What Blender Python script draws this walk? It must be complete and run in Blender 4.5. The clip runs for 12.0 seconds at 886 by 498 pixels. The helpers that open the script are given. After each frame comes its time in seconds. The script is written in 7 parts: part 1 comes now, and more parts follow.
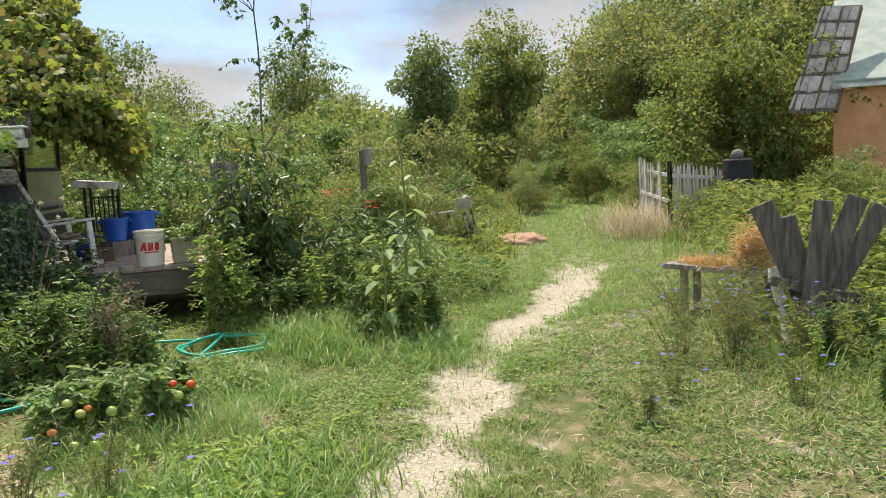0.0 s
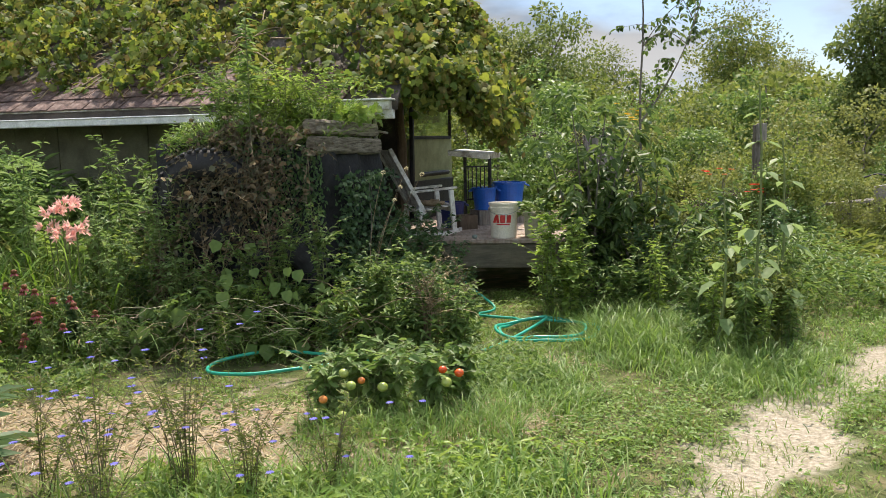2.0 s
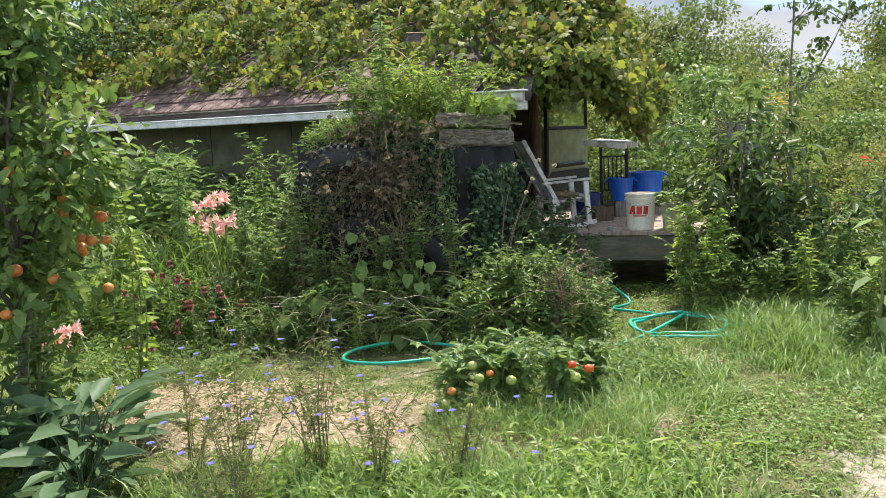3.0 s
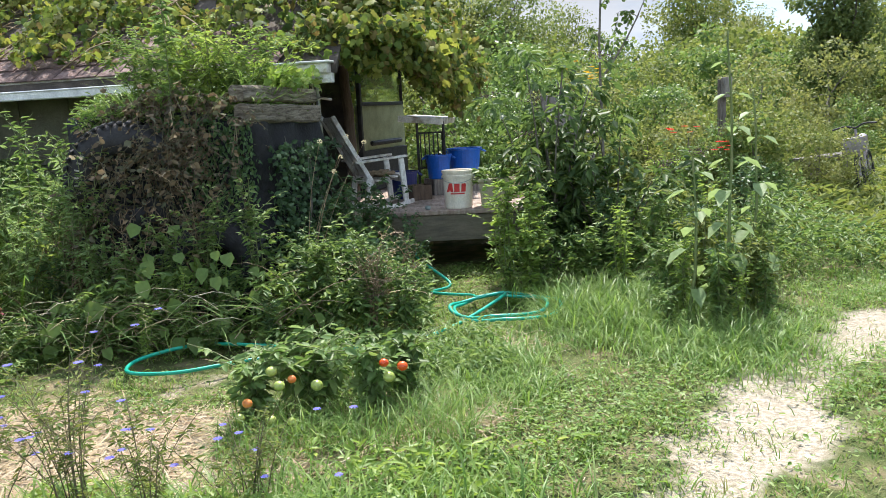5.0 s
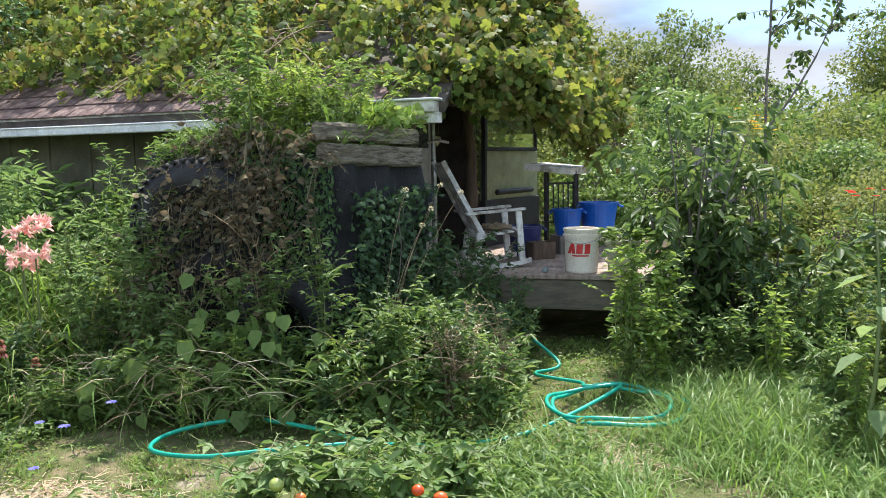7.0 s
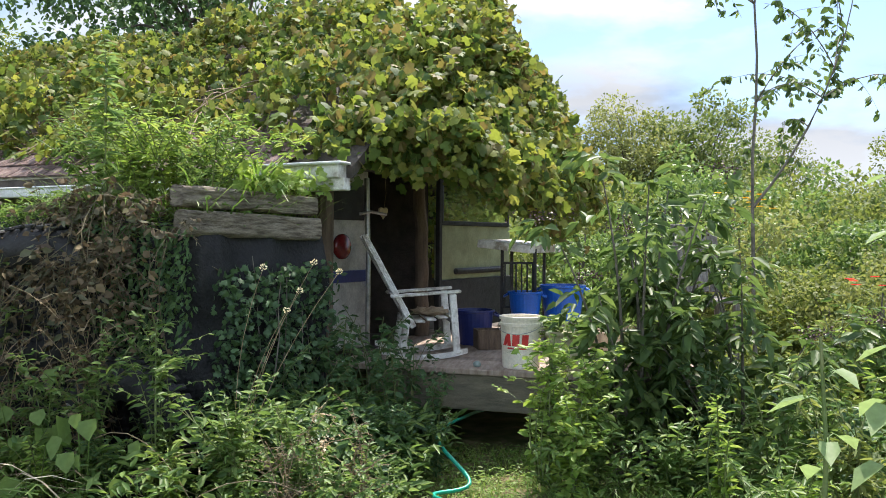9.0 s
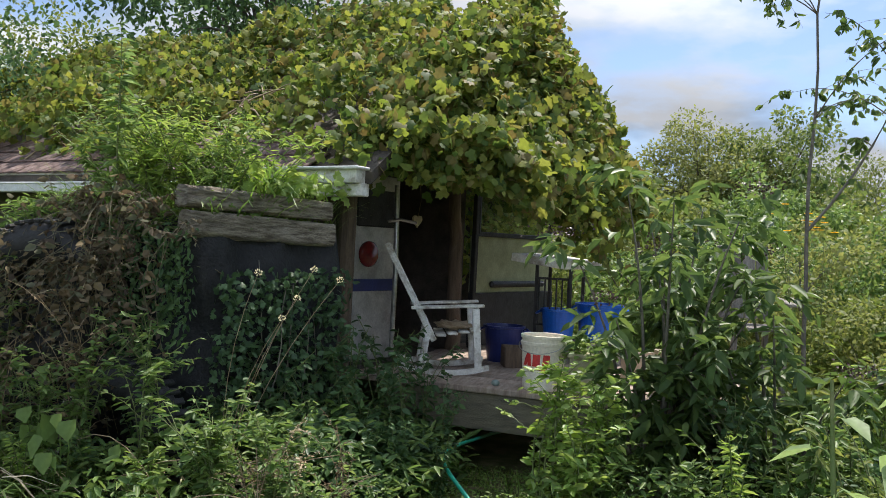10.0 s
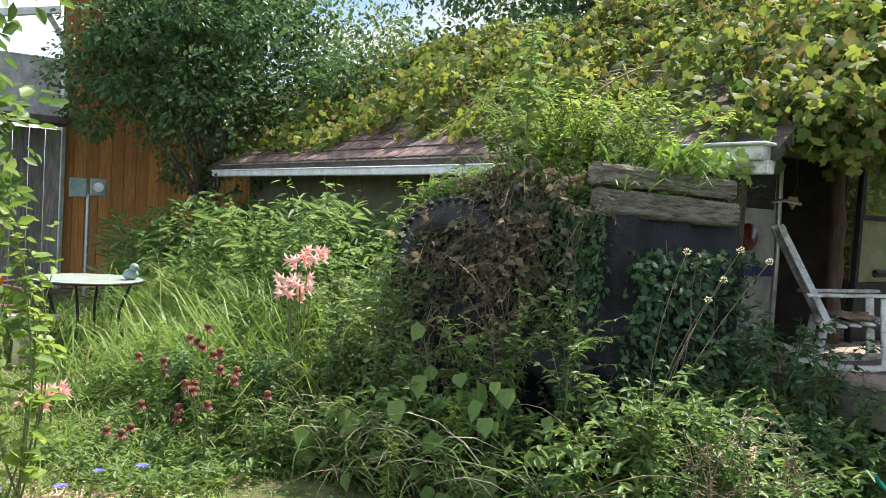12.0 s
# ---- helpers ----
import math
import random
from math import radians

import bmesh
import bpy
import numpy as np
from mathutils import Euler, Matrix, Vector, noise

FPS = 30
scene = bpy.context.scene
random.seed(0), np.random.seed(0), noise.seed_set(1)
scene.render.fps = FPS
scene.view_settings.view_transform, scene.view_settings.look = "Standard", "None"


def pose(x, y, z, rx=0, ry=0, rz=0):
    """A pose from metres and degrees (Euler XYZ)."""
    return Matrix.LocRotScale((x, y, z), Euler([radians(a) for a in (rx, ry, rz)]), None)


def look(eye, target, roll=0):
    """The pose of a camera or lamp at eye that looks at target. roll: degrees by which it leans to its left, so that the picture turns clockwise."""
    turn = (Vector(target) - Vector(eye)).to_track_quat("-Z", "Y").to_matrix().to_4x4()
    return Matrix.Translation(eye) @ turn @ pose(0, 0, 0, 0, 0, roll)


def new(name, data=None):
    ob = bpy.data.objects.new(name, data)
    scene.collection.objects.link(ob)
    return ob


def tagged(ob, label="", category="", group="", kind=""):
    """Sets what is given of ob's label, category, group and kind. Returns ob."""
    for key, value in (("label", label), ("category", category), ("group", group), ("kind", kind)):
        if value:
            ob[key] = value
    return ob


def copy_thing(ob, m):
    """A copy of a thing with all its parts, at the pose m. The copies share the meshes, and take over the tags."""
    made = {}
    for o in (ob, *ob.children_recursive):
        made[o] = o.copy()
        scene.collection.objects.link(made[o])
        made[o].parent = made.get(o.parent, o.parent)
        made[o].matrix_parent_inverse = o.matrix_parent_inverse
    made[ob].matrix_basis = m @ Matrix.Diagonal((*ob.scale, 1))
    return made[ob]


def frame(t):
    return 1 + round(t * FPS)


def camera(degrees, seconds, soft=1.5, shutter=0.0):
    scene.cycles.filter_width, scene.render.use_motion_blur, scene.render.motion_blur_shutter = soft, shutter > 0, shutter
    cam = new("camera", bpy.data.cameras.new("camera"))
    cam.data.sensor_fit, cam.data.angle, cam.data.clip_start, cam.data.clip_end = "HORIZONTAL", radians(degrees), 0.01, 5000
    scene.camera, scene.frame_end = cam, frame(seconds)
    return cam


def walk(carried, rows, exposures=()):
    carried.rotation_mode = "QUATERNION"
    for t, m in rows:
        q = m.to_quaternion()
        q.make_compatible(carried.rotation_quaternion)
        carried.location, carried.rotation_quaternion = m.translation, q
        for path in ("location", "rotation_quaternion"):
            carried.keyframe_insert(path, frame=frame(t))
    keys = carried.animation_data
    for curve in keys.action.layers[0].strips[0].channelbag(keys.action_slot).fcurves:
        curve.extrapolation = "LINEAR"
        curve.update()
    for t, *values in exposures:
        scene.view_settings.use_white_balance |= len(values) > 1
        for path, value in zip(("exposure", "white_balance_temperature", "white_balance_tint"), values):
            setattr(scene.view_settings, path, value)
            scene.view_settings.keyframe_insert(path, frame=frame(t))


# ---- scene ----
cam = camera(57, 12.0, 0.8)
PATH = [
    (0, (-0.917, -0.291, 1.535), (0.103, 1.415, 1.316), -2.8),
    (0.5, (-0.666, -0.254, 1.554), (0.133, 1.564, 1.319), -1.2),
    (1, (-0.383, -0.122, 1.544), (0.281, 1.745, 1.269), -0.1),
    (1.5, (-0.162, -0.006, 1.571), (0.301, 1.923, 1.315), -1.6),
    (2, (0.011, 0.044, 1.582), (0.049, 2.026, 1.323), -1.2),
    (2.5, (0.052, 0.082, 1.585), (-0.203, 2.045, 1.3), -1.6),
    (3, (0.063, 0.065, 1.591), (-0.236, 2.024, 1.32), -2.4),
    (3.5, (0.09, 0.077, 1.588), (-0.077, 2.05, 1.306), -2.6),
    (3.7, (0.094, 0.078, 1.574), (-0.004, 2.055, 1.286), -2.4),
    (5.3, (0.25, 0.81, 1.534), (0.379, 2.777, 1.194), -2.9),
    (5.5, (0.332, 0.953, 1.56), (0.454, 2.923, 1.239), -2.3),
    (6, (0.409, 1.253, 1.491), (0.478, 3.238, 1.258), -1.9),
    (6.5, (0.46, 1.437, 1.535), (0.265, 3.414, 1.308), -0.1),
    (8.3, (1.137, 2.313, 1.493), (0.81, 4.281, 1.36), -1.0),
    (8.5, (1.238, 2.432, 1.508), (0.887, 4.397, 1.395), -0.5),
    (9, (1.358, 2.701, 1.507), (0.984, 4.666, 1.479), 0.2),
    (9.5, (1.507, 2.905, 1.524), (1.054, 4.853, 1.516), 0.7),
    (10, (1.649, 2.996, 1.527), (1.103, 4.92, 1.518), 2.6),
    (10.5, (1.597, 3.051, 1.514), (0.931, 4.937, 1.52), 4.3),
    (11, (1.453, 3.03, 1.511), (0.644, 4.859, 1.507), 5.1),
    (11.5, (1.216, 2.886, 1.497), (0.222, 4.621, 1.447), 4.3),
    (12, (0.969, 2.766, 1.453), (-0.183, 4.4, 1.374), 3.2),
]
STOPS = [(t, e, 7150 if t <= 2 else 6750 if t < 4 else 6350 if t < 7 else 6600, 13) for t, e in ((0, 1.02), (1.5, 0.98), (2, 1.0), (2.5, 1.2), (3.7, 1.32), (5.5, 1.34), (6.5, 1.34), (8.5, 1.48), (9.0, 1.42), (9.5, 0.96), (10.5, 0.94), (11.3, 1.16), (12, 1.46))]
walk(cam, [(t, look(eye, target, roll)) for t, eye, target, roll in PATH], STOPS)

# ---- world and sun ----
SUN_AZ, SUN_EL = radians(13), radians(59)   # azimuth from +y towards +x
SUN_WAY = (math.sin(SUN_AZ) * math.cos(SUN_EL), math.cos(SUN_AZ) * math.cos(SUN_EL), math.sin(SUN_EL))


def make_world():
    w = bpy.data.worlds.new("world")
    scene.world = w
    w.use_nodes = True
    nt = w.node_tree
    nt.nodes.clear()
    out = nt.nodes.new("ShaderNodeOutputWorld")
    bg = nt.nodes.new("ShaderNodeBackground")
    sky = nt.nodes.new("ShaderNodeTexSky")
    sky.sky_type, sky.sun_disc = "NISHITA", False
    sky.sun_elevation, sky.sun_rotation = SUN_EL, SUN_AZ
    tc = nt.nodes.new("ShaderNodeTexCoord")
    mp = nt.nodes.new("ShaderNodeMapping")
    mp.inputs["Scale"].default_value = (1.0, 1.0, 2.6)
    mp.inputs["Location"].default_value = (0.35, 0.1, 0.0)
    cl = nt.nodes.new("ShaderNodeTexNoise")
    cl.inputs["Scale"].default_value, cl.inputs["Detail"].default_value = 2.3, 9.0
    cl.inputs["Roughness"].default_value = 0.52
    ramp = nt.nodes.new("ShaderNodeValToRGB")
    ramp.color_ramp.elements[0].position, ramp.color_ramp.elements[1].position = 0.42, 0.53
    sh = nt.nodes.new("ShaderNodeTexNoise")
    sh.inputs["Scale"].default_value, sh.inputs["Detail"].default_value = 4.4, 7.0
    cr = nt.nodes.new("ShaderNodeValToRGB")
    cr.color_ramp.elements[0].position, cr.color_ramp.elements[1].position = 0.43, 0.57
    cr.color_ramp.elements[0].color = (1.7, 2.3, 3.1, 1)
    cr.color_ramp.elements[1].color = (2.85, 3.05, 3.3, 1)
    mix = nt.nodes.new("ShaderNodeMixRGB")
    bg.inputs["Strength"].default_value = 0.14
    ln = nt.links.new
    ln(tc.outputs["Generated"], mp.inputs["Vector"])
    ln(mp.outputs["Vector"], cl.inputs["Vector"])
    ln(mp.outputs["Vector"], sh.inputs["Vector"])
    ln(cl.outputs["Fac"], ramp.inputs["Fac"])
    ln(sh.outputs["Fac"], cr.inputs["Fac"])
    ln(ramp.outputs["Color"], mix.inputs["Fac"])
    thin = nt.nodes.new("ShaderNodeMixRGB")
    thin.blend_type = "MULTIPLY"
    thin.inputs["Fac"].default_value = 1.0
    thin.inputs["Color2"].default_value = (0.44, 0.50, 0.60, 1)
    ln(sky.outputs["Color"], thin.inputs["Color1"])
    ln(thin.outputs["Color"], mix.inputs["Color1"])
    # unseen clouds round and opposite the sun brightened as fill; visible ones dimmed
    dot = nt.nodes.new("ShaderNodeVectorMath")
    dot.operation = "DOT_PRODUCT"
    dot.inputs[1].default_value = SUN_WAY
    half = nt.nodes.new("ShaderNodeMath")
    half.operation = "MULTIPLY_ADD"
    half.inputs[1].default_value, half.inputs[2].default_value = 0.5, 0.5
    cloud_gain = nt.nodes.new("ShaderNodeValToRGB")
    e = cloud_gain.color_ramp.elements
    e.new(0.5)
    e.new(0.5)
    for k, (pos, v) in enumerate(((0.15, 2.3), (0.60, 1.7), (0.82, 0.66), (1.0, 3.4))):
        e[k].position, e[k].color = pos, (v, v, v, 1)
    lit = nt.nodes.new("ShaderNodeVectorMath")
    lit.operation = "SCALE"
    ln(tc.outputs["Generated"], dot.inputs[0])
    ln(dot.outputs["Value"], half.inputs[0])
    ln(half.outputs["Value"], cloud_gain.inputs["Fac"])
    ln(cr.outputs["Color"], lit.inputs[0])
    ln(cloud_gain.outputs["Color"], lit.inputs["Scale"])
    ln(lit.outputs["Vector"], mix.inputs["Color2"])
    ln(mix.outputs["Color"], bg.inputs["Color"])
    ln(bg.outputs["Background"], out.inputs["Surface"])


make_world()
sun = new("sun", bpy.data.lights.new("sun", "SUN"))
sun.data.energy, sun.data.angle, sun.data.color = 3.5, radians(0.6), (1.0, 0.95, 0.86)
sun.matrix_world = look(Vector(SUN_WAY) * 40, (0, 0, 0))

# ---- materials ----


def nodes(name):
    m = bpy.data.materials.new(name)
    m.use_nodes = True
    return m, m.node_tree, m.node_tree.nodes["Principled BSDF"]


def ramp_node(nt, stops):
    r = nt.nodes.new("ShaderNodeValToRGB")
    e = r.color_ramp.elements
    while len(e) < len(stops):
        e.new(0.5)
    for k, (p, c) in enumerate(stops):
        e[k].position, e[k].color = p, (*c, 1)
    return r


def leaf_mat(name, cols, through_share=0.35, rough=0.42):
    """Leaves: each one takes its own tint; thin, so that light shines through."""
    m, nt, p = nodes(name)
    ln = nt.links.new
    geo = nt.nodes.new("ShaderNodeNewGeometry")
    n = len(cols)
    cols = [(r * 1.10 + 0.004, g, b * 1.4 + 0.006) if g > r else (r, g, b) for r, g, b in cols]
    r = ramp_node(nt, [(k / max(1, n - 1), c) for k, c in enumerate(cols)])
    ln(geo.outputs["Random Per Island"], r.inputs["Fac"])
    tc = nt.nodes.new("ShaderNodeTexCoord")
    nz = nt.nodes.new("ShaderNodeTexNoise")
    nz.inputs["Scale"].default_value, nz.inputs["Detail"].default_value = 38.0, 3.0
    ln(tc.outputs["Object"], nz.inputs["Vector"])
    hsv = nt.nodes.new("ShaderNodeHueSaturation")
    mr = nt.nodes.new("ShaderNodeMapRange")
    mr.inputs["To Min"].default_value, mr.inputs["To Max"].default_value = 0.72, 1.28
    ln(nz.outputs["Fac"], mr.inputs["Value"])
    ln(mr.outputs["Result"], hsv.inputs["Value"])
    ln(r.outputs["Color"], hsv.inputs["Color"])
    ln(hsv.outputs["Color"], p.inputs["Base Color"])
    p.inputs["Roughness"].default_value = rough
    p.inputs["Specular IOR Level"].default_value = 0.24
    tr = nt.nodes.new("ShaderNodeBsdfTranslucent")
    h2 = nt.nodes.new("ShaderNodeHueSaturation")
    h2.inputs["Saturation"].default_value, h2.inputs["Value"].default_value = 1.1, 1.5
    h2.inputs["Hue"].default_value = 0.485
    ln(hsv.outputs["Color"], h2.inputs["Color"])
    ln(h2.outputs["Color"], tr.inputs["Color"])
    mx = nt.nodes.new("ShaderNodeMixShader")
    mx.inputs["Fac"].default_value = through_share
    out = nt.nodes["Material Output"]
    ln(p.outputs["BSDF"], mx.inputs[1])
    ln(tr.outputs["BSDF"], mx.inputs[2])
    ln(mx.outputs["Shader"], out.inputs["Surface"])
    return m


def surf(name, c1, c2, scale=6.0, rough=0.7, bump=0.3, metal=0.0, stretch=(1, 1, 1), c3=None, fine=60.0, per_object=0.0):
    """A worn surface: two tints by coarse noise, fine grain on top, both also in relief."""
    m, nt, p = nodes(name)
    ln = nt.links.new
    tc = nt.nodes.new("ShaderNodeTexCoord")
    mp = nt.nodes.new("ShaderNodeMapping")
    mp.inputs["Scale"].default_value = stretch
    ln(tc.outputs["Object"], mp.inputs["Vector"])
    a = nt.nodes.new("ShaderNodeTexNoise")
    a.inputs["Scale"].default_value, a.inputs["Detail"].default_value = scale, 8.0
    a.inputs["Roughness"].default_value = 0.62
    b = nt.nodes.new("ShaderNodeTexNoise")
    b.inputs["Scale"].default_value, b.inputs["Detail"].default_value = fine, 4.0
    for q in (a, b):
        ln(mp.outputs["Vector"], q.inputs["Vector"])
    r = ramp_node(nt, [(0.36, c1), (0.64, c2)] if c3 is None else [(0.36, c1), (0.52, c2), (0.66, c3)])
    ln(a.outputs["Fac"], r.inputs["Fac"])
    hsv = nt.nodes.new("ShaderNodeHueSaturation")
    mr = nt.nodes.new("ShaderNodeMapRange")
    mr.inputs["To Min"].default_value, mr.inputs["To Max"].default_value = 0.7, 1.3
    ln(b.outputs["Fac"], mr.inputs["Value"])
    ln(mr.outputs["Result"], hsv.inputs["Value"])
    ln(r.outputs["Color"], hsv.inputs["Color"])
    last = hsv.outputs["Color"]
    if per_object:
        oi = nt.nodes.new("ShaderNodeObjectInfo")
        h2 = nt.nodes.new("ShaderNodeHueSaturation")
        m2 = nt.nodes.new("ShaderNodeMapRange")
        m2.inputs["To Min"].default_value, m2.inputs["To Max"].default_value = 1 - per_object, 1 + per_object
        ln(oi.outputs["Random"], m2.inputs["Value"])
        ln(m2.outputs["Result"], h2.inputs["Value"])
        ln(last, h2.inputs["Color"])
        last = h2.outputs["Color"]
    ln(last, p.inputs["Base Color"])
    bp = nt.nodes.new("ShaderNodeBump")
    bp.inputs["Strength"].default_value, bp.inputs["Distance"].default_value = bump, 0.02
    ad = nt.nodes.new("ShaderNodeMath")
    ln(a.outputs["Fac"], ad.inputs[0])
    ln(b.outputs["Fac"], ad.inputs[1])
    ln(ad.outputs["Value"], bp.inputs["Height"])
    ln(bp.outputs["Normal"], p.inputs["Normal"])
    p.inputs["Roughness"].default_value, p.inputs["Metallic"].default_value = rough, metal
    return m


def ground_mat():
    m, nt, p = nodes("ground")
    ln = nt.links.new
    tc = nt.nodes.new("ShaderNodeTexCoord")
    at = nt.nodes.new("ShaderNodeAttribute")
    at.attribute_name = "bare"
    a = nt.nodes.new("ShaderNodeTexNoise")
    a.inputs["Scale"].default_value, a.inputs["Detail"].default_value = 5.5, 9.0
    b = nt.nodes.new("ShaderNodeTexNoise")
    b.inputs["Scale"].default_value, b.inputs["Detail"].default_value = 45.0, 6.0
    v = nt.nodes.new("ShaderNodeTexVoronoi")
    v.inputs["Scale"].default_value = 130.0
    for q in (a, b, v):
        ln(tc.outputs["Object"], q.inputs["Vector"])
    soil = ramp_node(nt, [(0.34, (0.06, 0.085, 0.025)), (0.50, (0.115, 0.125, 0.05)), (0.66, (0.23, 0.185, 0.11))])
    ln(a.outputs["Fac"], soil.inputs["Fac"])
    dust = ramp_node(nt, [(0.28, (0.24, 0.20, 0.145)), (0.5, (0.38, 0.33, 0.255)), (0.72, (0.52, 0.47, 0.39))])
    ln(b.outputs["Fac"], dust.inputs["Fac"])
    ad = nt.nodes.new("ShaderNodeMath")
    ad.operation = "MULTIPLY_ADD"
    ad.inputs[1].default_value, ad.inputs[2].default_value = 0.9, -0.45
    ln(a.outputs["Fac"], ad.inputs[0])
    sm = nt.nodes.new("ShaderNodeMath")
    ln(at.outputs["Fac"], sm.inputs[0])
    ln(ad.outputs["Value"], sm.inputs[1])
    st = nt.nodes.new("ShaderNodeMapRange")
    st.inputs["From Min"].default_value, st.inputs["From Max"].default_value = 0.28, 0.62
    ln(sm.outputs["Value"], st.inputs["Value"])
    mx = nt.nodes.new("ShaderNodeMixRGB")
    ln(st.outputs["Result"], mx.inputs["Fac"])
    ln(soil.outputs["Color"], mx.inputs["Color1"])
    ln(dust.outputs["Color"], mx.inputs["Color2"])
    ln(mx.outputs["Color"], p.inputs["Base Color"])
    bp = nt.nodes.new("ShaderNodeBump")
    bp.inputs["Strength"].default_value, bp.inputs["Distance"].default_value = 0.6, 0.015
    ln(v.outputs["Distance"], bp.inputs["Height"])
    ln(bp.outputs["Normal"], p.inputs["Normal"])
    p.inputs["Roughness"].default_value = 0.95
    p.inputs["Specular IOR Level"].default_value = 0.15
    return m


M_GROUND = ground_mat()
M_GRASS = leaf_mat("grass", [(0.075, 0.17, 0.018), (0.12, 0.24, 0.028), (0.17, 0.29, 0.045), (0.19, 0.28, 0.06), (0.27, 0.26, 0.10)], 0.35, 0.5)
M_LUSH = leaf_mat("lush_grass", [(0.075, 0.165, 0.025), (0.12, 0.24, 0.035), (0.17, 0.30, 0.05), (0.24, 0.35, 0.09)], 0.4, 0.42)
M_STRAW = leaf_mat("straw", [(0.36, 0.27, 0.15), (0.48, 0.38, 0.24), (0.56, 0.48, 0.34), (0.42, 0.29, 0.19)], 0.12, 0.7)
M_VINE = leaf_mat("vine_leaf", [(0.045, 0.10, 0.016), (0.105, 0.18, 0.024), (0.18, 0.25, 0.035), (0.235, 0.28, 0.045), (0.06, 0.125, 0.02), (0.20, 0.16, 0.055), (0.115, 0.20, 0.028)], 0.42, 0.6)
M_WEED = leaf_mat("weed_leaf", [(0.06, 0.13, 0.022), (0.09, 0.18, 0.032), (0.14, 0.24, 0.045), (0.18, 0.28, 0.065)], 0.38, 0.45)
M_DARK = leaf_mat("dark_leaf", [(0.042, 0.10, 0.026), (0.065, 0.14, 0.035), (0.10, 0.19, 0.045)], 0.34, 0.42)
M_ELDER = leaf_mat("elder_leaf", [(0.045, 0.095, 0.02), (0.075, 0.145, 0.028), (0.125, 0.205, 0.04)], 0.38, 0.45)
M_BRIGHT = leaf_mat("bright_leaf", [(0.13, 0.25, 0.035), (0.20, 0.33, 0.05), (0.27, 0.38, 0.08)], 0.42, 0.4)
M_SCRUB = leaf_mat("scrub_leaf", [(0.065, 0.115, 0.018), (0.105, 0.165, 0.026), (0.15, 0.21, 0.038), (0.20, 0.25, 0.052)], 0.4, 0.65)
M_TREE = leaf_mat("tree_leaf", [(0.075, 0.135, 0.028), (0.12, 0.185, 0.038), (0.17, 0.235, 0.05)], 0.4, 0.6)
M_OLIVE = leaf_mat("willow_leaf", [(0.12, 0.17, 0.035), (0.17, 0.22, 0.048), (0.215, 0.26, 0.06)], 0.42, 0.6)
M_DEAD = leaf_mat("dead_leaf", [(0.09, 0.065, 0.042), (0.14, 0.105, 0.062), (0.24, 0.19, 0.11), (0.07, 0.052, 0.035), (0.13, 0.14, 0.06), (0.08, 0.11, 0.04)], 0.25, 0.8)
M_COMFREY = leaf_mat("comfrey_leaf", [(0.03, 0.07, 0.022), (0.05, 0.11, 0.03), (0.075, 0.15, 0.045)], 0.25, 0.5)
M_SUNF = leaf_mat("sunflower_leaf", [(0.10, 0.20, 0.04), (0.15, 0.26, 0.06), (0.20, 0.31, 0.09)], 0.4, 0.5)
M_PINK = leaf_mat("pink_petal", [(0.75, 0.42, 0.42), (0.85, 0.55, 0.50), (0.80, 0.60, 0.48)], 0.4, 0.6)
M_MAGENTA = leaf_mat("coneflower_petal", [(0.36, 0.08, 0.11), (0.45, 0.15, 0.18), (0.30, 0.10, 0.08)], 0.3, 0.6)
M_BLUEFL = leaf_mat("chicory_petal", [(0.17, 0.16, 0.58), (0.26, 0.24, 0.70), (0.14, 0.12, 0.5)], 0.3, 0.6)
M_SCARLET = leaf_mat("scarlet_petal", [(0.62, 0.04, 0.02), (0.70, 0.10, 0.04)], 0.3, 0.6)
M_CREAM = leaf_mat("cream_petal", [(0.65, 0.58, 0.36), (0.75, 0.70, 0.50)], 0.3, 0.6)
M_YELLOW = leaf_mat("yellow_petal", [(0.75, 0.42, 0.03), (0.80, 0.52, 0.05)], 0.3, 0.6)
M_STEM = surf("green_stem", (0.10, 0.15, 0.04), (0.17, 0.19, 0.07), 8, 0.6, 0.1)
M_WIRY = surf("wiry_stem", (0.10, 0.10, 0.05), (0.19, 0.15, 0.09), 8, 0.8, 0.1)
M_DRYSTEM = surf("dry_stem", (0.20, 0.14, 0.08), (0.34, 0.26, 0.16), 8, 0.8, 0.1)
M_BARK = surf("bark", (0.06, 0.048, 0.038), (0.16, 0.13, 0.10), 9, 0.9, 0.8, stretch=(1, 1, 0.25))
M_SAPBARK = surf("sapling_bark", (0.10, 0.09, 0.075), (0.19, 0.17, 0.14), 14, 0.85, 0.4)
M_DECK = surf("deck_boards", (0.26, 0.19, 0.15), (0.42, 0.34, 0.28), 5, 0.85, 0.5, stretch=(6, 1, 1), per_object=0.2)
M_FASCIA = surf("weathered_plank", (0.13, 0.12, 0.085), (0.24, 0.21, 0.15), 4, 0.85, 0.5, stretch=(1, 6, 6), per_object=0.15)
M_GREYWOOD = surf("grey_boards", (0.14, 0.125, 0.11), (0.30, 0.275, 0.245), 5, 0.9, 0.6, stretch=(6, 6, 0.7), per_object=0.22)
M_WHITEPAINT = surf("flaking_white_paint", (0.34, 0.30, 0.25), (0.66, 0.65, 0.61), 9, 0.65, 0.5, c3=(0.78, 0.78, 0.75))
M_GUTTER = surf("white_gutter", (0.52, 0.53, 0.52), (0.74, 0.75, 0.74), 7, 0.45, 0.15)
M_LOG = surf("weathered_log", (0.12, 0.095, 0.07), (0.38, 0.33, 0.26), 5, 0.95, 1.0, stretch=(3, 1.2, 11), fine=30.0)
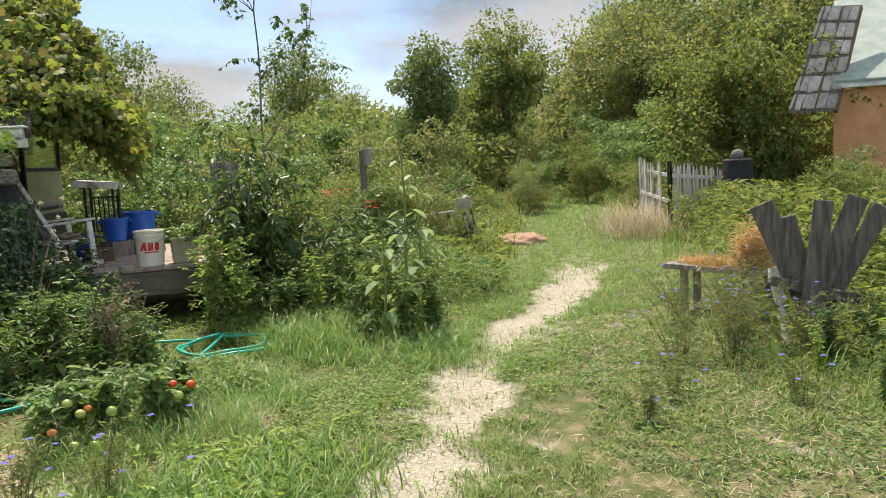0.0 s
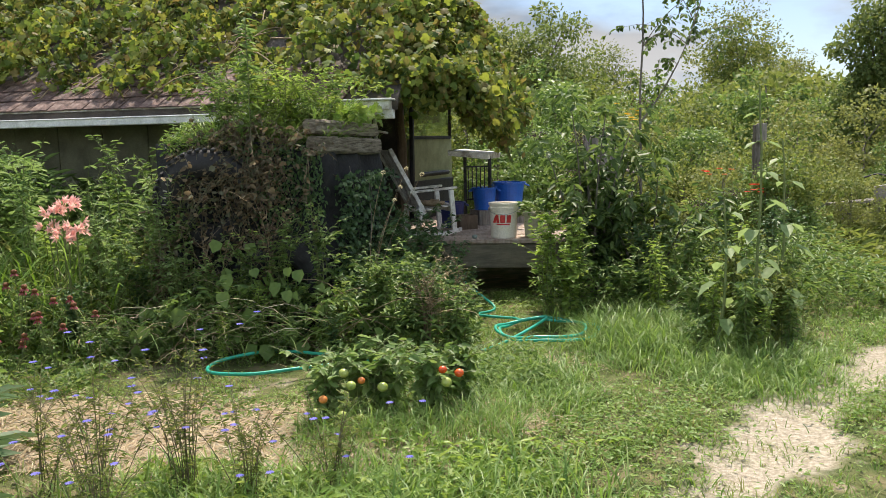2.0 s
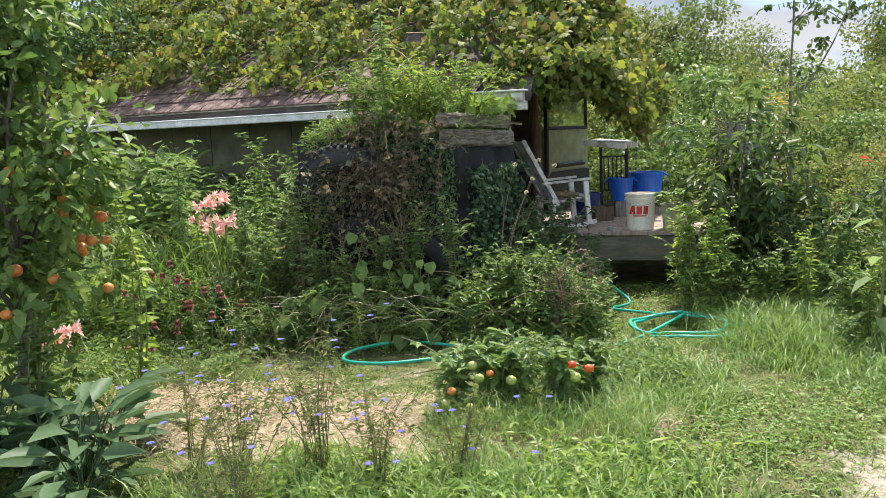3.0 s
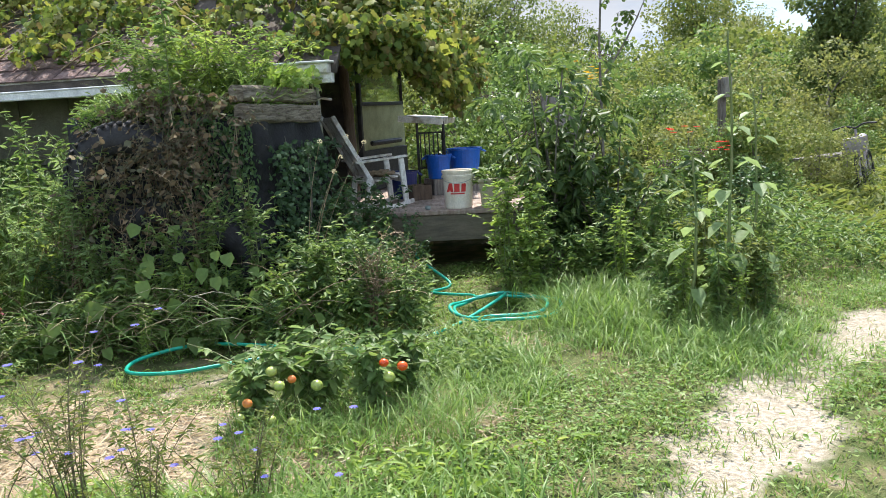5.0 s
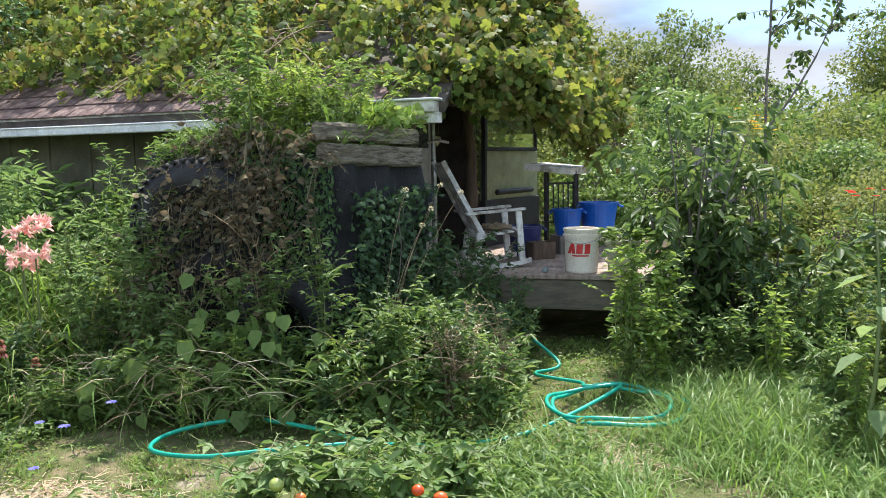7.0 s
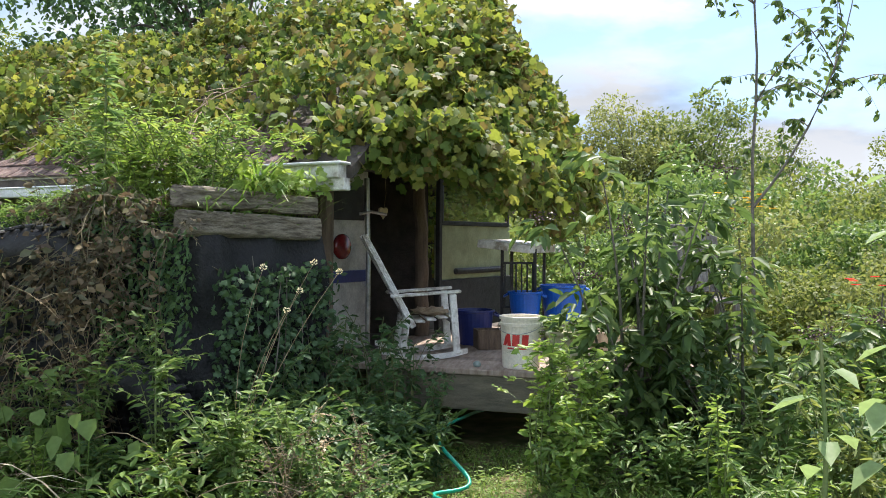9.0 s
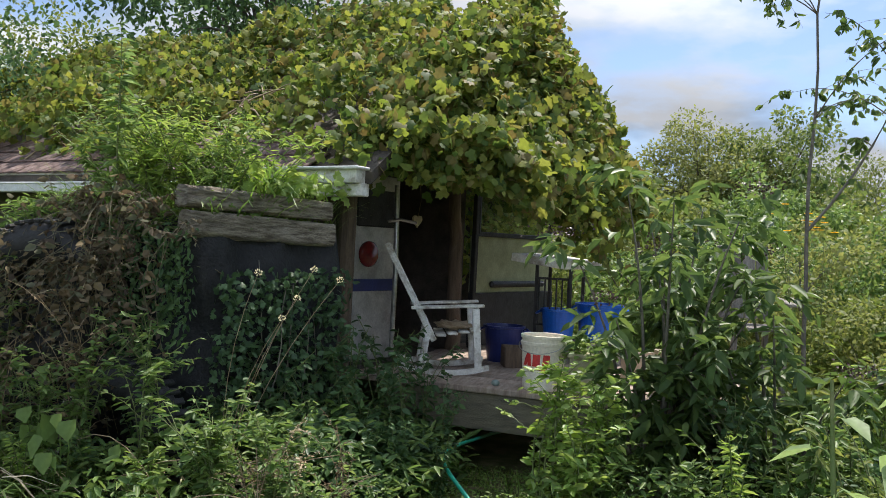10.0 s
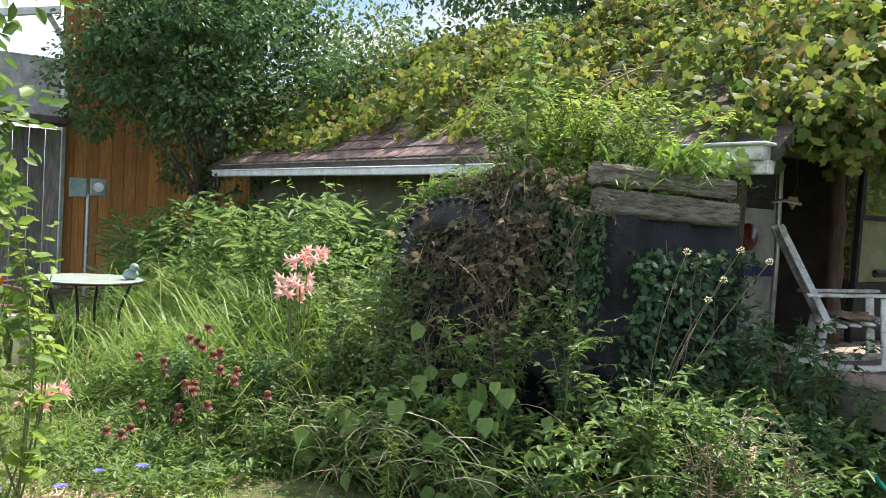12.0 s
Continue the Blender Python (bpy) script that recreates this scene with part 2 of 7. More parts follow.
M_SHINGLE = surf("rusty_shingles", (0.06, 0.042, 0.038), (0.16, 0.10, 0.085), 9, 0.9, 0.7, c3=(0.25, 0.19, 0.17), per_object=0.25)
M_TARP = surf("black_tarp", (0.012, 0.012, 0.013), (0.032, 0.033, 0.036), 4, 0.75, 0.6)
M_TARP.node_tree.nodes["Principled BSDF"].inputs["Specular IOR Level"].default_value = 0.3
M_DARKWALL = surf("dark_wall", (0.055, 0.045, 0.038), (0.115, 0.095, 0.078), 6, 0.9, 0.4)
M_OLIVEWALL = surf("olive_wall", (0.10, 0.10, 0.06), (0.17, 0.165, 0.105), 4, 0.8, 0.3)
M_BUSWHITE = surf("chalky_white_panel", (0.30, 0.29, 0.27), (0.52, 0.51, 0.48), 6, 0.5, 0.12)
M_BUSPALE = surf("pale_green_panel", (0.22, 0.245, 0.145), (0.33, 0.355, 0.22), 5, 0.5, 0.12)
M_BLACK = surf("black_rubber", (0.012, 0.012, 0.013), (0.03, 0.03, 0.032), 12, 0.65, 0.3)
M_POSTWOOD = surf("brown_post", (0.10, 0.07, 0.05), (0.18, 0.13, 0.09), 6, 0.9, 0.6, stretch=(5, 5, 0.6))
M_BLUEP = surf("blue_plastic", (0.008, 0.09, 0.42), (0.012, 0.13, 0.55), 4, 0.35, 0.05)
M_DARKBLUE = surf("dark_blue_plastic", (0.012, 0.02, 0.11), (0.02, 0.035, 0.17), 4, 0.4, 0.05)
M_BUCKET = surf("white_plastic", (0.76, 0.69, 0.55), (0.84, 0.80, 0.69), 4, 0.4, 0.05)
M_RED = surf("red_print", (0.55, 0.03, 0.03), (0.68, 0.05, 0.04), 20, 0.5, 0.05)
M_DKRED = surf("dark_red_lens", (0.12, 0.01, 0.012), (0.2, 0.015, 0.015), 20, 0.25, 0.05)
M_STEEL = surf("dull_steel", (0.32, 0.32, 0.31), (0.5, 0.5, 0.48), 20, 0.4, 0.1, 0.9)
M_PLANTER = surf("tan_planter", (0.36, 0.33, 0.21), (0.48, 0.44, 0.29), 6, 0.6, 0.1)
M_HOSE = surf("green_hose", (0.004, 0.30, 0.20), (0.01, 0.40, 0.28), 10, 0.35, 0.05)
M_TOMRED = surf("ripe_tomato", (0.62, 0.06, 0.012), (0.72, 0.13, 0.02), 6, 0.25, 0.03)
M_TOMGREEN = surf("green_tomato", (0.28, 0.36, 0.08), (0.40, 0.44, 0.12), 6, 0.28, 0.03)
M_FRUIT = surf("orange_fruit", (0.58, 0.14, 0.035), (0.68, 0.27, 0.06), 9, 0.35, 0.05)
M_ORANGE = surf("orange_clay_wall", (0.50, 0.24, 0.11), (0.62, 0.33, 0.17), 3, 0.95, 0.4)
M_SHAKE = surf("grey_shakes", (0.27, 0.25, 0.225), (0.44, 0.41, 0.37), 6, 0.9, 0.5, per_object=0.3)
M_TINROOF = surf("grey_green_roofing", (0.17, 0.23, 0.19), (0.27, 0.32, 0.28), 3, 0.6, 0.15)
M_ORBOARD = surf("orange_boards", (0.42, 0.17, 0.05), (0.58, 0.28, 0.09), 5, 0.8, 0.4, stretch=(6, 6, 0.6), per_object=0.2)
M_EBOX = surf("grey_green_box", (0.16, 0.22, 0.20), (0.24, 0.30, 0.28), 10, 0.5, 0.1)
M_GLASSTOP = surf("cloudy_table_top", (0.36, 0.44, 0.37), (0.48, 0.55, 0.47), 5, 0.18, 0.05)
M_CUSHION = surf("brown_rag", (0.24, 0.17, 0.10), (0.38, 0.29, 0.19), 14, 0.95, 0.6)
M_REDSOIL = surf("reddish_soil", (0.30, 0.17, 0.10), (0.46, 0.30, 0.20), 10, 1.0, 0.8)
M_BERRY = surf("dark_berries", (0.05, 0.025, 0.025), (0.11, 0.06, 0.05), 40, 0.5, 0.1)
M_CONE = surf("flower_cone", (0.10, 0.035, 0.012), (0.24, 0.09, 0.03), 60, 0.8, 0.6)
M_TAN = surf("tan_crate", (0.42, 0.34, 0.25), (0.55, 0.46, 0.35), 6, 0.8, 0.2)
M_BIKE = surf("mauve_grey_frame", (0.24, 0.21, 0.23), (0.36, 0.32, 0.35), 10, 0.4, 0.1, 0.3)
M_HAY = surf("golden_straw", (0.46, 0.26, 0.07), (0.60, 0.40, 0.14), 20, 0.95, 0.8)
M_DARKBOARD = surf("dark_weathered_boards", (0.075, 0.062, 0.055), (0.19, 0.165, 0.145), 5, 0.9, 0.7, stretch=(6, 6, 0.8), per_object=0.2)
M_PATHSTONE = surf("path_stones", (0.34, 0.30, 0.245), (0.60, 0.56, 0.49), 20, 0.95, 0.3)
M_HAYLEAF = leaf_mat("golden_hay", [(0.44, 0.27, 0.10), (0.55, 0.38, 0.17), (0.60, 0.45, 0.24)], 0.2, 0.7)
M_PICKET = surf("greyed_pickets", (0.30, 0.28, 0.25), (0.52, 0.50, 0.46), 6, 0.85, 0.4, stretch=(5, 5, 0.7), per_object=0.2)
M_RUST = surf("rusty_steel", (0.10, 0.05, 0.03), (0.20, 0.11, 0.07), 15, 0.8, 0.3)
M_BIRCH = surf("birch_bark", (0.45, 0.42, 0.36), (0.74, 0.71, 0.64), 9, 0.8, 0.4)


def glass_mat():
    m, nt, p = nodes("old_glass")
    p.inputs["Base Color"].default_value = (0.75, 0.82, 0.75, 1)
    p.inputs["Transmission Weight"].default_value = 1.0
    p.inputs["Roughness"].default_value = 0.04
    p.inputs["IOR"].default_value = 1.45
    return m


M_GLASS = glass_mat()

# ---- mesh helpers ----


def link(name, me, mat, parent=None, label="", smooth=False):
    me.materials.append(mat)
    if smooth:
        me.polygons.foreach_set("use_smooth", np.ones(len(me.polygons), bool))
    ob = new(name, me)
    if parent is not None:
        ob.parent = parent
    if label:
        tagged(ob, label)
    return ob


def part(name, bm, mat, parent, label="", smooth=False):
    me = bpy.data.meshes.new(name)
    bm.normal_update()
    bm.to_mesh(me)
    bm.free()
    return link(name, me, mat, parent, label, smooth)


def thing(name, label, category, m=None, group="", kind=""):
    ob = new(name)
    ob.empty_display_size = 0.1
    if m is not None:
        ob.matrix_basis = m
    return tagged(ob, label, category, group, kind)


def mesh_np(name, verts, quads=None, tris=None):
    """A mesh from arrays of vertices, quads and triangles."""
    me = bpy.data.meshes.new(name)
    q = np.zeros((0, 4), np.int32) if quads is None else np.asarray(quads, np.int32)
    t = np.zeros((0, 3), np.int32) if tris is None else np.asarray(tris, np.int32)
    me.vertices.add(len(verts))
    me.vertices.foreach_set("co", np.asarray(verts, np.float32).ravel())
    loops = np.concatenate([q.ravel(), t.ravel()])
    me.loops.add(len(loops))
    me.loops.foreach_set("vertex_index", loops)
    starts = np.concatenate([np.arange(len(q)) * 4, len(q) * 4 + np.arange(len(t)) * 3]).astype(np.int32)
    me.polygons.add(len(starts))
    me.polygons.foreach_set("loop_start", starts)
    me.update(calc_edges=True)
    return me


def unit(v):
    return v / np.maximum(np.linalg.norm(v, axis=-1, keepdims=True), 1e-9)


LEAF = {  # along, across, up; quads; triangles
    "oval": ([(0, 0, 0), (.35, -.5, .07), (.75, -.33, .03), (1, 0, -.14), (.75, .33, .03), (.35, .5, .07)], [(0, 1, 2, 3), (0, 3, 4, 5)], []),
    "heart": ([(0, 0, 0), (.05, -.42, .08), (.5, -.5, .08), (1, 0, -.16), (.5, .5, .08), (.05, .42, .08)], [(0, 1, 2, 3), (0, 3, 4, 5)], []),
    "lance": ([(0, 0, 0), (.3, -.5, .05), (.65, -.4, -.03), (1, 0, -.25), (.65, .4, -.03), (.3, .5, .05)], [(0, 1, 2, 3), (0, 3, 4, 5)], []),
    "blade": ([(0, -.5, 0), (0, .5, 0), (.55, -.42, 0), (.55, .42, 0), (1, 0, -.22)], [(0, 1, 3, 2)], [(2, 3, 4)]),
    "bent": ([(0, -.5, 0), (0, .5, 0), (.4, -.5, .05), (.4, .5, .05), (.75, -.35, -.08), (.75, .35, -.08), (1, 0, -.38)], [(0, 1, 3, 2), (2, 3, 5, 4)], [(4, 5, 6)]),
    "lobed": ([(.42, 0, .07), (0, 0, 0), (-.08, -.30, .0), (.28, -.56, -.03), (.42, -.34, .03), (.76, -.42, -.06), (.80, -.17, .0), (1, 0, -.14), (.80, .17, .0), (.76, .42, -.06), (.42, .34, .03), (.28, .56, -.03), (-.08, .30, .0)], [], [(0, k, k % 12 + 1) for k in range(1, 13)]),
    "chip": ([(0, 0, 0), (.5, -.5, .05), (1, 0, -.05), (.5, .5, .05)], [(0, 1, 2, 3)], []),
}


def leaf_arrays(shape, P, D, N, L, W):
    T, Q, R = LEAF[shape]
    T = np.array(T)
    D = unit(D)
    S = unit(np.cross(D, N))
    N = unit(np.cross(S, D))
    L, W = np.asarray(L)[:, None], np.asarray(W)[:, None]
    V = np.concatenate([P + L * a * D + W * b * S + L * c * N for a, b, c in T], 1).reshape(-1, 3)
    base = (np.arange(len(P)) * len(T))[:, None, None]
    quads = (base + np.array(Q)[None]).reshape(-1, 4) if Q else None
    tris = (base + np.array(R)[None]).reshape(-1, 3) if R else None
    return V, quads, tris


def foliage(name, shape, P, D, N, L, W, mat, parent=None, label=""):
    V, q, t = leaf_arrays(shape, P, D, N, L, W)
    return link(name, mesh_np(name, V, q, t), mat, parent, label)


def tube_arrays(paths, r0, r1, seg=5):
    """Tapered tubes along paths of equal or unequal length."""
    Vs, Qs, n0 = [], [], 0
    for i, p in enumerate(paths):
        p = np.asarray(p, float)
        k = len(p)
        d = unit(np.gradient(p, axis=0))
        up = np.where(np.abs(d[:, 2:3]) > 0.9, [[1.0, 0, 0]], [[0, 0, 1.0]])
        s = unit(np.cross(d, up))
        u = np.cross(s, d)
        a = np.linspace(0, 2 * np.pi, seg, endpoint=False)
        ra, rb = (r0[i], r1[i]) if np.ndim(r0) else (r0, r1)
        r = np.linspace(ra, rb, k)[:, None, None]
        V = p[:, None] + r * (np.cos(a)[None, :, None] * s[:, None] + np.sin(a)[None, :, None] * u[:, None])
        Vs.append(V.reshape(-1, 3))
        i0 = n0 + (np.arange(k - 1)[:, None] * seg + np.arange(seg)[None])
        i1 = n0 + (np.arange(k - 1)[:, None] * seg + (np.arange(seg)[None] + 1) % seg)
        Qs.append(np.stack([i0, i1, i1 + seg, i0 + seg], -1).reshape(-1, 4))
        n0 += k * seg
    return np.concatenate(Vs), np.concatenate(Qs)


def tubes(name, paths, r0, r1, mat, parent=None, label="", seg=5):
    V, Q = tube_arrays(paths, r0, r1, seg)
    return link(name, mesh_np(name, V, Q), mat, parent, label, True)


def box(bm, c, size, rot=None, bevel=0.0):
    m = Matrix.Translation(c) @ (rot.to_4x4() if rot is not None else Matrix()) @ Matrix.Diagonal((*size, 1))
    r = bmesh.ops.create_cube(bm, size=1, matrix=m)
    if bevel:
        es = list({e for v in r["verts"] for e in v.link_edges})
        bmesh.ops.bevel(bm, geom=es, offset=bevel, segments=1, affect="EDGES")
    return bm


def box_part(name, c, size, mat, parent, label="", rot=None, bevel=0.006):
    return part(name, box(bmesh.new(), c, size, rot, bevel), mat, parent, label)


def lathe(profile, seg=24):
    """A closed turned shape round z from (radius, height) pairs."""
    bm = bmesh.new()
    rings = []
    for r, z in profile:
        rings.append([bm.verts.new((r * math.cos(2 * math.pi * k / seg), r * math.sin(2 * math.pi * k / seg), z)) for k in range(seg)])
    for a, b in zip(rings, rings[1:]):
        for k in range(seg):
            bm.faces.new((a[k], a[(k + 1) % seg], b[(k + 1) % seg], b[k]))
    bm.faces.new(list(reversed(rings[0])))
    bm.faces.new(rings[-1])
    return bm


def beam(name, a, b, w, h, mat, parent, label="", bevel=0.006):
    """A board from a to b, w across and h high."""
    a, b = Vector(a), Vector(b)
    d = b - a
    q = d.to_track_quat("X", "Z").to_matrix()
    return box_part(name, (a + b) / 2, (d.length, w, h), mat, parent, label, q, bevel)


def arc(p0, p1, sag, n=7, rng=None, wob=0.0):
    """A path from p0 to p1 that bows by sag."""
    t = np.linspace(0, 1, n)[:, None]
    p = np.asarray(p0) * (1 - t) + np.asarray(p1) * t + np.asarray(sag) * (4 * t * (1 - t))
    if rng is not None:
        p[1:] += rng.normal(0, wob, (n - 1, 3))
    return p


def spline(pts, n=90):
    p = np.asarray(pts, float)
    t = np.linspace(0, len(p) - 1, n)
    i = np.clip(t.astype(int), 0, len(p) - 2)
    f = (t - i)[:, None]
    q = np.concatenate([[2 * p[0] - p[1]], p, [2 * p[-1] - p[-2]]])
    a, b, c, d = q[i], q[i + 1], q[i + 2], q[i + 3]
    return .5 * (2 * b + (c - a) * f + (2 * a - 5 * b + 4 * c - d) * f ** 2 + (3 * b - a - 3 * c + d) * f ** 3)


# ---- the lie of the land ----
WAY = np.array([(-5.0, -2.6), (-2.2, -0.4), (-0.5, 1.25), (0.75, 2.92), (1.3, 3.45), (1.95, 4.15), (2.65, 5.0), (3.75, 5.85), (5.35, 7.15), (7.65, 9.7), (10.4, 13.2), (15.0, 19.2), (23.5, 29.0), (40.0, 49.0)])


def way_distance(x, y):
    best = np.full(np.shape(x), 1e9)
    for a, b in zip(WAY, WAY[1:]):
        d = b - a
        t = np.clip(((x - a[0]) * d[0] + (y - a[1]) * d[1]) / (d @ d), 0, 1)
        best = np.minimum(best, np.hypot(x - a[0] - t * d[0], y - a[1] - t * d[1]))
    return best


def waves(x, y, k, seed):
    r = np.random.RandomState(seed)
    out = 0
    for _ in range(7):
        a, f, ph = r.uniform(0, 6.28), k * r.uniform(0.5, 1.8), r.uniform(0, 6.28)
        out = out + np.sin((x * np.cos(a) + y * np.sin(a)) * f + ph)
    return out / 7 * 1.6


def bare(x, y):
    """1 on the trodden earth, 0 on grass."""
    d = way_distance(x, y)
    near = np.clip(1 - (np.hypot(x - 1, y - 3) - 6.5) / 4, 0, 1)
    w = 0.27 + 0.09 * waves(x, y, 2.6, 5) + 0.05 * waves(x, y, 7.0, 6)
    island = 1 - 0.3 * np.clip(1.8 * waves(x, y, 4.2, 11) + 0.9 * waves(x, y, 9.0, 16) - 0.45, 0, 1)
    return np.clip(1.15 - d / np.maximum(w, 0.08) * 0.62, 0, 1) * island * (0.15 + 0.85 * near) + 0.20 * waves(x, y, 5.0, 8) + 0.16 * waves(x, y, 11.0, 9) + 0.22 * waves(x, y, 23.0, 10)


def bed(x, y):
    """1 on the mulched bed in front of the tomatoes."""
    a = 1.25 - np.hypot((x + 1.75) / 1.75, (y - 4.42 + 0.10 * (x + 1)) / 0.62)
    b = 1.2 - np.hypot((x - 0.25) / 0.5, (y - 4.5) / 0.42)
    return np.clip(np.maximum(a, b) * 2 + 0.35 * waves(x, y, 4, 3), 0, 1)


def height(x, y):
    return 0.02 * waves(x, y, 1.1, 2) + 0.012 * waves(x, y, 4.3, 4) - 0.03 * np.clip(bare(x, y), 0, 1)


def axis_steps(lo, hi, step, far):
    mid = np.arange(lo, hi + step / 2, step)
    out, d, p = [], step, hi
    while p < far:
        d *= 1.35
        p += d
        out.append(p)
    out = np.array(out)
    return np.concatenate([(lo - (out - hi))[::-1], mid, out])


def make_ground():
    xs, ys = axis_steps(-7, 11, 0.09, 600), axis_steps(-2, 14, 0.09, 600)
    X, Y = np.meshgrid(xs, ys)
    V = np.stack([X, Y, height(X, Y)], -1).reshape(-1, 3)
    n, m = X.shape
    i = (np.arange(n - 1)[:, None] * m + np.arange(m - 1)[None]).reshape(-1)
    Q = np.stack([i, i + 1, i + m + 1, i + m], -1)
    me = mesh_np("ground", V, Q)
    at = me.attributes.new("bare", "FLOAT", "POINT")
    at.data.foreach_set("value", np.maximum(np.clip(bare(X, Y), 0, 1), 0.75 * bed(X, Y)).ravel().astype(np.float32))
    tagged(link("ground", me, M_GROUND, smooth=True), "bare pale path through rough grass and earth", "ground", kind="structure")


make_ground()
# ---- cabin ----
EU, EV = np.array([-0.962, 0.272, 0.0]), np.array([0.272, 0.962, 0.0])   # along the gutter, and back into the house
EC = np.array([-0.30, 7.90, 0.0])                                       # the near end of the gutter


def house(s, v, z):
    """A point s metres along the gutter, v metres back, z up."""
    return EC + EU * s + EV * v + np.array([0, 0, z])


RIDGE_V, RIDGE_Z, EAVE_Z = 3.1, 3.9, 1.98
CABIN_ROT = Matrix(((EU[0], EV[0], 0), (EU[1], EV[1], 0), (0, 0, 1)))
SIDE = np.array([0.394, 0.919, 0.0])
SIDE0 = np.array([-0.86, 8.93, 0.0])


def side(s, z, out=0.0):
    """A point on the end wall by the porch; out: towards the porch."""
    return SIDE0 + SIDE * s + np.array([SIDE[1], -SIDE[0], 0]) * out + np.array([0, 0, z])


def make_cabin():
    cab = thing("cabin", "low weathered cabin overgrown with vines, white gutter", "cabin", kind="structure")
    # front wall with boards under the eave
    for k in range(13):
        s = 0.75 + k * 0.6
        a, b = house(s, 0.75, 0.0), house(s + 0.59, 0.75, 0.0)
        beam("wall_board", (*a[:2], 0.98), (*b[:2], 0.98), 0.05, 1.96, M_OLIVEWALL, cab)
    # back and far end walls, floor-to-eave
    beam("back_wall", house(2.0, 6.2, 1.0), house(8.2, 6.2, 1.0), 0.1, 2.0, M_DARKWALL, cab)
    beam("far_wall", house(8.2, 0.8, 1.0), house(8.2, 6.2, 1.0), 0.1, 2.0, M_DARKWALL, cab)
    # inside of the doorway: unseen walls added in a dark colour for its shade
    beam("inner_wall", side(-0.2, 1.4, -1.1), side(1.75, 1.4, -1.1), 0.08, 2.2, M_DARKWALL, cab)
    # divider added to keep leaves behind the window out of the dark doorway
    beam("partition", side(1.62, 1.4, -0.06), side(1.62, 1.4, -1.15), 0.06, 2.2, M_DARKWALL, cab)
    beam("inner_floor", side(0.1, 0.5, -0.8), side(3.3, 0.5, -0.8), 1.6, 0.08, M_DARKWALL, cab)
    # roof: two slopes of boards with shingle courses at the eave
    def slab(name, corners, thick, mat):
        bm = bmesh.new()
        lo = [bm.verts.new(Vector(c) - Vector((0, 0, thick))) for c in corners]
        hi = [bm.verts.new(c) for c in corners]
        bm.faces.new(hi)
        bm.faces.new(list(reversed(lo)))
        for k in range(4):
            bm.faces.new((lo[k], lo[(k + 1) % 4], hi[(k + 1) % 4], hi[k]))
        return part(name, bm, mat, cab)
    z0 = EAVE_Z
    slab("roof_front", [house(-0.05, 0.03, z0), house(8.4, 0.03, z0), house(8.4, RIDGE_V, RIDGE_Z), house(0.35, RIDGE_V, RIDGE_Z)], 0.08, M_DARKWALL)
    slab("roof_back", [house(0.35, RIDGE_V, RIDGE_Z), house(8.4, RIDGE_V, RIDGE_Z), house(8.4, 6.4, 2.0), house(1.2, 6.4, 2.0)], 0.08, M_DARKWALL)
    # gutter: a channel of three lips, with its fascia board above
    for nm, v, z, w, h, mat in (("gutter", -0.02, 1.865, 0.10, 0.075, M_GUTTER), ("gutter_lip", -0.075, 1.905, 0.018, 0.018, M_GUTTER), ("fascia", 0.05, 1.955, 0.03, 0.10, M_WHITEPAINT)):
        beam(nm, house(0.9, v, z), house(8.05, v, z), w, h, mat, cab, bevel=0.008)
    # the porch end of the eave: two stacked boxed boards
    beam("eave_board", house(0.0, -0.02, 1.945), house(1.1, 0.0, 1.945), 0.10, 0.09, M_WHITEPAINT, cab, "flaking white eave board")
    beam("eave_board", house(-0.02, 0.01, 1.86), house(0.38, 0.01, 1.86), 0.08, 0.085, M_WHITEPAINT, cab)
    beam("eave_cap", house(-0.03, -0.03, 1.997), house(0.9, -0.03, 1.997), 0.14, 0.02, M_GUTTER, cab)
    # posts under the eave
    beam("post", (-0.63, 8.45, 0.0), (-0.62, 8.46, 1.95), 0.11, 0.11, M_POSTWOOD, cab, "brown round-edged post", 0.03)
    # end wall: white panel, door opening, log jamb, pale panel with window
    beam("end_panel", side(0.10, 1.32), side(0.62, 1.32), 0.06, 1.5, M_BUSWHITE, cab, "chalky white metal panel")
    beam("end_wall", side(-0.60, 1.05), side(0.095, 1.05), 0.08, 2.0, M_DARKWALL, cab)
    beam("blue_band", side(0.10, 1.18, 0.035), side(0.62, 1.18, 0.035), 0.012, 0.10, M_DARKBLUE, cab)
    beam("quarter_window", side(0.12, 1.80, 0.032), side(0.56, 1.80, 0.032), 0.014, 0.30, M_BLACK, cab, "small dark window above the panel", 0.012)
    bm = lathe([(0.0, 0.0), (0.105, 0.0), (0.105, 0.02), (0.085, 0.035), (0.0, 0.04)], 20)
    bm.transform(Matrix.Translation(side(0.26, 1.43, 0.035)) @ Vector((SIDE[1], -SIDE[0], 0)).to_track_quat("Z", "Y").to_matrix().to_4x4())
    part("red_lens", bm, M_DKRED, cab, "round dark red lens", True)
    tubes("rail", [[side(0.45, 0.6, 0.16), side(0.46, 1.3, 0.16), side(0.45, 2.0, 0.15)]], 0.022, 0.022, M_STEEL, cab, "dull steel pole", 8)
    tubes("rail_arm", [[side(0.35, 1.70, 0.16), side(0.45, 1.72, 0.2), side(0.62, 1.70, 0.22)]], 0.014, 0.014, M_STEEL, cab, seg=6)
    beam("lintel", side(0.3, 2.14), side(3.2, 2.14), 0.12, 0.12, M_DARKWALL, cab)
    rng = np.random.RandomState(3)
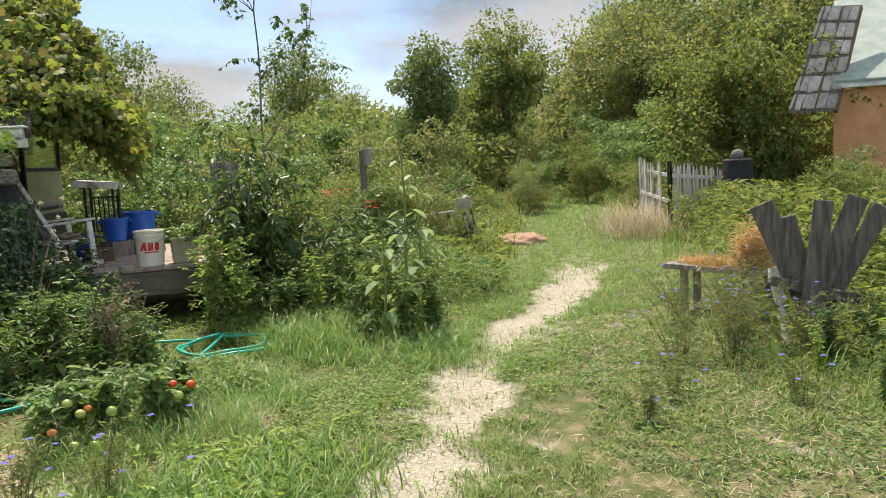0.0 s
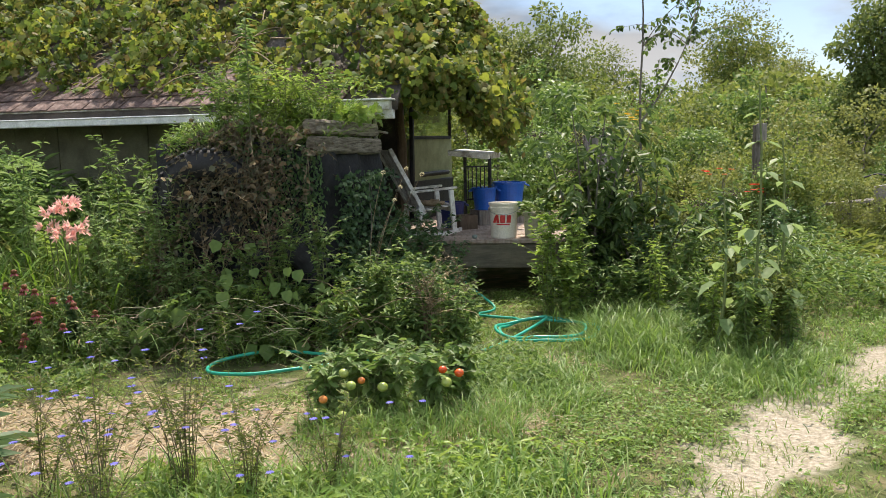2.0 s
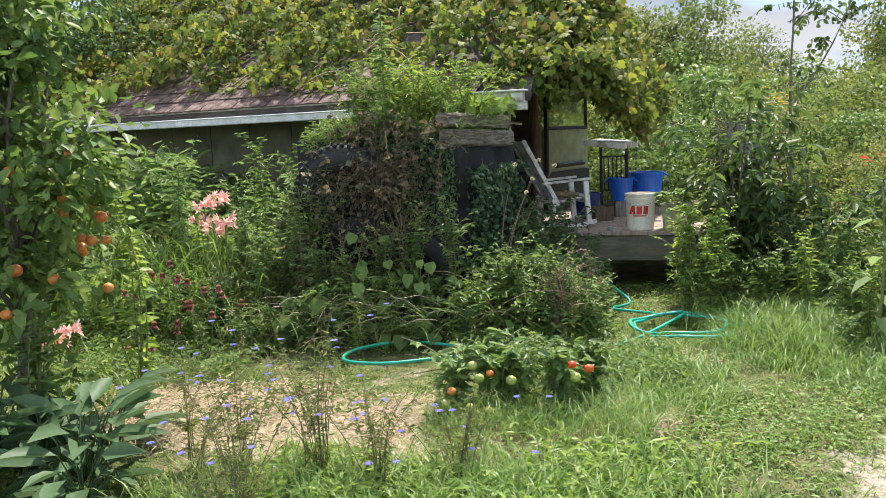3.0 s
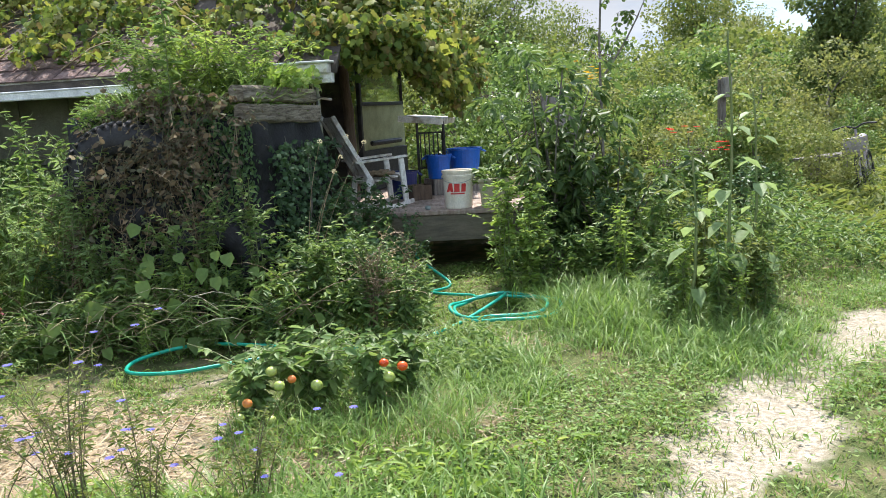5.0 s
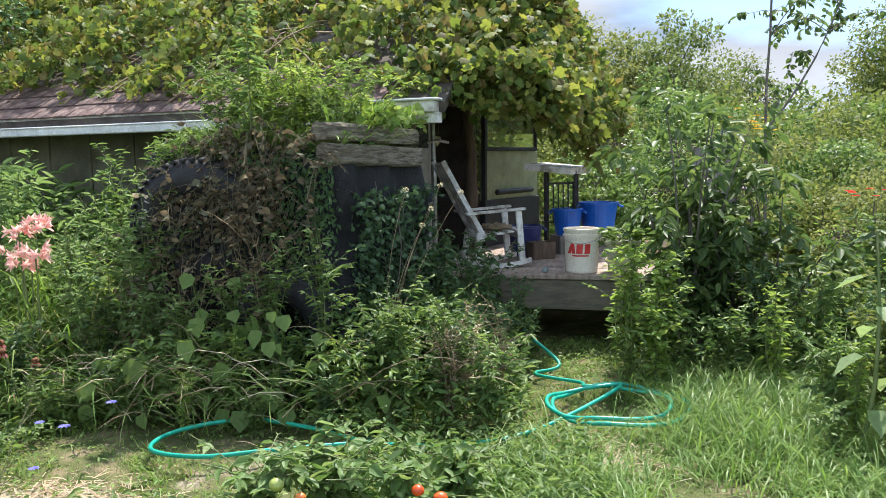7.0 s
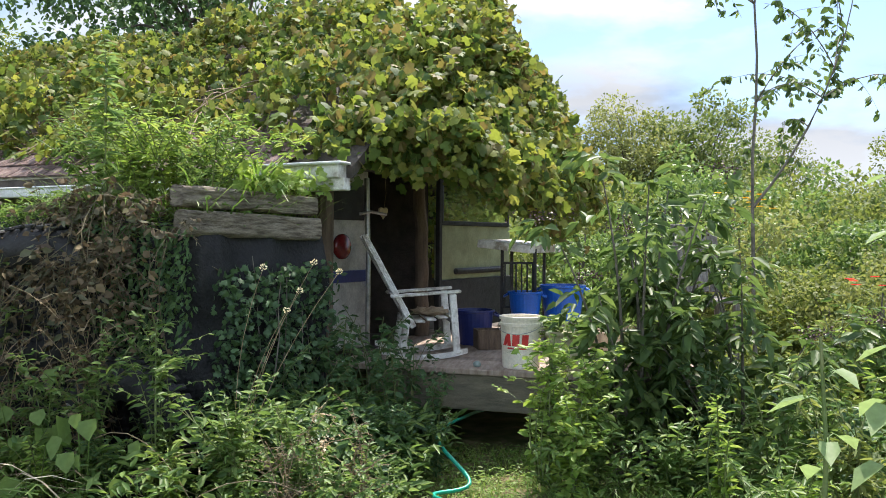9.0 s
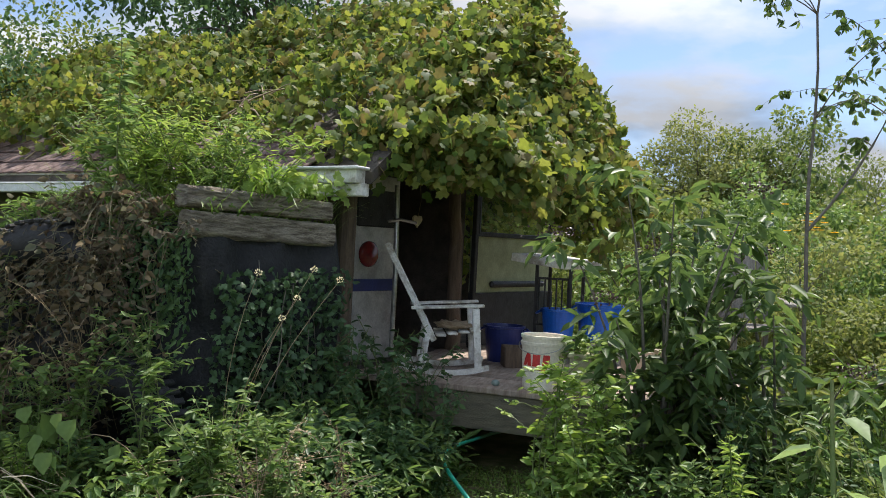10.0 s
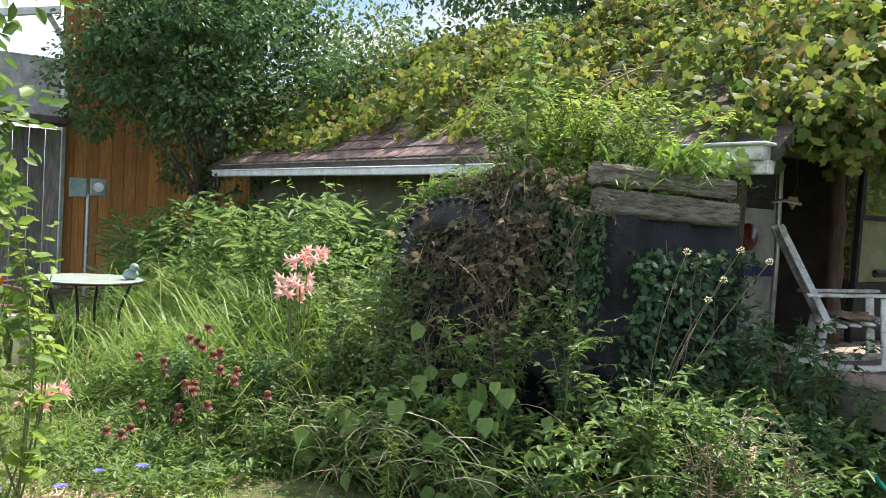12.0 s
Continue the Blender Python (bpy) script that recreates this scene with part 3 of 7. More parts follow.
    tubes("door_jamb", [arc(side(1.42, 0.55, 0.02), side(1.36, 2.2, 0.0), (0.03, 0, 0), 9, rng, 0.008)], 0.07, 0.055, M_POSTWOOD, cab, "round unpeeled log door post", 9)
    beam("black_post", side(1.66, 0.56, 0.05), side(1.68, 2.2, 0.05), 0.05, 0.05, M_BLACK, cab)
    win = box_part("window", (0, 0, 0), (0.01, 0.01, 0.01), M_BLACK, cab)
    beam("window_sash", side(1.72, 1.65, 0.03), side(3.05, 1.65, 0.03), 0.05, 0.045, M_BLACK, win)
    beam("window_sash", side(1.72, 2.26, 0.03), side(3.05, 2.26, 0.03), 0.05, 0.045, M_BLACK, win)
    beam("window_sash", side(1.74, 1.65, 0.03), side(1.74, 2.26, 0.03), 0.05, 0.045, M_BLACK, win)
    beam("window_sash", side(3.03, 1.65, 0.03), side(3.03, 2.26, 0.03), 0.05, 0.045, M_BLACK, win)
    pane = beam("window_pane", side(1.76, 1.95, 0.02), side(3.01, 1.95, 0.02), 0.006, 0.58, M_GLASS, win, bevel=0)
    pane.visible_shadow = False
    win.location = side(1.7, 1.62, 0.0)
    for c in win.children:
        c.location = -win.location
    beam("pale_panel", side(1.70, 1.36), side(3.1, 1.36), 0.06, 0.54, M_BUSPALE, cab, "pale green metal panel below a window")
    beam("black_panel", side(1.70, 0.84, 0.01), side(3.1, 0.84, 0.01), 0.08, 0.50, M_BLACK, cab, "black lower panel")
    beam("fender_bump", side(1.95, 1.17, 0.05), side(2.9, 1.17, 0.05), 0.06, 0.06, M_BLACK, cab, bevel=0.02)
    return cab


cabin = make_cabin()


def make_shingles():
    """Rusty courses that show between the gutter and the vine."""
    me = None
    rng = np.random.RandomState(5)
    slope = math.atan2(RIDGE_Z - EAVE_Z, RIDGE_V)
    rot = CABIN_ROT @ Matrix.Rotation(slope, 3, "X")
    for row in range(3):
        for k in range(34):
            s = 0.6 + k * 0.225 + 0.11 * (row % 2)
            if me is None:
                me = bpy.data.meshes.new("shingle")
                b = box(bmesh.new(), (0, 0, 0), (0.215, 0.30, 0.014), None, 0.004)
                b.to_mesh(me)
                b.free()
                me.materials.append(M_SHINGLE)
            o = new("shingle", me)
            v = 0.12 + row * 0.2
            p = house(s, v, EAVE_Z + v * math.tan(slope) + 0.018)
            o.matrix_basis = Matrix.Translation(p) @ (rot @ Euler((radians(-4 + rng.uniform(-1, 2)), 0, radians(rng.uniform(-3, 3)))).to_matrix()).to_4x4()
            o.parent = cabin


def make_heart():
    """The pale heart that hangs in the doorway."""
    bm = bmesh.new()
    pts = []
    for k in range(28):
        a = 2 * math.pi * k / 28
        pts.append((0.0038 * 16 * math.sin(a) ** 3, 0.0038 * (13 * math.cos(a) - 5 * math.cos(2 * a) - 2 * math.cos(3 * a) - math.cos(4 * a))))
    f = bm.faces.new([bm.verts.new((x, 0, z)) for x, z in pts])
    r = bmesh.ops.extrude_face_region(bm, geom=[f])
    bmesh.ops.translate(bm, vec=(0, 0.02, 0), verts=[v for v in r["geom"] if isinstance(v, bmesh.types.BMVert)])
    me_t = Vector((SIDE[1], -SIDE[0], 0)).to_track_quat("-Y", "Z").to_matrix().to_4x4()
    o = part("heart_ornament", bm, M_CREAM, None)
    o.matrix_basis = Matrix.Translation((-0.60, 10.05, 1.74)) @ me_t
    tagged(o, "small pale heart ornament hanging in a dark doorway", "ornament")
    tubes("hanging_cord", [[(0, 0, 0.04), (0.03, 0.0, 0.18), (0.0, 0, 0.42)]], 0.003, 0.003, M_DRYSTEM, o)


make_heart()

# ---- porch deck ----
DK0, DK1 = np.array([-0.12, 8.46, 0]), np.array([2.0, 8.22, 0])
DKU = unit(DK1 - DK0)
DKV = np.array([-DKU[1], DKU[0], 0])
DECK_Z = 0.58


def deck(u, v, z=0.0):
    return DK0 + DKU * u + DKV * v + np.array([0, 0, DECK_Z + z])


def make_deck():
    d = thing("porch_deck", "raised porch deck of grey-brown weathered boards", "deck", kind="structure")
    L = float(np.linalg.norm(DK1 - DK0))
    rng = np.random.RandomState(9)
    for k in range(19):
        v = -0.02 + k * 0.145
        beam("deck_board", deck(-0.45 + rng.uniform(-.02, .02), v + 0.07, -0.02), deck(L + rng.uniform(-.03, .03), v + 0.07, -0.02 + rng.uniform(-.003, .003)), 0.138, 0.04, M_DECK, d, bevel=0.005)
    beam("skirt_board", deck(-0.2, 0.03, -0.17), deck(L - 0.02, 0.03, -0.17), 0.045, 0.25, M_FASCIA, d, "grey-green weathered skirt board")
    beam("skirt_board", deck(L - 0.03, 0.0, -0.17), deck(L - 0.03, 2.7, -0.17), 0.045, 0.25, M_FASCIA, d)
    for u in (0.1, L - 0.1):
        for v in (0.1, 2.5):
            beam("deck_post", (*deck(u, v)[:2], 0.0), (*deck(u, v)[:2], DECK_Z - 0.05), 0.1, 0.1, M_POSTWOOD, d)
    beam("joist", deck(-0.2, 1.3, -0.12), deck(L - 0.1, 1.3, -0.12), 0.05, 0.16, M_POSTWOOD, d)


make_deck()


def make_chair():
    """Rocking chair; x: its front, z up, the rockers on z = 0."""
    c = thing("rocking_chair", "white flaking-paint wooden rocking chair on the porch deck", "chair", pose(0.007, 8.936, DECK_Z, 0, 0, 19) @ Matrix.Scale(0.89, 4))
    W = 0.52
    for y in (-W / 2, W / 2):
        pts = [(0.36 - 0.76 * t, y, 0.025 + 0.06 * (2 * t - 0.95) ** 2) for t in np.linspace(0, 1, 9)]
        bm = bmesh.new()
        lo, hi = [], []
        for x, yy, z in pts:
            lo.append((bm.verts.new((x, yy - .016, z - .022)), bm.verts.new((x, yy + .016, z - .022))))
            hi.append((bm.verts.new((x, yy - .016, z + .022)), bm.verts.new((x, yy + .016, z + .022))))
        for k in range(8):
            bm.faces.new((lo[k][0], lo[k + 1][0], lo[k + 1][1], lo[k][1]))
            bm.faces.new((hi[k][0], hi[k][1], hi[k + 1][1], hi[k + 1][0]))
            bm.faces.new((lo[k][0], hi[k][0], hi[k + 1][0], lo[k + 1][0]))
            bm.faces.new((lo[k][1], lo[k + 1][1], hi[k + 1][1], hi[k][1]))
        for k in (0, 8):
            bm.faces.new((lo[k][0], lo[k][1], hi[k][1], hi[k][0]))
        part("rocker", bm, M_WHITEPAINT, c)
        beam("front_leg", (0.27, y, 0.05), (0.23, y, 0.56), 0.045, 0.06, M_WHITEPAINT, c)
        beam("back_leg", (-0.20, y, 0.05), (-0.16, y, 0.36), 0.04, 0.06, M_WHITEPAINT, c)
        beam("arm", (-0.30, y, 0.545), (0.30, y, 0.585), 0.085, 0.025, M_WHITEPAINT, c)
        beam("back_stile", (-0.10, y * 0.94, 0.28), (-0.52, y * 0.94, 1.06), 0.05, 0.05, M_WHITEPAINT, c)
    for k in range(5):
        x = 0.24 - k * 0.095
        beam("seat_slat", (x, -W / 2, 0.375 - k * 0.016), (x, W / 2, 0.375 - k * 0.016), 0.085, 0.02, M_WHITEPAINT, c)
    beam("seat_apron", (0.26, -W / 2, 0.34), (0.26, W / 2, 0.34), 0.022, 0.10, M_WHITEPAINT, c)
    for k in range(6):
        y = -0.20 + k * 0.08
        beam("back_slat", (-0.13, y, 0.36), (-0.50, y, 1.03), 0.058, 0.016, M_WHITEPAINT, c)
    for z, x in ((0.42, -0.165), (1.02, -0.485)):
        beam("back_rail", (x, -W / 2, z), (x, W / 2, z), 0.022, 0.06, M_WHITEPAINT, c)
    bm = bmesh.new()
    bmesh.ops.create_icosphere(bm, subdivisions=3, radius=1)
    for v in bm.verts:
        n = noise.noise(v.co * 3.1)
        v.co = Vector((v.co.x * 0.15 * (1 + .4 * n), v.co.y * 0.19 * (1 + .4 * n), v.co.z * 0.035 * (1 + n)))
    rag = part("seat_rag", bm, M_CUSHION, None, smooth=True)
    rag.matrix_basis = c.matrix_basis @ Matrix.Translation((0.08, 0.02, 0.39))
    tagged(rag, "crumpled brown rag on the chair seat", "cloth")


make_chair()


def wrap_round(me, r, z0):
    """Lay flat lettering (x, y) round a tapering cylinder that faces -y."""
    n = len(me.vertices)
    co = np.zeros(n * 3)
    me.vertices.foreach_get("co", co)
    co = co.reshape(-1, 3)
    a = co[:, 0] / r
    rr = r + 0.002 + co[:, 2]
    me.vertices.foreach_set("co", np.stack([rr * np.sin(a), -rr * np.cos(a), z0 + co[:, 1]], -1).ravel())
    me.update()
    return me


def make_bucket():
    b = thing("bucket", "white plastic bucket with a red printed mark on the deck edge", "bucket", pose(*deck(0.92, 0.20), 0, 0, -8))
    part("pail", lathe([(0.02, 0.0), (0.128, 0.0), (0.133, 0.01), (0.146, 0.30), (0.156, 0.302), (0.156, 0.322), (0.147, 0.324), (0.147, 0.345), (0.156, 0.347), (0.157, 0.368), (0.146, 0.370), (0.140, 0.365), (0.128, 0.03), (0.02, 0.02)], 32), M_BUCKET, b, smooth=False)
    tubes("bail_handle", [[(0.157 * math.cos(a), -0.03 - 0.16 * math.sin(a), 0.315 - 0.06 * math.sin(a)) for a in np.linspace(0.0, math.pi, 16)]], 0.003, 0.003, M_STEEL, b)
    # the mark: a broad slanting red device, drawn as plain shapes
    bm = bmesh.new()
    for x, w, h, lean in ((-0.10, 0.034, 0.085, 0.034), (-0.055, 0.030, 0.085, -0.008), (-0.006, 0.052, 0.080, 0.004), (0.058, 0.046, 0.080, 0.008)):
        v = [bm.verts.new(p) for p in ((x - w / 2, 0, 0), (x + w / 2, 0, 0), (x + w / 2 + lean, h, 0), (x - w / 2 + lean, h, 0))]
        bm.faces.new(v)
    bmesh.ops.subdivide_edges(bm, edges=bm.edges[:], cuts=2, use_grid_fill=True)
    me = bpy.data.meshes.new("red_mark")
    bm.to_mesh(me)
    bm.free()
    link("red_mark", wrap_round(me, 0.1415, 0.165), M_RED, b, "broad red printed mark")
    bm = bmesh.new()
    bmesh.ops.create_grid(bm, x_segments=10, y_segments=1, size=1, matrix=Matrix.Diagonal((0.07, 0.006, 1, 1)))
    me = bpy.data.meshes.new("small_print")
    bm.to_mesh(me)
    bm.free()
    link("small_print", wrap_round(me, 0.139, 0.148), M_RED, b)


make_bucket()


def make_tub(m, r, h, mat, label, name="tub"):
    t = thing(name, label, "tub", m)
    part("shell", lathe([(0.01, 0), (r * .78, 0), (r * .8, .01), (r * .97, h * .93), (r * 1.05, h * .94), (r * 1.05, h), (r * .95, h), (r * .76, .02), (0.01, 0.02)], 28), mat, t)
    for s in (-1, 1):
        tubes("handle", [[(s * r * 1.03, -0.07, h * .9), (s * r * 1.22, -0.05, h * .84), (s * r * 1.22, 0.05, h * .84), (s * r * 1.03, 0.07, h * .9)]], 0.012, 0.012, mat, t, seg=6)
    return t


make_tub(pose(1.04, 10.2, DECK_Z + .181), 0.20, 0.32, M_BLUEP, "bright blue plastic tub on the porch deck")
make_tub(pose(0.72, 9.98, DECK_Z + .181), 0.15, 0.27, M_BLUEP, "bright blue plastic tub beside its twin")
make_tub(pose(0.30, 9.75, DECK_Z), 0.17, 0.30, M_DARKBLUE, "dark blue plastic pail behind the rocking chair", "pail")


def make_planter():
    p = thing("planter", "tan plastic planter with a trailing plant on the deck edge", "planter", pose(*deck(1.26, 0.20), 0, 0, -6))
    b = box(bmesh.new(), (0, 0, 0.13), (0.27, 0.22, 0.26), None, 0.012)
    for v in b.verts:
        k = 0.86 + 0.14 * v.co.z / 0.26
        v.co.x *= k
        v.co.y *= k
    part("pot", b, M_PLANTER, p)
    box_part("rim", (0, 0, 0.255), (0.29, 0.24, 0.03), M_PLANTER, p)
    rng = np.random.RandomState(31)
    n = 260
    a = rng.uniform(0, 6.28, n)
    r = 0.16 * np.sqrt(rng.uniform(0, 1, n))
    P = np.stack([r * np.cos(a), r * np.sin(a), 0.27 + rng.uniform(0, .13, n) - r * .3], -1)
    foliage("foliage", "oval", P, np.stack([np.cos(a), np.sin(a), rng.uniform(-.6, .7, n)], -1), rng.normal(0, .4, (n, 3)) + [0, 0, 1], rng.uniform(.04, .08, n), rng.uniform(.03, .05, n), M_WEED, p)


make_planter()


def make_shelf_table():
    t = thing("folding_table", "worn white folding table beyond the porch window", "table")
    box_part("table_top", (0.64, 10.4, 1.43), (0.50, 0.95, 0.07), M_WHITEPAINT, t, rot=Euler((0, radians(6), radians(-14))).to_matrix())
    for x, y in ((0.50, 10.1), (0.80, 10.05), (0.52, 10.75), (0.84, 10.7)):
        beam("table_leg", (x, y, DECK_Z), (x, y, 1.41), 0.03, 0.03, M_BLACK, t)
    for k in range(6):
        beam("rack_bar", (0.53 + k * 0.05, 10.06, DECK_Z + 0.30), (0.53 + k * 0.05, 10.06, 1.28), 0.014, 0.014, M_BLACK, t, bevel=0.003)
    for z in (DECK_Z + 0.30, 1.28):
        beam("rack_rail", (0.50, 10.08, z), (0.81, 10.08, z), 0.02, 0.02, M_BLACK, t)


make_shelf_table()


def make_garden_chair():
    c = thing("garden_chair", "grey plastic garden chair half hidden in the shrubs", "chair", pose(2.25, 10.25, 0.55, 0, 0, 15))
    rot = Matrix.Rotation(radians(-12), 3, "X")
    for k in range(4):
        box_part("back_slat", (-0.165 + k * 0.11, 0.12, 0.78), (0.10, 0.025, 0.62), M_GREYWOOD, c, rot=rot)
    box_part("seat", (0, -0.12, 0.42), (0.46, 0.44, 0.03), M_GREYWOOD, c)
    for x in (-.2, .2):
        for y in (-.3, .1):
            beam("leg", (x, y, -0.55), (x, y, 0.42), 0.045, 0.045, M_GREYWOOD, c)
    for x in (-.26, .26):
        beam("arm", (x, -.32, 0.62), (x, .14, 0.66), 0.07, 0.025, M_GREYWOOD, c)


make_garden_chair()

# ---- mound with tyres, logs and tarp in front of the cabin ----
MA, MB_, MC = np.array([-0.47, 7.84, 0]), np.array([-0.84, 6.97, 0]), np.array([-2.3, 7.15, 0])


def make_mound():
    m = thing("retaining_bank", "earth bank held by a black tarp and split logs", "bank", kind="structure")
    # draped tarp: along MC, MB_, MA
    pts = [MC + (MB_ - MC) * t for t in np.linspace(0, 1, 28)] + [MB_ + (MA - MB_) * t for t in np.linspace(0.04, 1, 22)]
    pts = np.array(pts)
    d = unit(np.gradient(pts, axis=0))
    nrm = np.stack([d[:, 1], -d[:, 0], 0 * d[:, 0]], -1)
    zs = np.linspace(0, 1.62, 26)
    k = np.arange(len(pts))
    fold = 0.03 * np.sin(k * 0.9)[:, None] * (1.2 - zs[None] / 1.9) + 0.05 * waves(k[:, None] * .35 + 0 * zs[None], zs[None] * 2.2 + 0 * k[:, None], 1.3, 42) + 0.03 * waves(k[:, None] * .5 + 0 * zs[None], zs[None] * 5 + 0 * k[:, None], 2.0, 43)
    bulge = 0.07 * np.sin(np.pi * np.clip(1 - zs / 1.62, 0, 1) ** 0.8)[None]
    V = pts[:, None] + nrm[:, None] * (fold + bulge)[..., None] + np.array([0, 0, 1.0]) * zs[None, :, None]
    n, q = len(pts), len(zs)
    i = (np.arange(n - 1)[:, None] * q + np.arange(q - 1)[None]).reshape(-1)
    o = link("tarp", mesh_np("tarp", V.reshape(-1, 3), np.stack([i, i + q, i + q + 1, i + 1], -1)), M_TARP, m, "black plastic tarp with folds", True)
    sol = o.modifiers.new("thickness", "SOLIDIFY")
    sol.thickness = 0.01
    # earth behind it
    bm = bmesh.new()
    foot = [MC + [0.05, 0.06, 0], MB_ + [-.03, .05, 0], MA + [-.05, .0, 0], np.array([-1.0, 8.35, 0]), np.array([-2.3, 8.3, 0])]
    lo = [bm.verts.new((*p[:2], 0)) for p in foot]
    hi = [bm.verts.new((*p[:2], 1.58)) for p in foot]
    bm.faces.new(hi)
    for a in range(5):
        bm.faces.new((lo[a], lo[(a + 1) % 5], hi[(a + 1) % 5], hi[a]))
    part("earth", bm, M_GROUND, m)
    rng = np.random.RandomState(12)
    for z, h, o in ((1.735, .13, .0), (1.585, .16, .025)):
        a0, b0 = MB_ + [-.10 + o, -.10, z], MA + (MB_ - MA) * .10 + [0.03 + o, 0, z - .03]
        bm = box(bmesh.new(), (0, 0, 0), (1, 1, 1), None, 0)
        bmesh.ops.subdivide_edges(bm, edges=bm.edges[:], cuts=6, use_grid_fill=True)
        d0 = Vector(b0) - Vector(a0)
        q0 = d0.to_track_quat("X", "Z").to_matrix()
        for v in bm.verts:
            c = v.co.copy()
            r = 1 - .10 * (abs(c.y) * 2) ** 4 - .10 * (abs(c.z) * 2) ** 4
            c = Vector((c.x * d0.length, c.y * .14 * r, c.z * h * r))
            c += Vector((0, 1, 1)) * .012 * noise.noise(Vector((c.x * 6, c.y * 40, c.z * 40)))
            v.co = (Vector(a0) + Vector(b0)) / 2 + q0 @ c
        part("log", bm, M_LOG, m, "split weathered grey log")


make_mound()


def make_tyre(m, r=0.40, w=0.2):
    t = thing("tyre", "old black car tyre leaning on the bank", "tyre", m)
    prof = []
    for a in np.linspace(-2.3, 2.3, 15):
        prof.append((r - 0.13 + 0.13 * math.cos(a), w / 2 * 1.0 * math.sin(a) / math.sin(1.57)))
    bm = bmesh.new()
    seg = 40
    rings = [[bm.verts.new((q * math.cos(2 * math.pi * k / seg), z, q * math.sin(2 * math.pi * k / seg))) for q, z in prof] for k in range(seg)]
    for k in range(seg):
        a, b = rings[k], rings[(k + 1) % seg]
        for j in range(len(prof)):
            bm.faces.new((a[j], b[j], b[(j + 1) % len(prof)], a[(j + 1) % len(prof)]))
    part("casing", bm, M_BLACK, t, smooth=True)
    for k in range(44):
        a = 2 * math.pi * k / 44
        rot = Matrix.Rotation(-a, 3, "Y")
        box_part("tread_block", rot @ Vector((r + 0.001, 0, 0)), (0.02, w * 0.8, 0.034), M_BLACK, t, rot=rot, bevel=0.004)
    for k, a in enumerate(np.linspace(2.5, 4.3, 12)):
        rot = Matrix.Rotation(-a, 3, "Y")
        box_part("raised_letter", rot @ Vector((r - 0.085, -w * 0.49, 0)), (0.035, 0.006, 0.012), M_PICKET, t, rot=rot, bevel=0.001)
    return t


make_tyre(pose(-1.80, 6.88, 1.14, 6, 0, 8), 0.43)
make_tyre(pose(-1.18, 6.74, 0.42, -4, 0, -8), 0.42)
# ---- vine over the roof ----


def make_vine():
    rng = np.random.RandomState(21)
    vine = thing("grape_vine", "dense yellow-green grape vine covering the cabin roof", "vine")
    slope = (RIDGE_Z - EAVE_Z) / RIDGE_V
    n = 28000
    s = rng.uniform(-0.25, 8.9, n)
    edge = 0.13 + 0.20 * waves(s, s * 0, 2.5, 31) + 0.12 * waves(s, s * 0, 7.0, 36) + 0.06 * np.clip(s - 1.2, 0, 1)
    edge = np.where(s < 1.0, edge * np.clip(s, 0.05, 1), edge)
    v = edge + (RIDGE_V + 0.5 - edge) * rng.uniform(0, 1, n) ** 0.85
    lump = 0.24 + 0.28 * waves(s * 1.0, v, 2.4, 32) + 0.22 * waves(s, v, 6.5, 33)
    up = np.clip(lump, 0.03, 0.7) * rng.uniform(0.1, 1, n) ** 0.7
    top = np.where(v < RIDGE_V, EAVE_Z + v * slope, RIDGE_Z - (v - RIDGE_V) * 0.3)
    P1 = EC + EU * s[:, None] + EV * v[:, None] + np.array([0, 0, 1.0]) * (top + up)[:, None]
    s_ok = ((s > 0.55) | (v < 2.3)) & (waves(s * 1.3, v, 5.0, 39) + .6 * waves(s, v, 12.0, 40) > -.55)
    P1, n = P1[s_ok], int(s_ok.sum())
    N1 = -EV * slope + np.array([0, 0, 0.9]) + rng.normal(0, 1.15, (n, 3))
    # the roof's rounded end, where the vine hangs over the doorway
    m = 19000
    s2, v2 = rng.uniform(-0.76, 0.35, m), 0.2 + 3.3 * rng.uniform(0, 1, m) ** .8
    ok = v2 > 0.12 + 1.05 * np.clip(-s2, 0, 1) + .15 * waves(s2, v2, 4, 37)
    s2, v2 = s2[ok], v2[ok]
    m = len(s2)
    zt = EAVE_Z + np.minimum(v2, RIDGE_V) * slope - .4 * np.clip(v2 - RIDGE_V, 0, 9)
    fall = np.clip(1.1 - 1.1 * (np.clip(.3 - s2, 0, 2) / 1.06) ** .95 - .10 * np.clip(v2 - 2.2, 0, 2), 0, 1)
    z2 = 2.0 + (zt - 2.0) * fall + .20 + .20 * waves(s2 * 2, v2 * 2, 2.6, 38) - rng.uniform(0, 1, m) ** 2 * .35
    P2 = EC + EU * s2[:, None] + EV * v2[:, None] + np.array([0, 0, 1.0]) * z2[:, None] + rng.normal(0, .05, (m, 3))
    N2 = -EU * np.clip(-s2, 0, 1)[:, None] * 1.1 - EV * .45 + np.array([0, 0, .75]) + rng.normal(0, 1.0, (m, 3))
    # curtains that hang from it
    k = 2400
    x = rng.uniform(0, 1, k)
    P3 = np.array([-.15, 8.3, 2.3]) + np.stack([1.25 * x, 2.2 * x, -rng.uniform(-.1, 1, k) * (0.22 + 0.75 * np.clip(x * 1.5 - .6, 0, 1))], -1) + rng.normal(0, .07, (k, 3))
    N3 = np.array([0.6, -0.8, 0.2]) + rng.normal(0, .4, (k, 3))
    P, N = np.concatenate([P1, P2, P3]), np.concatenate([N1, N2, N3])
    D = np.cross(N, rng.normal(0, 1, (len(P), 3))) + [0, 0, -0.5]
    # foliage seen through the window, on the far side
    w = rng.uniform(0, 1, (1500, 2))
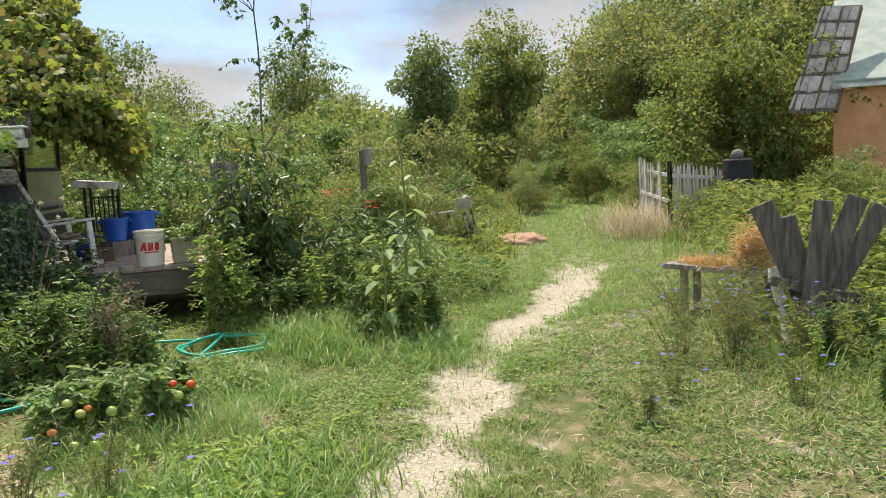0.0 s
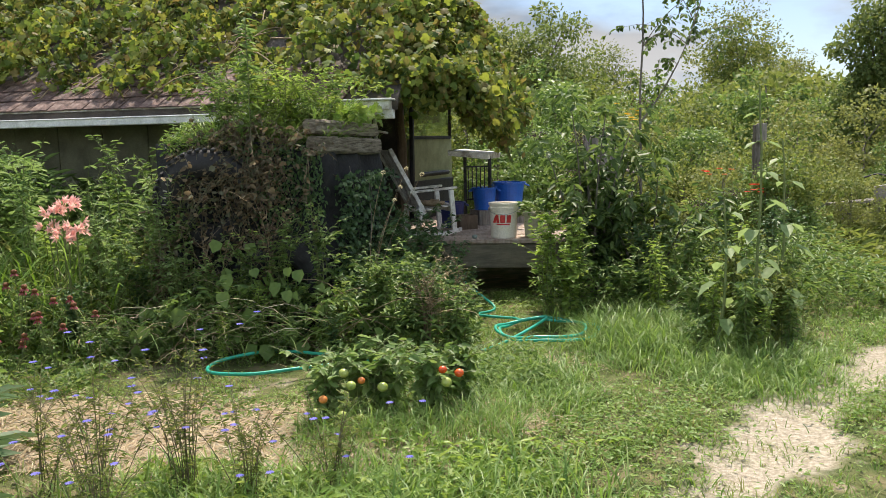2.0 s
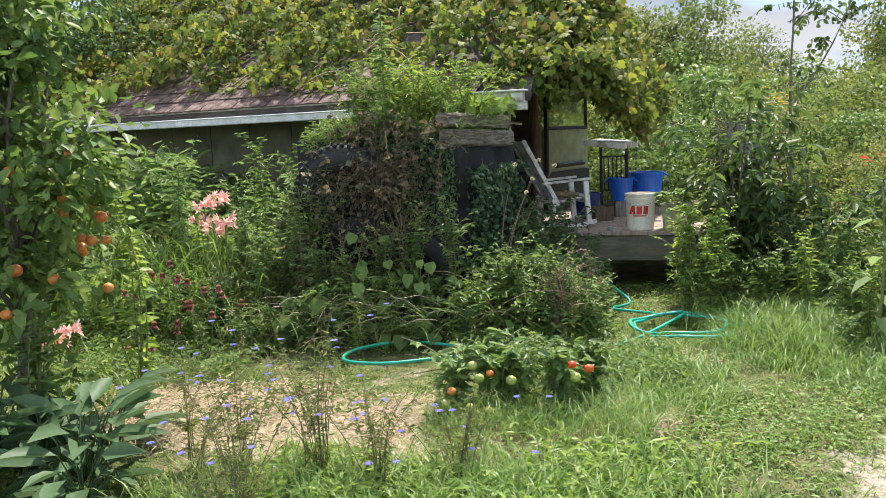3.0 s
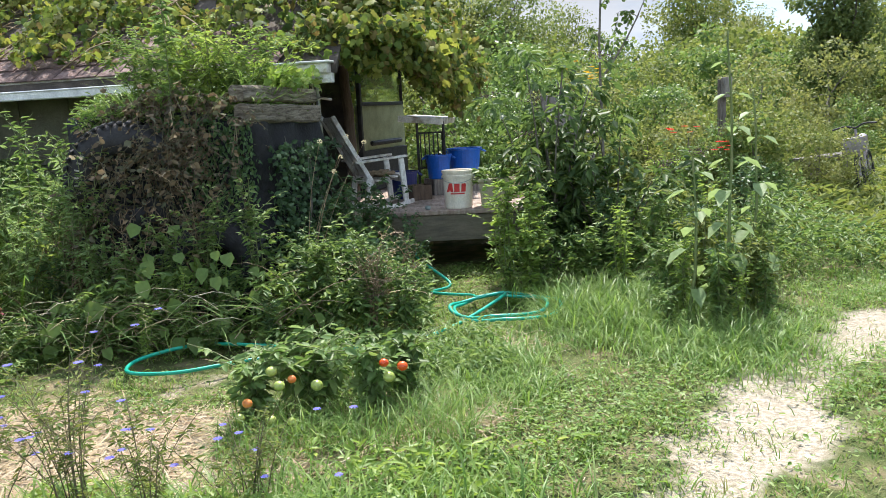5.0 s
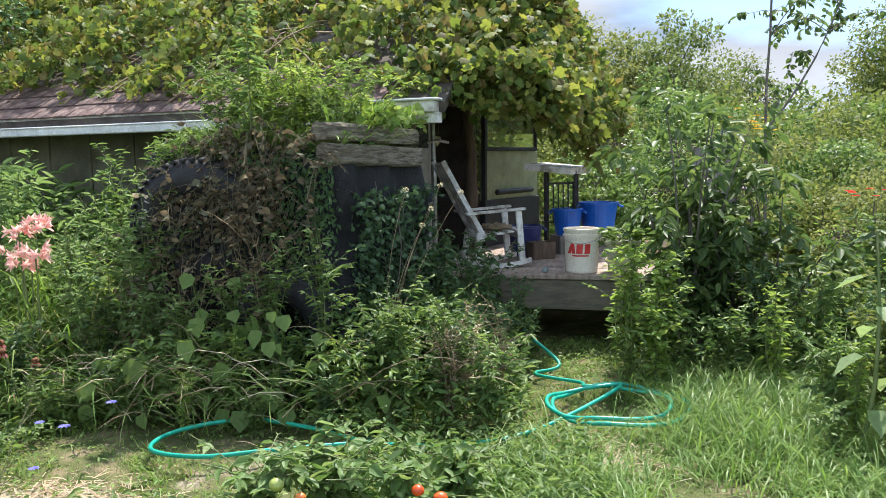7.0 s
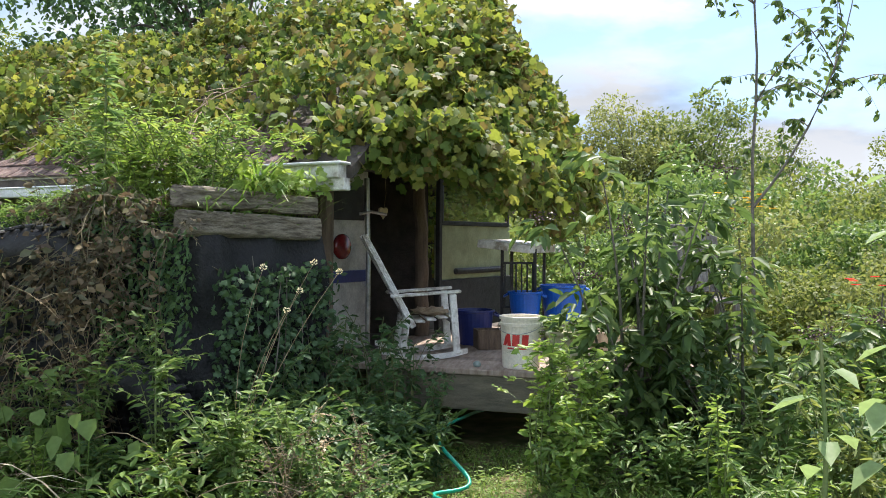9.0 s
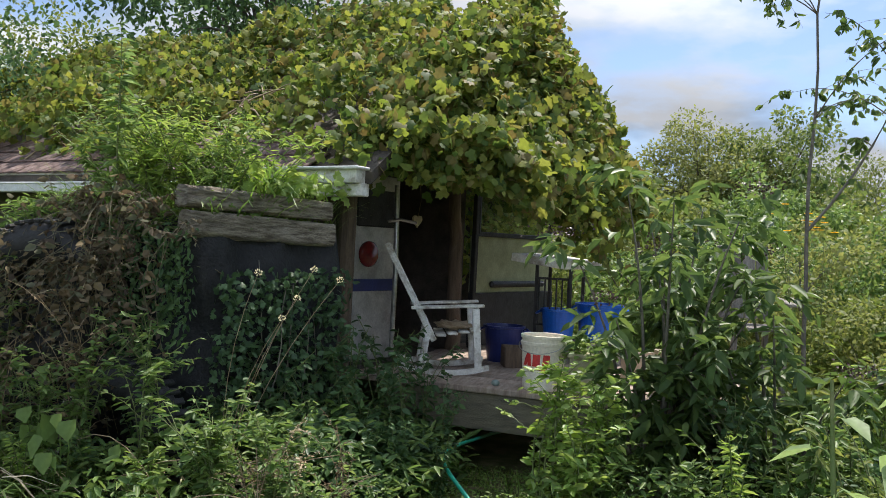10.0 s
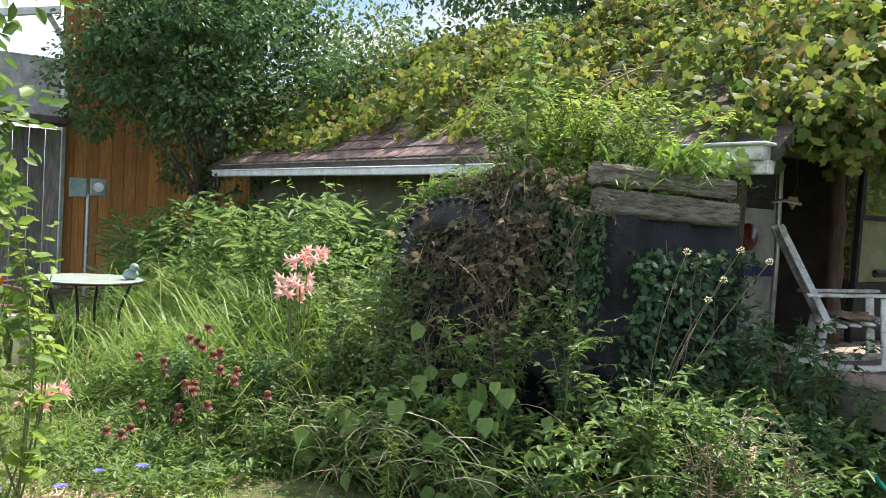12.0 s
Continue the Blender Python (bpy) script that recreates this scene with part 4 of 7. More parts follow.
    P4 = side(0, 0, -1.0) + SIDE * (1.95 + 2.4 * w[:, :1]) + np.array([0, 0, 1.0]) * (1.2 + 1.2 * w[:, 1:]) + rng.normal(0, .12, (1500, 3))
    P, N = np.concatenate([P, P4]), np.concatenate([N, np.array([.5, -.6, .5]) + rng.normal(0, .5, (1500, 3))])
    D = np.concatenate([D, rng.normal(0, 1, (1500, 3)) + [0, 0, -.6]])
    L = rng.uniform(0.04, 0.11, len(P))
    tagged(foliage("leaf_cover", "lobed", P, D, N, L, L * rng.uniform(.8, 1.0, len(P)), M_VINE, vine, "broad lobed leaves from yellow to green"), kind="stuff")
    paths = []
    for j in range(70):
        s0, v0 = rng.uniform(1.3, 7), rng.uniform(.1, 1.6)
        ds, dv = rng.uniform(-1, 1), rng.uniform(.2, .9)
        paths.append(np.array([house(s0 + ds * t, v0 + dv * t, EAVE_Z + (v0 + dv * t) * slope + 0.08 + .05 * math.sin(6 * t + j)) for t in np.linspace(0, 1, 7)]))
    tagged(tubes("cane", paths, 0.009, 0.004, M_DRYSTEM, vine, "brown woody canes", 4), kind="stuff")


make_vine()


# ---- generic growth ----


def stalks(rng, n, h, spread, bow=0.2, base=0.08, k=7, hvar=0.25):
    out = []
    for _ in range(n):
        a = rng.uniform(0, 6.28)
        d = np.array([math.cos(a), math.sin(a), 0])
        hh = h * rng.uniform(1 - hvar, 1)
        p0 = d * base * rng.uniform(0, 1)
        p1 = d * spread * rng.uniform(.2, 1) + [0, 0, hh]
        out.append(arc(p0, p1, -d * bow * hh * rng.uniform(.2, 1) + [0, 0, bow * hh * .35], k))
    return out


def along(rng, paths, per, t0=0.12, t1=1.0, spread_up=0.25, droop=0.2):
    """Places and directions of leaves along stalks."""
    P, D, T = [], [], []
    for p in paths:
        t = np.sort(rng.uniform(t0, t1, per))
        idx = t * (len(p) - 1)
        i = np.minimum(idx.astype(int), len(p) - 2)
        f = (idx - i)[:, None]
        P.append(p[i] * (1 - f) + p[i + 1] * f)
        a = rng.uniform(0, 6.28, per)
        D.append(np.stack([np.cos(a), np.sin(a), spread_up + rng.normal(0, .3, per) - droop], -1))
        T.append(t)
    return np.concatenate(P), np.concatenate(D), np.concatenate(T)


def growth(name, label, cat, m, seed, n, h, spread, per, L, W, mat, shape="lance", stem=M_STEM, r=0.006, bow=0.2, t0=0.12, up=0.25, droop=0.2, shrink=0.5, branch=0, group=""):
    """A plant of several stalks (branched if asked) set with leaves."""
    rng = np.random.RandomState(seed)
    t = thing(name, label, cat, m, group)
    ps = stalks(rng, n, h, spread, bow)
    rr0, rr1 = [r] * len(ps), [r * .35] * len(ps)
    twigs = []
    if branch:
        for p in ps:
            for _ in range(branch):
                f = rng.uniform(.3, .9)
                i = min(int(f * (len(p) - 1)), len(p) - 2)
                a = rng.uniform(0, 6.28)
                q = p[i] + np.array([math.cos(a), math.sin(a), rng.uniform(.1, .9)]) * h * rng.uniform(.1, .28)
                twigs.append(arc(p[i], q, (0, 0, .03 * h), 4))
    tagged(tubes("stalk", ps + twigs, rr0 + [r * .45] * len(twigs), rr1 + [r * .2] * len(twigs), stem, t, seg=4), kind="stuff")
    P, D, T = along(rng, ps, per, t0, 1.0, up, droop)
    if twigs:
        P2, D2, T2 = along(rng, twigs, max(3, per // 3), 0.1, 1.0, up, droop)
        P, D, T = np.concatenate([P, P2]), np.concatenate([D, D2]), np.concatenate([T, T2])
    N = np.array([0, 0, 1.0]) + rng.normal(0, .45, (len(P), 3))
    k = (1 - shrink * T) * rng.uniform(.7, 1.15, len(P))
    tagged(foliage("foliage", shape, P, D, N, L * k, W * k, mat, t), kind="stuff")
    return t


def crown_points(rng, n, c, rad, clumps, cr):
    """Points in clumps over an uneven crown."""
    a = unit(rng.normal(0, 1, (clumps, 3)))
    a[:, 2] = np.abs(a[:, 2]) * rng.choice([1, 1, 1, -.85, -.85], clumps)
    ang = np.arctan2(a[:, 1], a[:, 0])
    lobe = 1 + .20 * np.sin(2 * ang + 3 * a[:, 2] + rng.uniform(0, 6)) + .14 * np.sin(5 * ang + 4 * a[:, 2] + rng.uniform(0, 6))
    cc = np.asarray(c) + a * np.asarray(rad) * (lobe * rng.uniform(.40, 1.05, clumps))[:, None]
    k = rng.randint(0, clumps, n)
    q = unit(rng.normal(0, 1, (n, 3))) * rng.uniform(.3, 1, (n, 1)) ** .5
    P = cc[k] + q * np.asarray(cr) * rng.uniform(.45, 1.25, (clumps, 1))[k] * np.array([1.15, 1.15, .85])
    return P, q, cc


def tree(name, label, m, seed, h, rad, n, leaf, mat, bark=M_BARK, low=0.25, clumps=60, group="", shape="oval", cr=None, cat="tree"):
    rng = np.random.RandomState(seed)
    t = thing(name, label, cat, m, group)
    c = (0, 0, h * (low + (1 - low) * .5))
    R = (rad, rad, h * (1 - low) * .5)
    P, q, cc = crown_points(rng, n, c, R, clumps, cr or rad * .36)
    r0 = max(.012, h * .016)
    trunk = arc((0, 0, -.05), (rng.uniform(-.1, .1) * h * .3, rng.uniform(-.1, .1) * h * .3, h * .82), (0.02 * h, 0, 0), 9, rng, .006 * h)
    paths, a0, a1 = [trunk], [r0], [r0 * .25]
    for k in range(0, clumps, 3):
        f = rng.uniform(.25, .85)
        b = trunk[min(8, int(f * 8))]
        paths.append(arc(b, cc[k], (0, 0, .04 * h), 5, rng, .006 * h))
        a0.append(r0 * .4)
        a1.append(r0 * .08)
    tubes("trunk", paths, a0, a1, bark, t, seg=6)
    D = q + rng.normal(0, .6, (n, 3)) + [0, 0, -.25]
    N = q * .6 + [0, 0, .7] + rng.normal(0, .4, (n, 3))
    L = leaf * rng.uniform(.6, 1.25, n)
    foliage("crown", shape, P, D, N, L, L * .6, mat, t)
    return t


# shrubs and trees, built once and then set out
def scatter(kinds, places, seed, sink=0.0):
    rng = np.random.RandomState(seed)
    first = [True] * len(kinds)
    for j, (x, y, sc) in enumerate(places):
        k = j % len(kinds)
        m = Matrix.Translation((x, y, float(height(np.array(x), np.array(y))) - sink * sc)) @ Matrix.Rotation(rng.uniform(0, 6.28), 4, "Z")
        if first[k]:
            kinds[k].matrix_basis = m @ Matrix.Scale(sc, 4)
            first[k] = False
        else:
            copy_thing(kinds[k], m).scale = (sc, sc, sc)


def make_background():
    rng = np.random.RandomState(77)
    # tall trees of the wood's edge
    kinds = [tree("tree", "tall leafy green tree at the wood's edge", pose(0, 0, 0), 100 + k, 9 + k, 3.2 + .4 * k, 19000, .23, mt, low=.0, clumps=110, group="trees of the wood", shape="chip", cr=1.0 + .1 * k) for k, mt in enumerate((M_OLIVE, M_TREE, M_OLIVE, M_SCRUB))]
    pl = []
    for x, y, s in ((26, 20, .95), (29, 25, 1.05), (24, 25, .8), (33, 32, 1.1), (28, 33, .85), (38, 38, 1.2), (36, 24, 1.2), (30, 42, .9), (22, 33, .62), (24, 40, .72), (18, 42, .56), (17.8, 47, .8), (9, 49, .6), (6.5, 47, .98), (2.8, 47, .9), (-3, 47, .5), (20, 52, .9), (31, 14, 1.2), (33, 8, 1.2), (30, 1, 1.1), (-7, 45, .7), (42, 30, 1.3), (27, 28, .75), (12, 55, .7), (3, 58, .78), (-12, 44, .7), (-18, 38, .8), (-22, 30, .9)):
        pl.append((x, y, s))
    scatter(kinds, pl, 4, 1.0)
    # shrubs of the overgrown plot
    sh = [tree("shrub", "dense wild shrub with pale green leaves", pose(0, 0, 0), 140 + k, 2.3 + .25 * k, 1.2, 6800, .095, mt, M_SAPBARK, low=-.05, clumps=40, group="wild shrubs", shape="chip", cr=.36, cat="shrub") for k, mt in enumerate((M_SCRUB, M_WEED, M_SCRUB, M_OLIVE, M_WEED))]
    pl = []
    for x, y, s in ((3.6, 11.4, .66), (4.6, 10.6, .55), (5.2, 12.2, .66), (3.0, 13.0, .72), (4.6, 14.2, .78), (6.2, 14.4, .72), (2.0, 14.0, .75), (5.4, 16.5, .85), (7.6, 16.6, .82), (3.6, 17.0, .9), (7.4, 14.2, .5), (8.9, 15.6, .6), (6.9, 13.2, .42), (5.9, 11.2, .42), (2.6, 15.6, .8), (6.6, 18.4, .9), (10.4, 19.4, .8), (8.0, 23.2, 1.2), (9.4, 17.5, .9), (8.4, 20.2, 1.2), (6.2, 20.0, 1.3), (3.4, 21.0, 1.35), (1.0, 19.0, 1.3), (11.0, 21.5, 1.0), (12.4, 24.0, 1.2), (10.0, 25.5, 1.4), (7.2, 26.0, 1.5), (14.6, 26.5, 1.2), (17.0, 29.5, 1.4), (4.0, 27.0, 1.5), (0.5, 25.0, 1.2), (19.5, 33, 1.5), (15.6, 18.6, .7), (17.2, 24.0, .8), (19.4, 27.0, 1.1), (21.0, 30.6, 1.2), (24, 35, 1.5), (14.2, 15.0, .5), (13.0, 13.6, .45), (20.2, 22.0, 1.2), (13.8, 28.4, 1.2), (16.4, 33.0, 1.5), (13.6, 31, 1.6), (16, 22.5, .9), (17.6, 19.0, 1.1), (18.8, 22.8, 1.2), (19.6, 16.0, 1.4), (20.0, 19.0, 1.5), (17.5, 14.0, 1.15), (16.0, 16.6, .8), (18.6, 11.6, 1.1), (21.5, 25.0, 1.5), (22.0, 13.0, 1.5), (12.0, 16.8, .5), (13.6, 18.6, .6), (15.4, 11.4, .6), (14.0, 9.0, .6), (12.2, 8.2, .5), (10.6, 6.4, .5), (1.2, 13.2, .7), (0.4, 16.0, .8), (4.15, 10.0, .52), (4.5, 10.2, .55), (3.75, 10.3, .5)):
        pl.append((x, y, s))
    scatter(sh, pl, 6, .38)
    # the dark upright tree and the pale one beside it
    tree("juniper", "dark dense upright evergreen tree", pose(10.9, 19.9, 0), 170, 5.2, .85, 12000, .11, M_TREE, low=.0, clumps=90, cr=.42)
    tree("young_tree", "narrow bright green young tree", pose(17.5, 25.5, 0), 171, 6.6, 1.5, 9000, .17, M_SCRUB, low=.0, clumps=80, cr=.6)
    tree("orchard_tree", "leafy fruit tree behind the picket fence", pose(15.6, 12.6, 0), 172, 4.5, 2.0, 16000, .12, M_SCRUB, low=-.05, clumps=110, cr=.5)
    tree("cabin_tree", "dense dark leafy tree beside the cabin", pose(-8.75, 10.5, 0), 173, 5.6, 2.4, 30000, .09, M_DARK, low=.26, clumps=150, cr=.5)
    tree("house_tree", "dark leafy tree behind the cabin roof", pose(-6.5, 18.0, 0), 174, 9.5, 3.6, 20000, .15, M_DARK, low=.0, clumps=110, cr=1.2)


make_background()


def make_brush():
    """Waist-high tangle that fills the plot between shrubs."""
    rng = np.random.RandomState(500)
    n = 230000
    x, y = rng.uniform(2.2, 26, n), rng.uniform(-3, 34, n)
    d = way_distance(x, y)
    right = (y - 3.0) < (x - 1.5) * .9
    ok = (d > np.where(right, 2.0, 1.2) + .5 * waves(x, y, .8, 51)) & ~((x < 4.2) & (y < 8.2)) & ~((y < 6.5) & (x < 5.6))
    ok &= (np.hypot(x, y) < 30) & (rng.uniform(0, 1, n) < np.clip(1.3 - np.hypot(x, y) / 26, .25, 1))
    x, y = x[ok], y[ok]
    n = len(x)
    top = (.55 + .35 * waves(x, y, 1.1, 52)) * np.clip((way_distance(x, y) - 1.0) / 1.5, .25, 1.3)
    z = np.clip(top, .1, 1.3) * rng.uniform(0.05, 1, n) ** .6
    a = rng.uniform(0, 6.28, n)
    D = np.stack([np.cos(a), np.sin(a), rng.uniform(-.4, 1.0, n)], -1)
    N = np.array([0, 0, 1.0]) + rng.normal(0, .5, (n, 3))
    L = rng.uniform(.08, .20, n)
    tagged(foliage("undergrowth", "lance", np.stack([x, y, z], -1), D, N, L, L * .28, M_SCRUB), "tangled green undergrowth of the wild plot", "undergrowth", kind="stuff")
    # far hedge at the plot's end, in front of the wood
    n = 130000
    t = rng.uniform(-.25, 1.9, n)
    R = rng.uniform(27, 44, n)
    x, y = R * np.sin(t), R * np.cos(t)
    d = way_distance(x, y)
    k = (d > 1.6)
    x, y, R, t = x[k], y[k], R[k], t[k]
    n = len(x)
    z = np.clip(2.0 + 1.4 * waves(x, y, .5, 53) + (R - 27) * .14, .4, 6) * rng.uniform(.02, 1, n) ** .7
    L = rng.uniform(.15, .36, n)
    tagged(foliage("far_hedge", "chip", np.stack([x, y, z], -1), rng.normal(0, 1, (n, 3)), np.array([0, 0, .8]) + rng.normal(0, .6, (n, 3)), L, L * .5, M_SCRUB), "dense green hedge at the wood's foot", "hedge", kind="stuff")


make_brush()



def make_sapling():
    rng = np.random.RandomState(41)
    t = thing("sapling", "slender young tree with drooping sparse leaves", "tree", pose(2.72, 10.12, 0))
    trunk = arc((0, 0, 0), (0.02, 0.1, 4.9), (-.05, .02, 0), 12, rng, .012)
    fork = arc(trunk[4], trunk[4] + np.array([.85, .1, 2.0]), (.15, 0, -.05), 9)
    limbs, twigs = [fork], []
    for k in range(20):
        b = trunk[rng.randint(4, 12)] if k % 3 else fork[rng.randint(3, 9)]
        a, l = k * 2.4 + rng.uniform(-.4, .4), rng.uniform(.35, 1.05)
        limbs.append(arc(b, b + np.array([math.cos(a) * l, math.sin(a) * l, l * rng.uniform(.1, .75)]), (0, 0, .14 * l), 7))
    for p in limbs + [trunk[6:]]:
        for _ in range(6):
            b = p[rng.randint(2, len(p))]
            q = rng.normal(0, .13, 3)
            twigs.append(arc(b, b + q + [0, 0, -rng.uniform(.02, .2)], (0, 0, .03), 4))
    tubes("trunk", [trunk], .021, .005, M_SAPBARK, t, seg=7)
    for k, q in enumerate(limbs):
        tubes("branch", [q], .014 if k == 0 else .006, .003 if k == 0 else .0015, M_SAPBARK, t, seg=5)
    tagged(tubes("twigs", twigs, .0022, .001, M_SAPBARK, t, seg=3), kind="stuff")
    P, D, T = along(rng, twigs, 8, .15, 1, 0, .9)
    P2, D2, T2 = along(rng, limbs, 9, .4, 1, 0, .9)
    P, D = np.concatenate([P, P2]), np.concatenate([D, D2])
    n = len(P)
    foliage("leaves", "oval", P, D, rng.normal(0, .8, (n, 3)) + [0, 0, .5], rng.uniform(.045, .10, n), rng.uniform(.025, .055, n), M_ELDER, t)


make_sapling()


def make_elder(m, seed, n, h, spread):
    rng = np.random.RandomState(seed)
    t = thing("elder_bush", "elder bush with drooping dark leaves and brown berry heads", "shrub", m)
    ps = stalks(rng, n, h, spread, .12, .2, 9, .45)
    for p in ps:
        tubes("stem", [p[:-1]], .016, .004, M_SAPBARK, t)
    P, D, T = along(rng, ps, 17, .2, 1, .1, .1)
    # leaf stalks, each with a row of hanging leaflets
    SP, SD = P, unit(D)
    Ls = rng.uniform(.13, .24, len(P))
    lp, ld = [], []
    for j in range(7):
        f = .25 + .75 * (j // 2 + .5) / 3.5
        sidew = unit(np.cross(SD, [0, 0, 1.0])) * (0 if j == 6 else (1 if j % 2 else -1))
        lp.append(SP + SD * Ls[:, None] * f + np.array([0, 0, -.09]) * f * f)
        ld.append(SD * .8 + sidew * .9 + np.array([0, 0, -.35]))
    lp, ld = np.concatenate(lp), np.concatenate(ld) + rng.normal(0, .45, (7 * len(P), 3))
    L = rng.uniform(.08, .15, len(lp))
    foliage("foliage", "lance", lp, ld, np.array([0, 0, 1.0]) + rng.normal(0, .4, (len(lp), 3)), L, L * .40, M_ELDER, t)
    for p in ps[::3]:
        c = p[-1] + np.array([0, 0, -.02])
        k = 90
        q = rng.normal(0, 1, (k, 3)) * [.065, .065, .022]
        V, Q, _ = leaf_arrays("chip", c + q, rng.normal(0, 1, (k, 3)), rng.normal(0, 1, (k, 3)), np.full(k, .016), np.full(k, .016))
        tagged(link("berry_head", mesh_np("berry_head", V, Q), M_BERRY, t, "flat brown berry head"), kind="stuff")
    return t


make_elder(pose(1.62, 8.0, 0), 51, 13, 2.3, .95)
make_elder(pose(2.3, 8.3, 0), 52, 11, 1.75, .95)


def make_sunflower(m, seed, h, n):
    """A tall stalk whose large leaves are single parts."""
    rng = np.random.RandomState(seed)
    t = thing("sunflower", "tall sunflower stalk with large drooping leaves, no bloom", "plant", m)
    stem = arc((0, 0, 0), (.03, .02, h), (.03, -.02, 0), 10, rng, .004)
    tubes("stalk", [stem], .014, .006, M_STEM, t, seg=7)
    for k in range(n):
        f = .16 + .82 * k / n
        i = min(9, int(f * 9))
        a = k * 2.4 + rng.uniform(-.4, .4)
        d = np.array([math.cos(a), math.sin(a), .35])
        L = (0.23 - .12 * f) * rng.uniform(.7, 1.15)
        e = stem[i] + d * L * .45
        pet = arc(stem[i], e, (0, 0, .02), 4)
        V, Q = tube_arrays([pet], .004, .0025, 4)
        drop = np.array([d[0], d[1], -.75 + .5 * f])
        LV, LQ, _ = leaf_arrays("heart", e[None], drop[None], np.array([[d[0] * .5, d[1] * .5, 1.0]]), [L], [L * .62])
        link("leaf", mesh_np("leaf", np.concatenate([V, LV]), np.concatenate([Q, LQ + len(V)])), M_SUNF, t)
    return t


make_sunflower(pose(2.42, 6.0, 0), 61, 1.95, 15)
make_sunflower(pose(2.12, 5.85, 0), 63, 1.15, 11)
make_sunflower(pose(2.78, 6.4, 0), 62, 1.55, 13)


def make_weeds():
    g = "weeds"
    # leafy weeds round the deck and bank: kinds built once, then copied
    kinds = [
        growth("weed", "leafy green weed with narrow leaves", "weed", pose(0, 0, 0), 201, 9, .85, .32, 24, .12, .045, M_WEED, group=g),
        growth("weed", "bushy green weed with serrated leaves", "weed", pose(0, 0, 0), 202, 12, .62, .34, 22, .10, .055, M_WEED, "oval", group=g),
        growth("weed", "dark leafy nettle-like weed", "weed", pose(0, 0, 0), 203, 11, .75, .30, 26, .10, .055, M_DARK, "oval", group=g),
        growth("weed", "bright green upright weed", "weed", pose(0, 0, 0), 204, 7, .95, .26, 30, .11, .03, M_BRIGHT, group=g),
    ]
    pl = [(-.35, 6.85, .75), (.25, 7.0, .6), (-.5, 6.5, .8), (-.65, 6.3, .65), (-.3, 6.25, .85), (.35, 6.6, .55), (-.05, 6.4, .75), (1.15, 7.6, .95), (1.35, 7.3, .85), (1.75, 7.2, 1.0), (2.0, 7.55, 1.1), (1.95, 6.9, .9), (2.3, 7.2, 1.1), (2.55, 7.5, 1.15), (2.6, 6.9, 1.0), (2.9, 7.3, 1.05), (3.1, 6.85, .8), (2.2, 6.4, .75), (2.5, 6.1, .7), (2.15, 6.0, .75), (2.75, 6.4, .8), (3.2, 7.7, 1.1), (3.5, 8.2, 1.15), (2.8, 8.0, 1.25), (3.3, 8.8, 1.3), (3.9, 8.6, 1.0), (4.1, 9.3, 1.15), (2.4, 5.7, .55), (2.65, 5.85, .6), (1.95, 5.75, .55), (3.9, 2.5, .6), (4.3, 2.7, .7), (3.5, 2.3, .5), (4.6, 3.0, .7), (4.1, 3.05, .6), (3.7, 2.85, .5), (4.9, 2.7, .8), (4.35, 2.35, .6),
          (-1.0, 6.3, .75), (-1.3, 6.2, .7), (-1.65, 6.3, .75), (-1.9, 6.5, .85), (-2.3, 6.6, .9), (-1.5, 5.9, .5), (-1.9, 6.0, .6), (-1.1, 5.95, .5), (-.7, 6.0, .5), (-2.5, 6.9, 1.1), (-2.9, 7.2, 1.2), (-3.2, 6.6, 1.0), (-2.7, 6.2, .8), (-3.4, 7.4, 1.1), (-3.8, 7.0, 1.1), (-3.0, 7.8, 1.3), (-2.5, 7.6, 1.3), (-3.6, 8.2, 1.3), (-4.3, 8.0, 1.3), (-2.3, 5.9, .6), (-3.2, 5.95, .75), (-3.7, 6.1, .8)]
    scatter(kinds, pl, 8)
    rng = np.random.RandomState(260)
    # dark nettles against the side of the bank and the end of the deck
    net = growth("nettle", "tall dark green nettle in the shade of the bank", "weed", pose(0, 0, 0), 205, 7, 1.0, .26, 26, .11, .065, M_DARK, "oval", droop=.45, group="nettles")
    scatter([net], [(-.82, 6.72, .8), (-1.0, 6.72, .7), (-.62, 6.98, .85), (-.5, 7.2, 1.0), (-.42, 7.5, 1.1), (-.28, 7.3, .85), (-.25, 7.7, 1.12), (-.05, 7.5, .85), (-.1, 7.95, 1.15), (.08, 7.8, .95), (.12, 8.15, 1.0), (.3, 7.95, .75), (.18, 7.35, .65), (-.35, 7.0, .65), (.02, 7.15, .6), (.38, 7.6, .5)], 9)
    # tall growth on top of the bank
    for j, (x, y, h) in enumerate(((-.95, 7.25, .8), (-1.2, 7.3, .95), (-1.5, 7.35, .9), (-.8, 7.45, .6), (-1.75, 7.4, .7), (-1.35, 7.15, .85), (-1.05, 7.6, .7))):
        growth("goldenrod", "tall feathery green weed growing on the bank", "weed", pose(x, y, 1.55), 230 + j, 11, h * rng.uniform(.8, 1.25), .55, 44, .09, .02, M_BRIGHT if j % 2 else M_WEED, branch=2, group="weeds on the bank")
    growth("tall_weed", "single tall weed with hanging narrow leaves", "weed", pose(-1.45, 7.0, 1.55), 240, 2, 1.25, .15, 46, .16, .035, M_SUNF)
